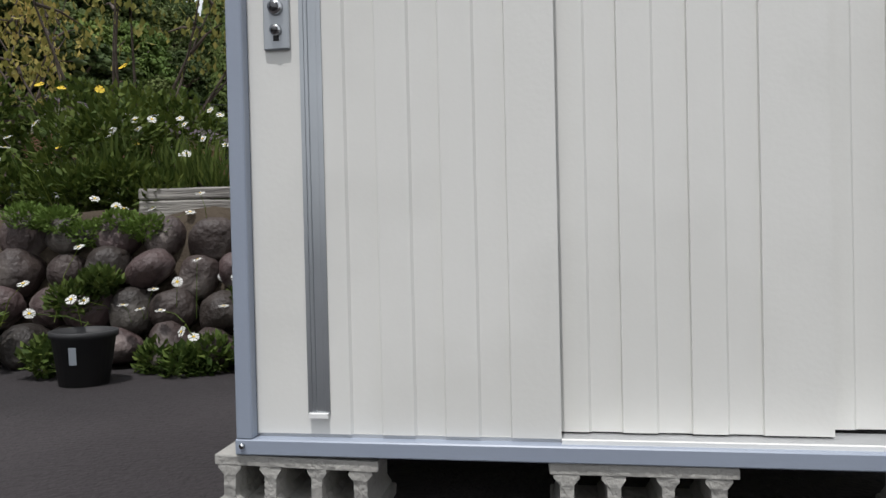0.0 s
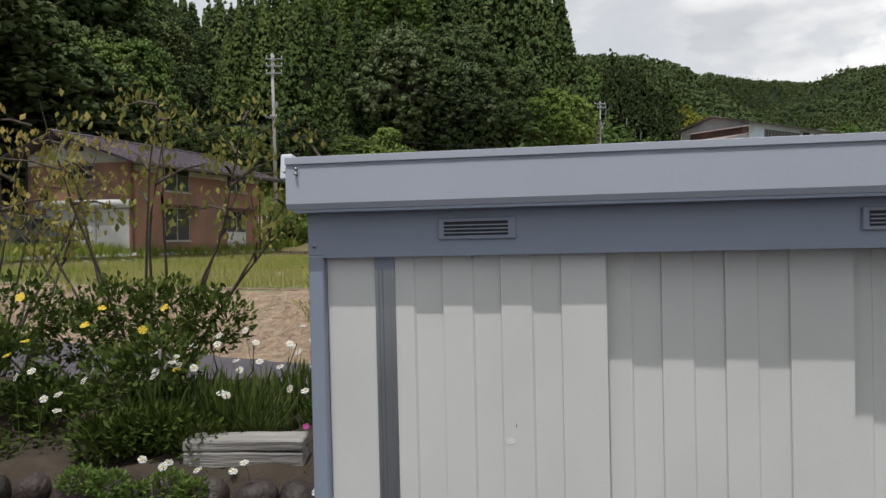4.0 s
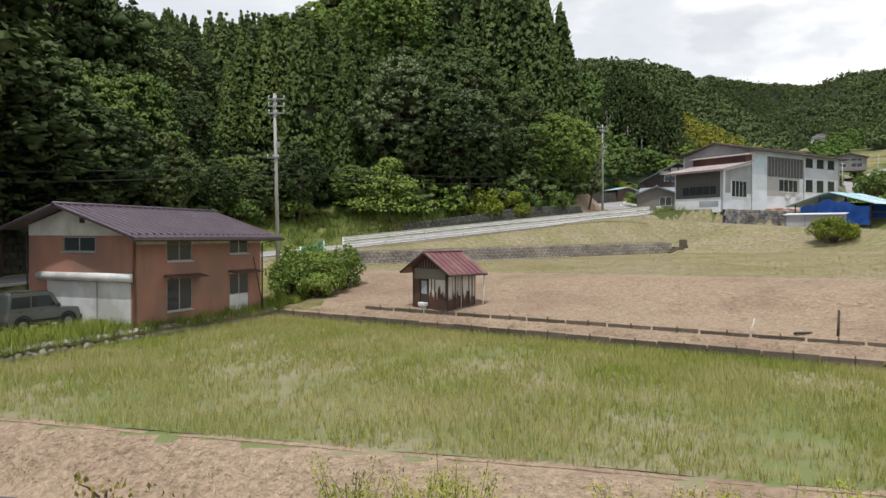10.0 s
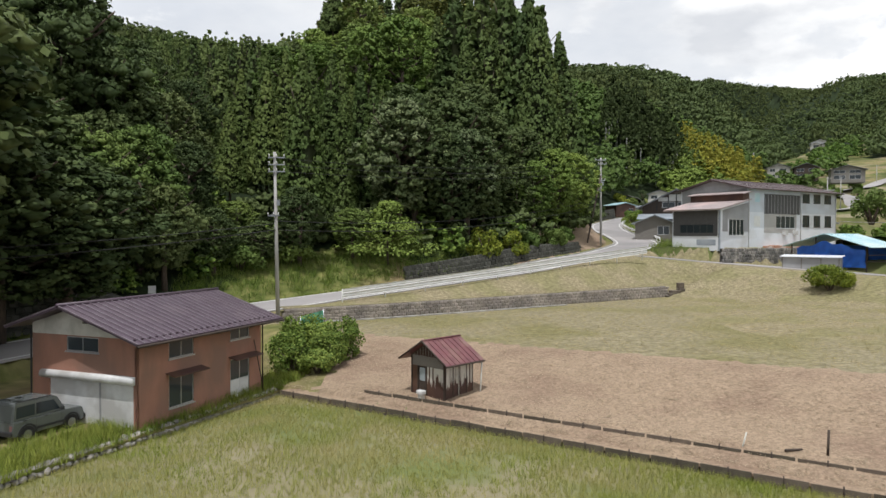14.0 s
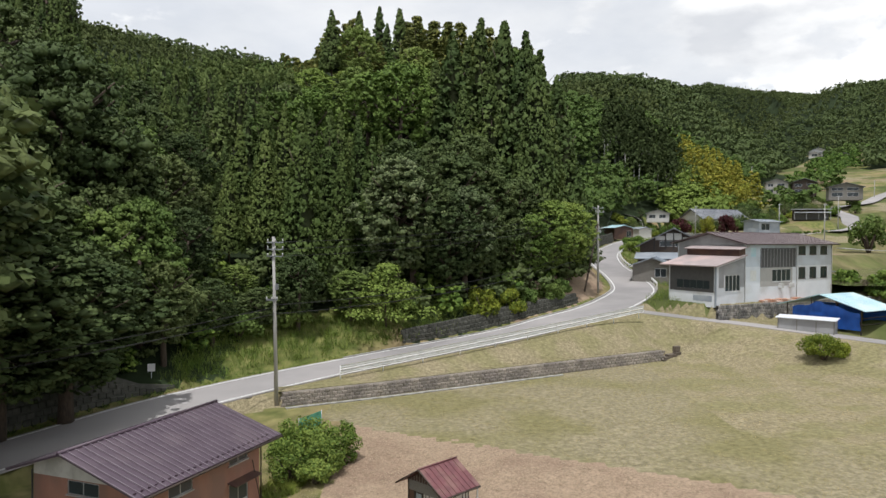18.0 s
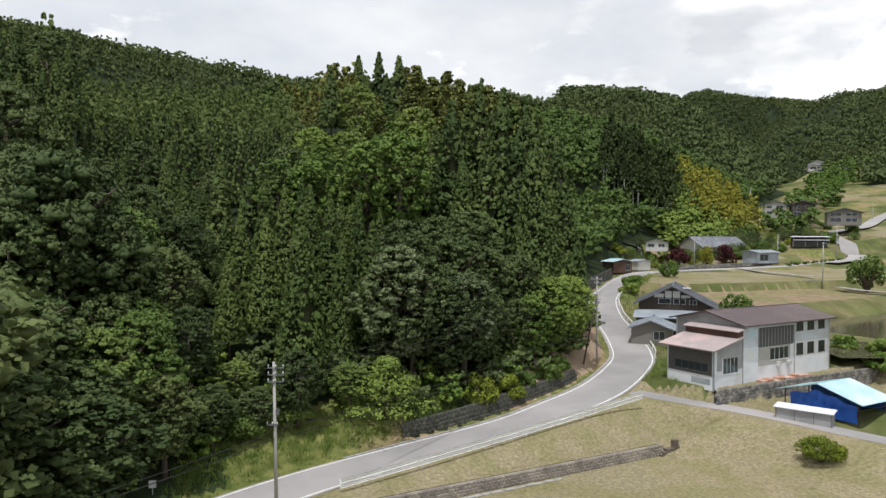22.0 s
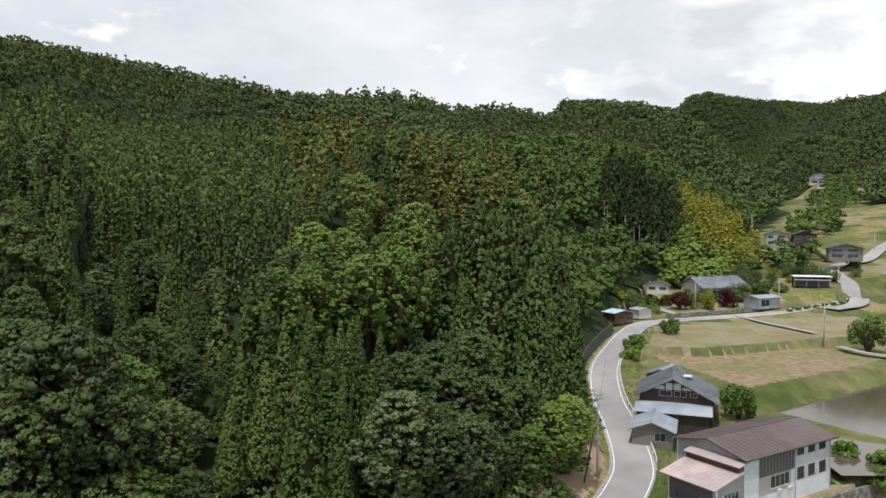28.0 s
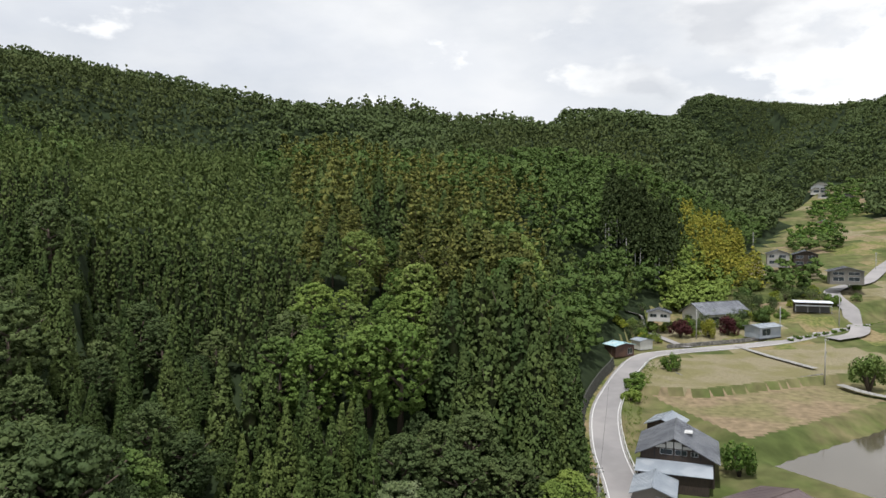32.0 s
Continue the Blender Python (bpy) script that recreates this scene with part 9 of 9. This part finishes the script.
for region, n, h in (((-1.75, -0.45, 4.25, 5.0), 34, (0.28, 0.62)), ((-1.6, -0.5, 3.85, 4.1), 8, (0.02, 0.2)), ((-2.9, -1.4, 4.1, 4.5), 12, (0.2, 0.55)), ((-1.5, -0.5, 3.4, 3.7), 22, (-0.12, 0.3)), ((-2.4, -1.4, 3.3, 3.6), 10, (-0.15, 0.35)), ((-0.75, -0.25, 3.2, 4.2), 22, (0.1, 0.55))):
    daisies("oxeye_daisies", "clump of white oxeye daisies with yellow centres", M_PETAL, n, region, h, 0.026, 13, rp, M_YELLOW)
daisies("pink_flowers", "small magenta flowers beside the daisies", M_MAGENTA, 9, (-0.9, -0.35, 4.3, 4.7), (0.06, 0.2), 0.02, 5, rp, None)


# the slender bush with bronze leaves
def bronze_bush():
    t = thing("slender_bush", pose(-2.35, 5.75, 0.85), "thin multi-stemmed bush with sparse bronze-green leaves", "bush")
    paths, tips = [], []
    for k in range(11):
        a = -1.15 + 2.5 * (k / 10) + rp.uniform(-0.12, 0.12)
        L = rp.uniform(1.7, 2.4)
        p = [Vector((0.04 * k - 0.2, rp.uniform(-0.1, 0.1), 0))]
        d = Vector((math.sin(a) * 0.62, rp.uniform(-0.25, 0.2), 1)).normalized()
        for i in range(9):
            d = (d + Vector((math.sin(a) * 0.03 + rp.normal(0, 0.06), rp.normal(0, 0.06), 0.02))).normalized()
            p.append(p[-1] + d * L / 9)
            if i > 4:
                for _ in range(2):
                    q = p[-1] + Vector(rp.normal(0, 0.10, 3))
                    tips.append(q)
                if rp.uniform() < 0.75:
                    e = p[-1] + Vector((rp.normal(0, 0.28), rp.normal(0, 0.2), rp.uniform(-0.02, 0.28)))
                    paths.append([p[-1], (p[-1] + e) / 2 + Vector((0, 0, 0.03)), e])
                    tips += [e + Vector(rp.normal(0, 0.06, 3)) for _ in range(4)]
        paths.append(p)
    stems_part(t, paths, 0.018, 0.004, M_TWIG)
    c = np.array([tuple(q) for q in tips])
    v, f = sprays(np.repeat(c, 5, 0) + rp.normal(0, 0.055, (len(c) * 5, 3)), np.tile((0, 0, -0.2), (len(c) * 5, 1)), 0.066, 0.7, rp, width=0.6)
    o = new("leaves", numpy_mesh("leaves", v, f, M_BROWNLEAF))
    o.parent = t
    return t


bb = bronze_bush()
copy_thing(bb, pose(-3.9, 6.1, 0.8, 0, 0, 70))

# green net stretched on poles over the thicket
M_NET = mat("green_net", (0.10, 0.34, 0.22), (0.16, 0.42, 0.30), 8, 0.6, trans=0.4)
net = thing("garden_net", pose(-8.7, 45.3, 2.6, 0, 0, 24), "green plastic net stretched between two poles in the thicket", "net")
for x in (-0.75, 0.75):
    tube("pole", [(x, 0, -0.4), (x, 0, 2.5 if x > 0 else 2.1)], 0.025, M_GALV, net, sides=6)
nv = [(-0.75 + 1.5 * i / 10, 0.05 * math.sin(i * 1.3) * math.sin(k), 1.0 + (1.05 + 0.04 * i) * k / 6) for k in range(7) for i in range(11)]
mesh_ob("mesh_sheet", nv, [(k * 11 + i, k * 11 + i + 1, k * 11 + i + 12, k * 11 + i + 11) for k in range(6) for i in range(10)], M_NET, net, "sagging green mesh")
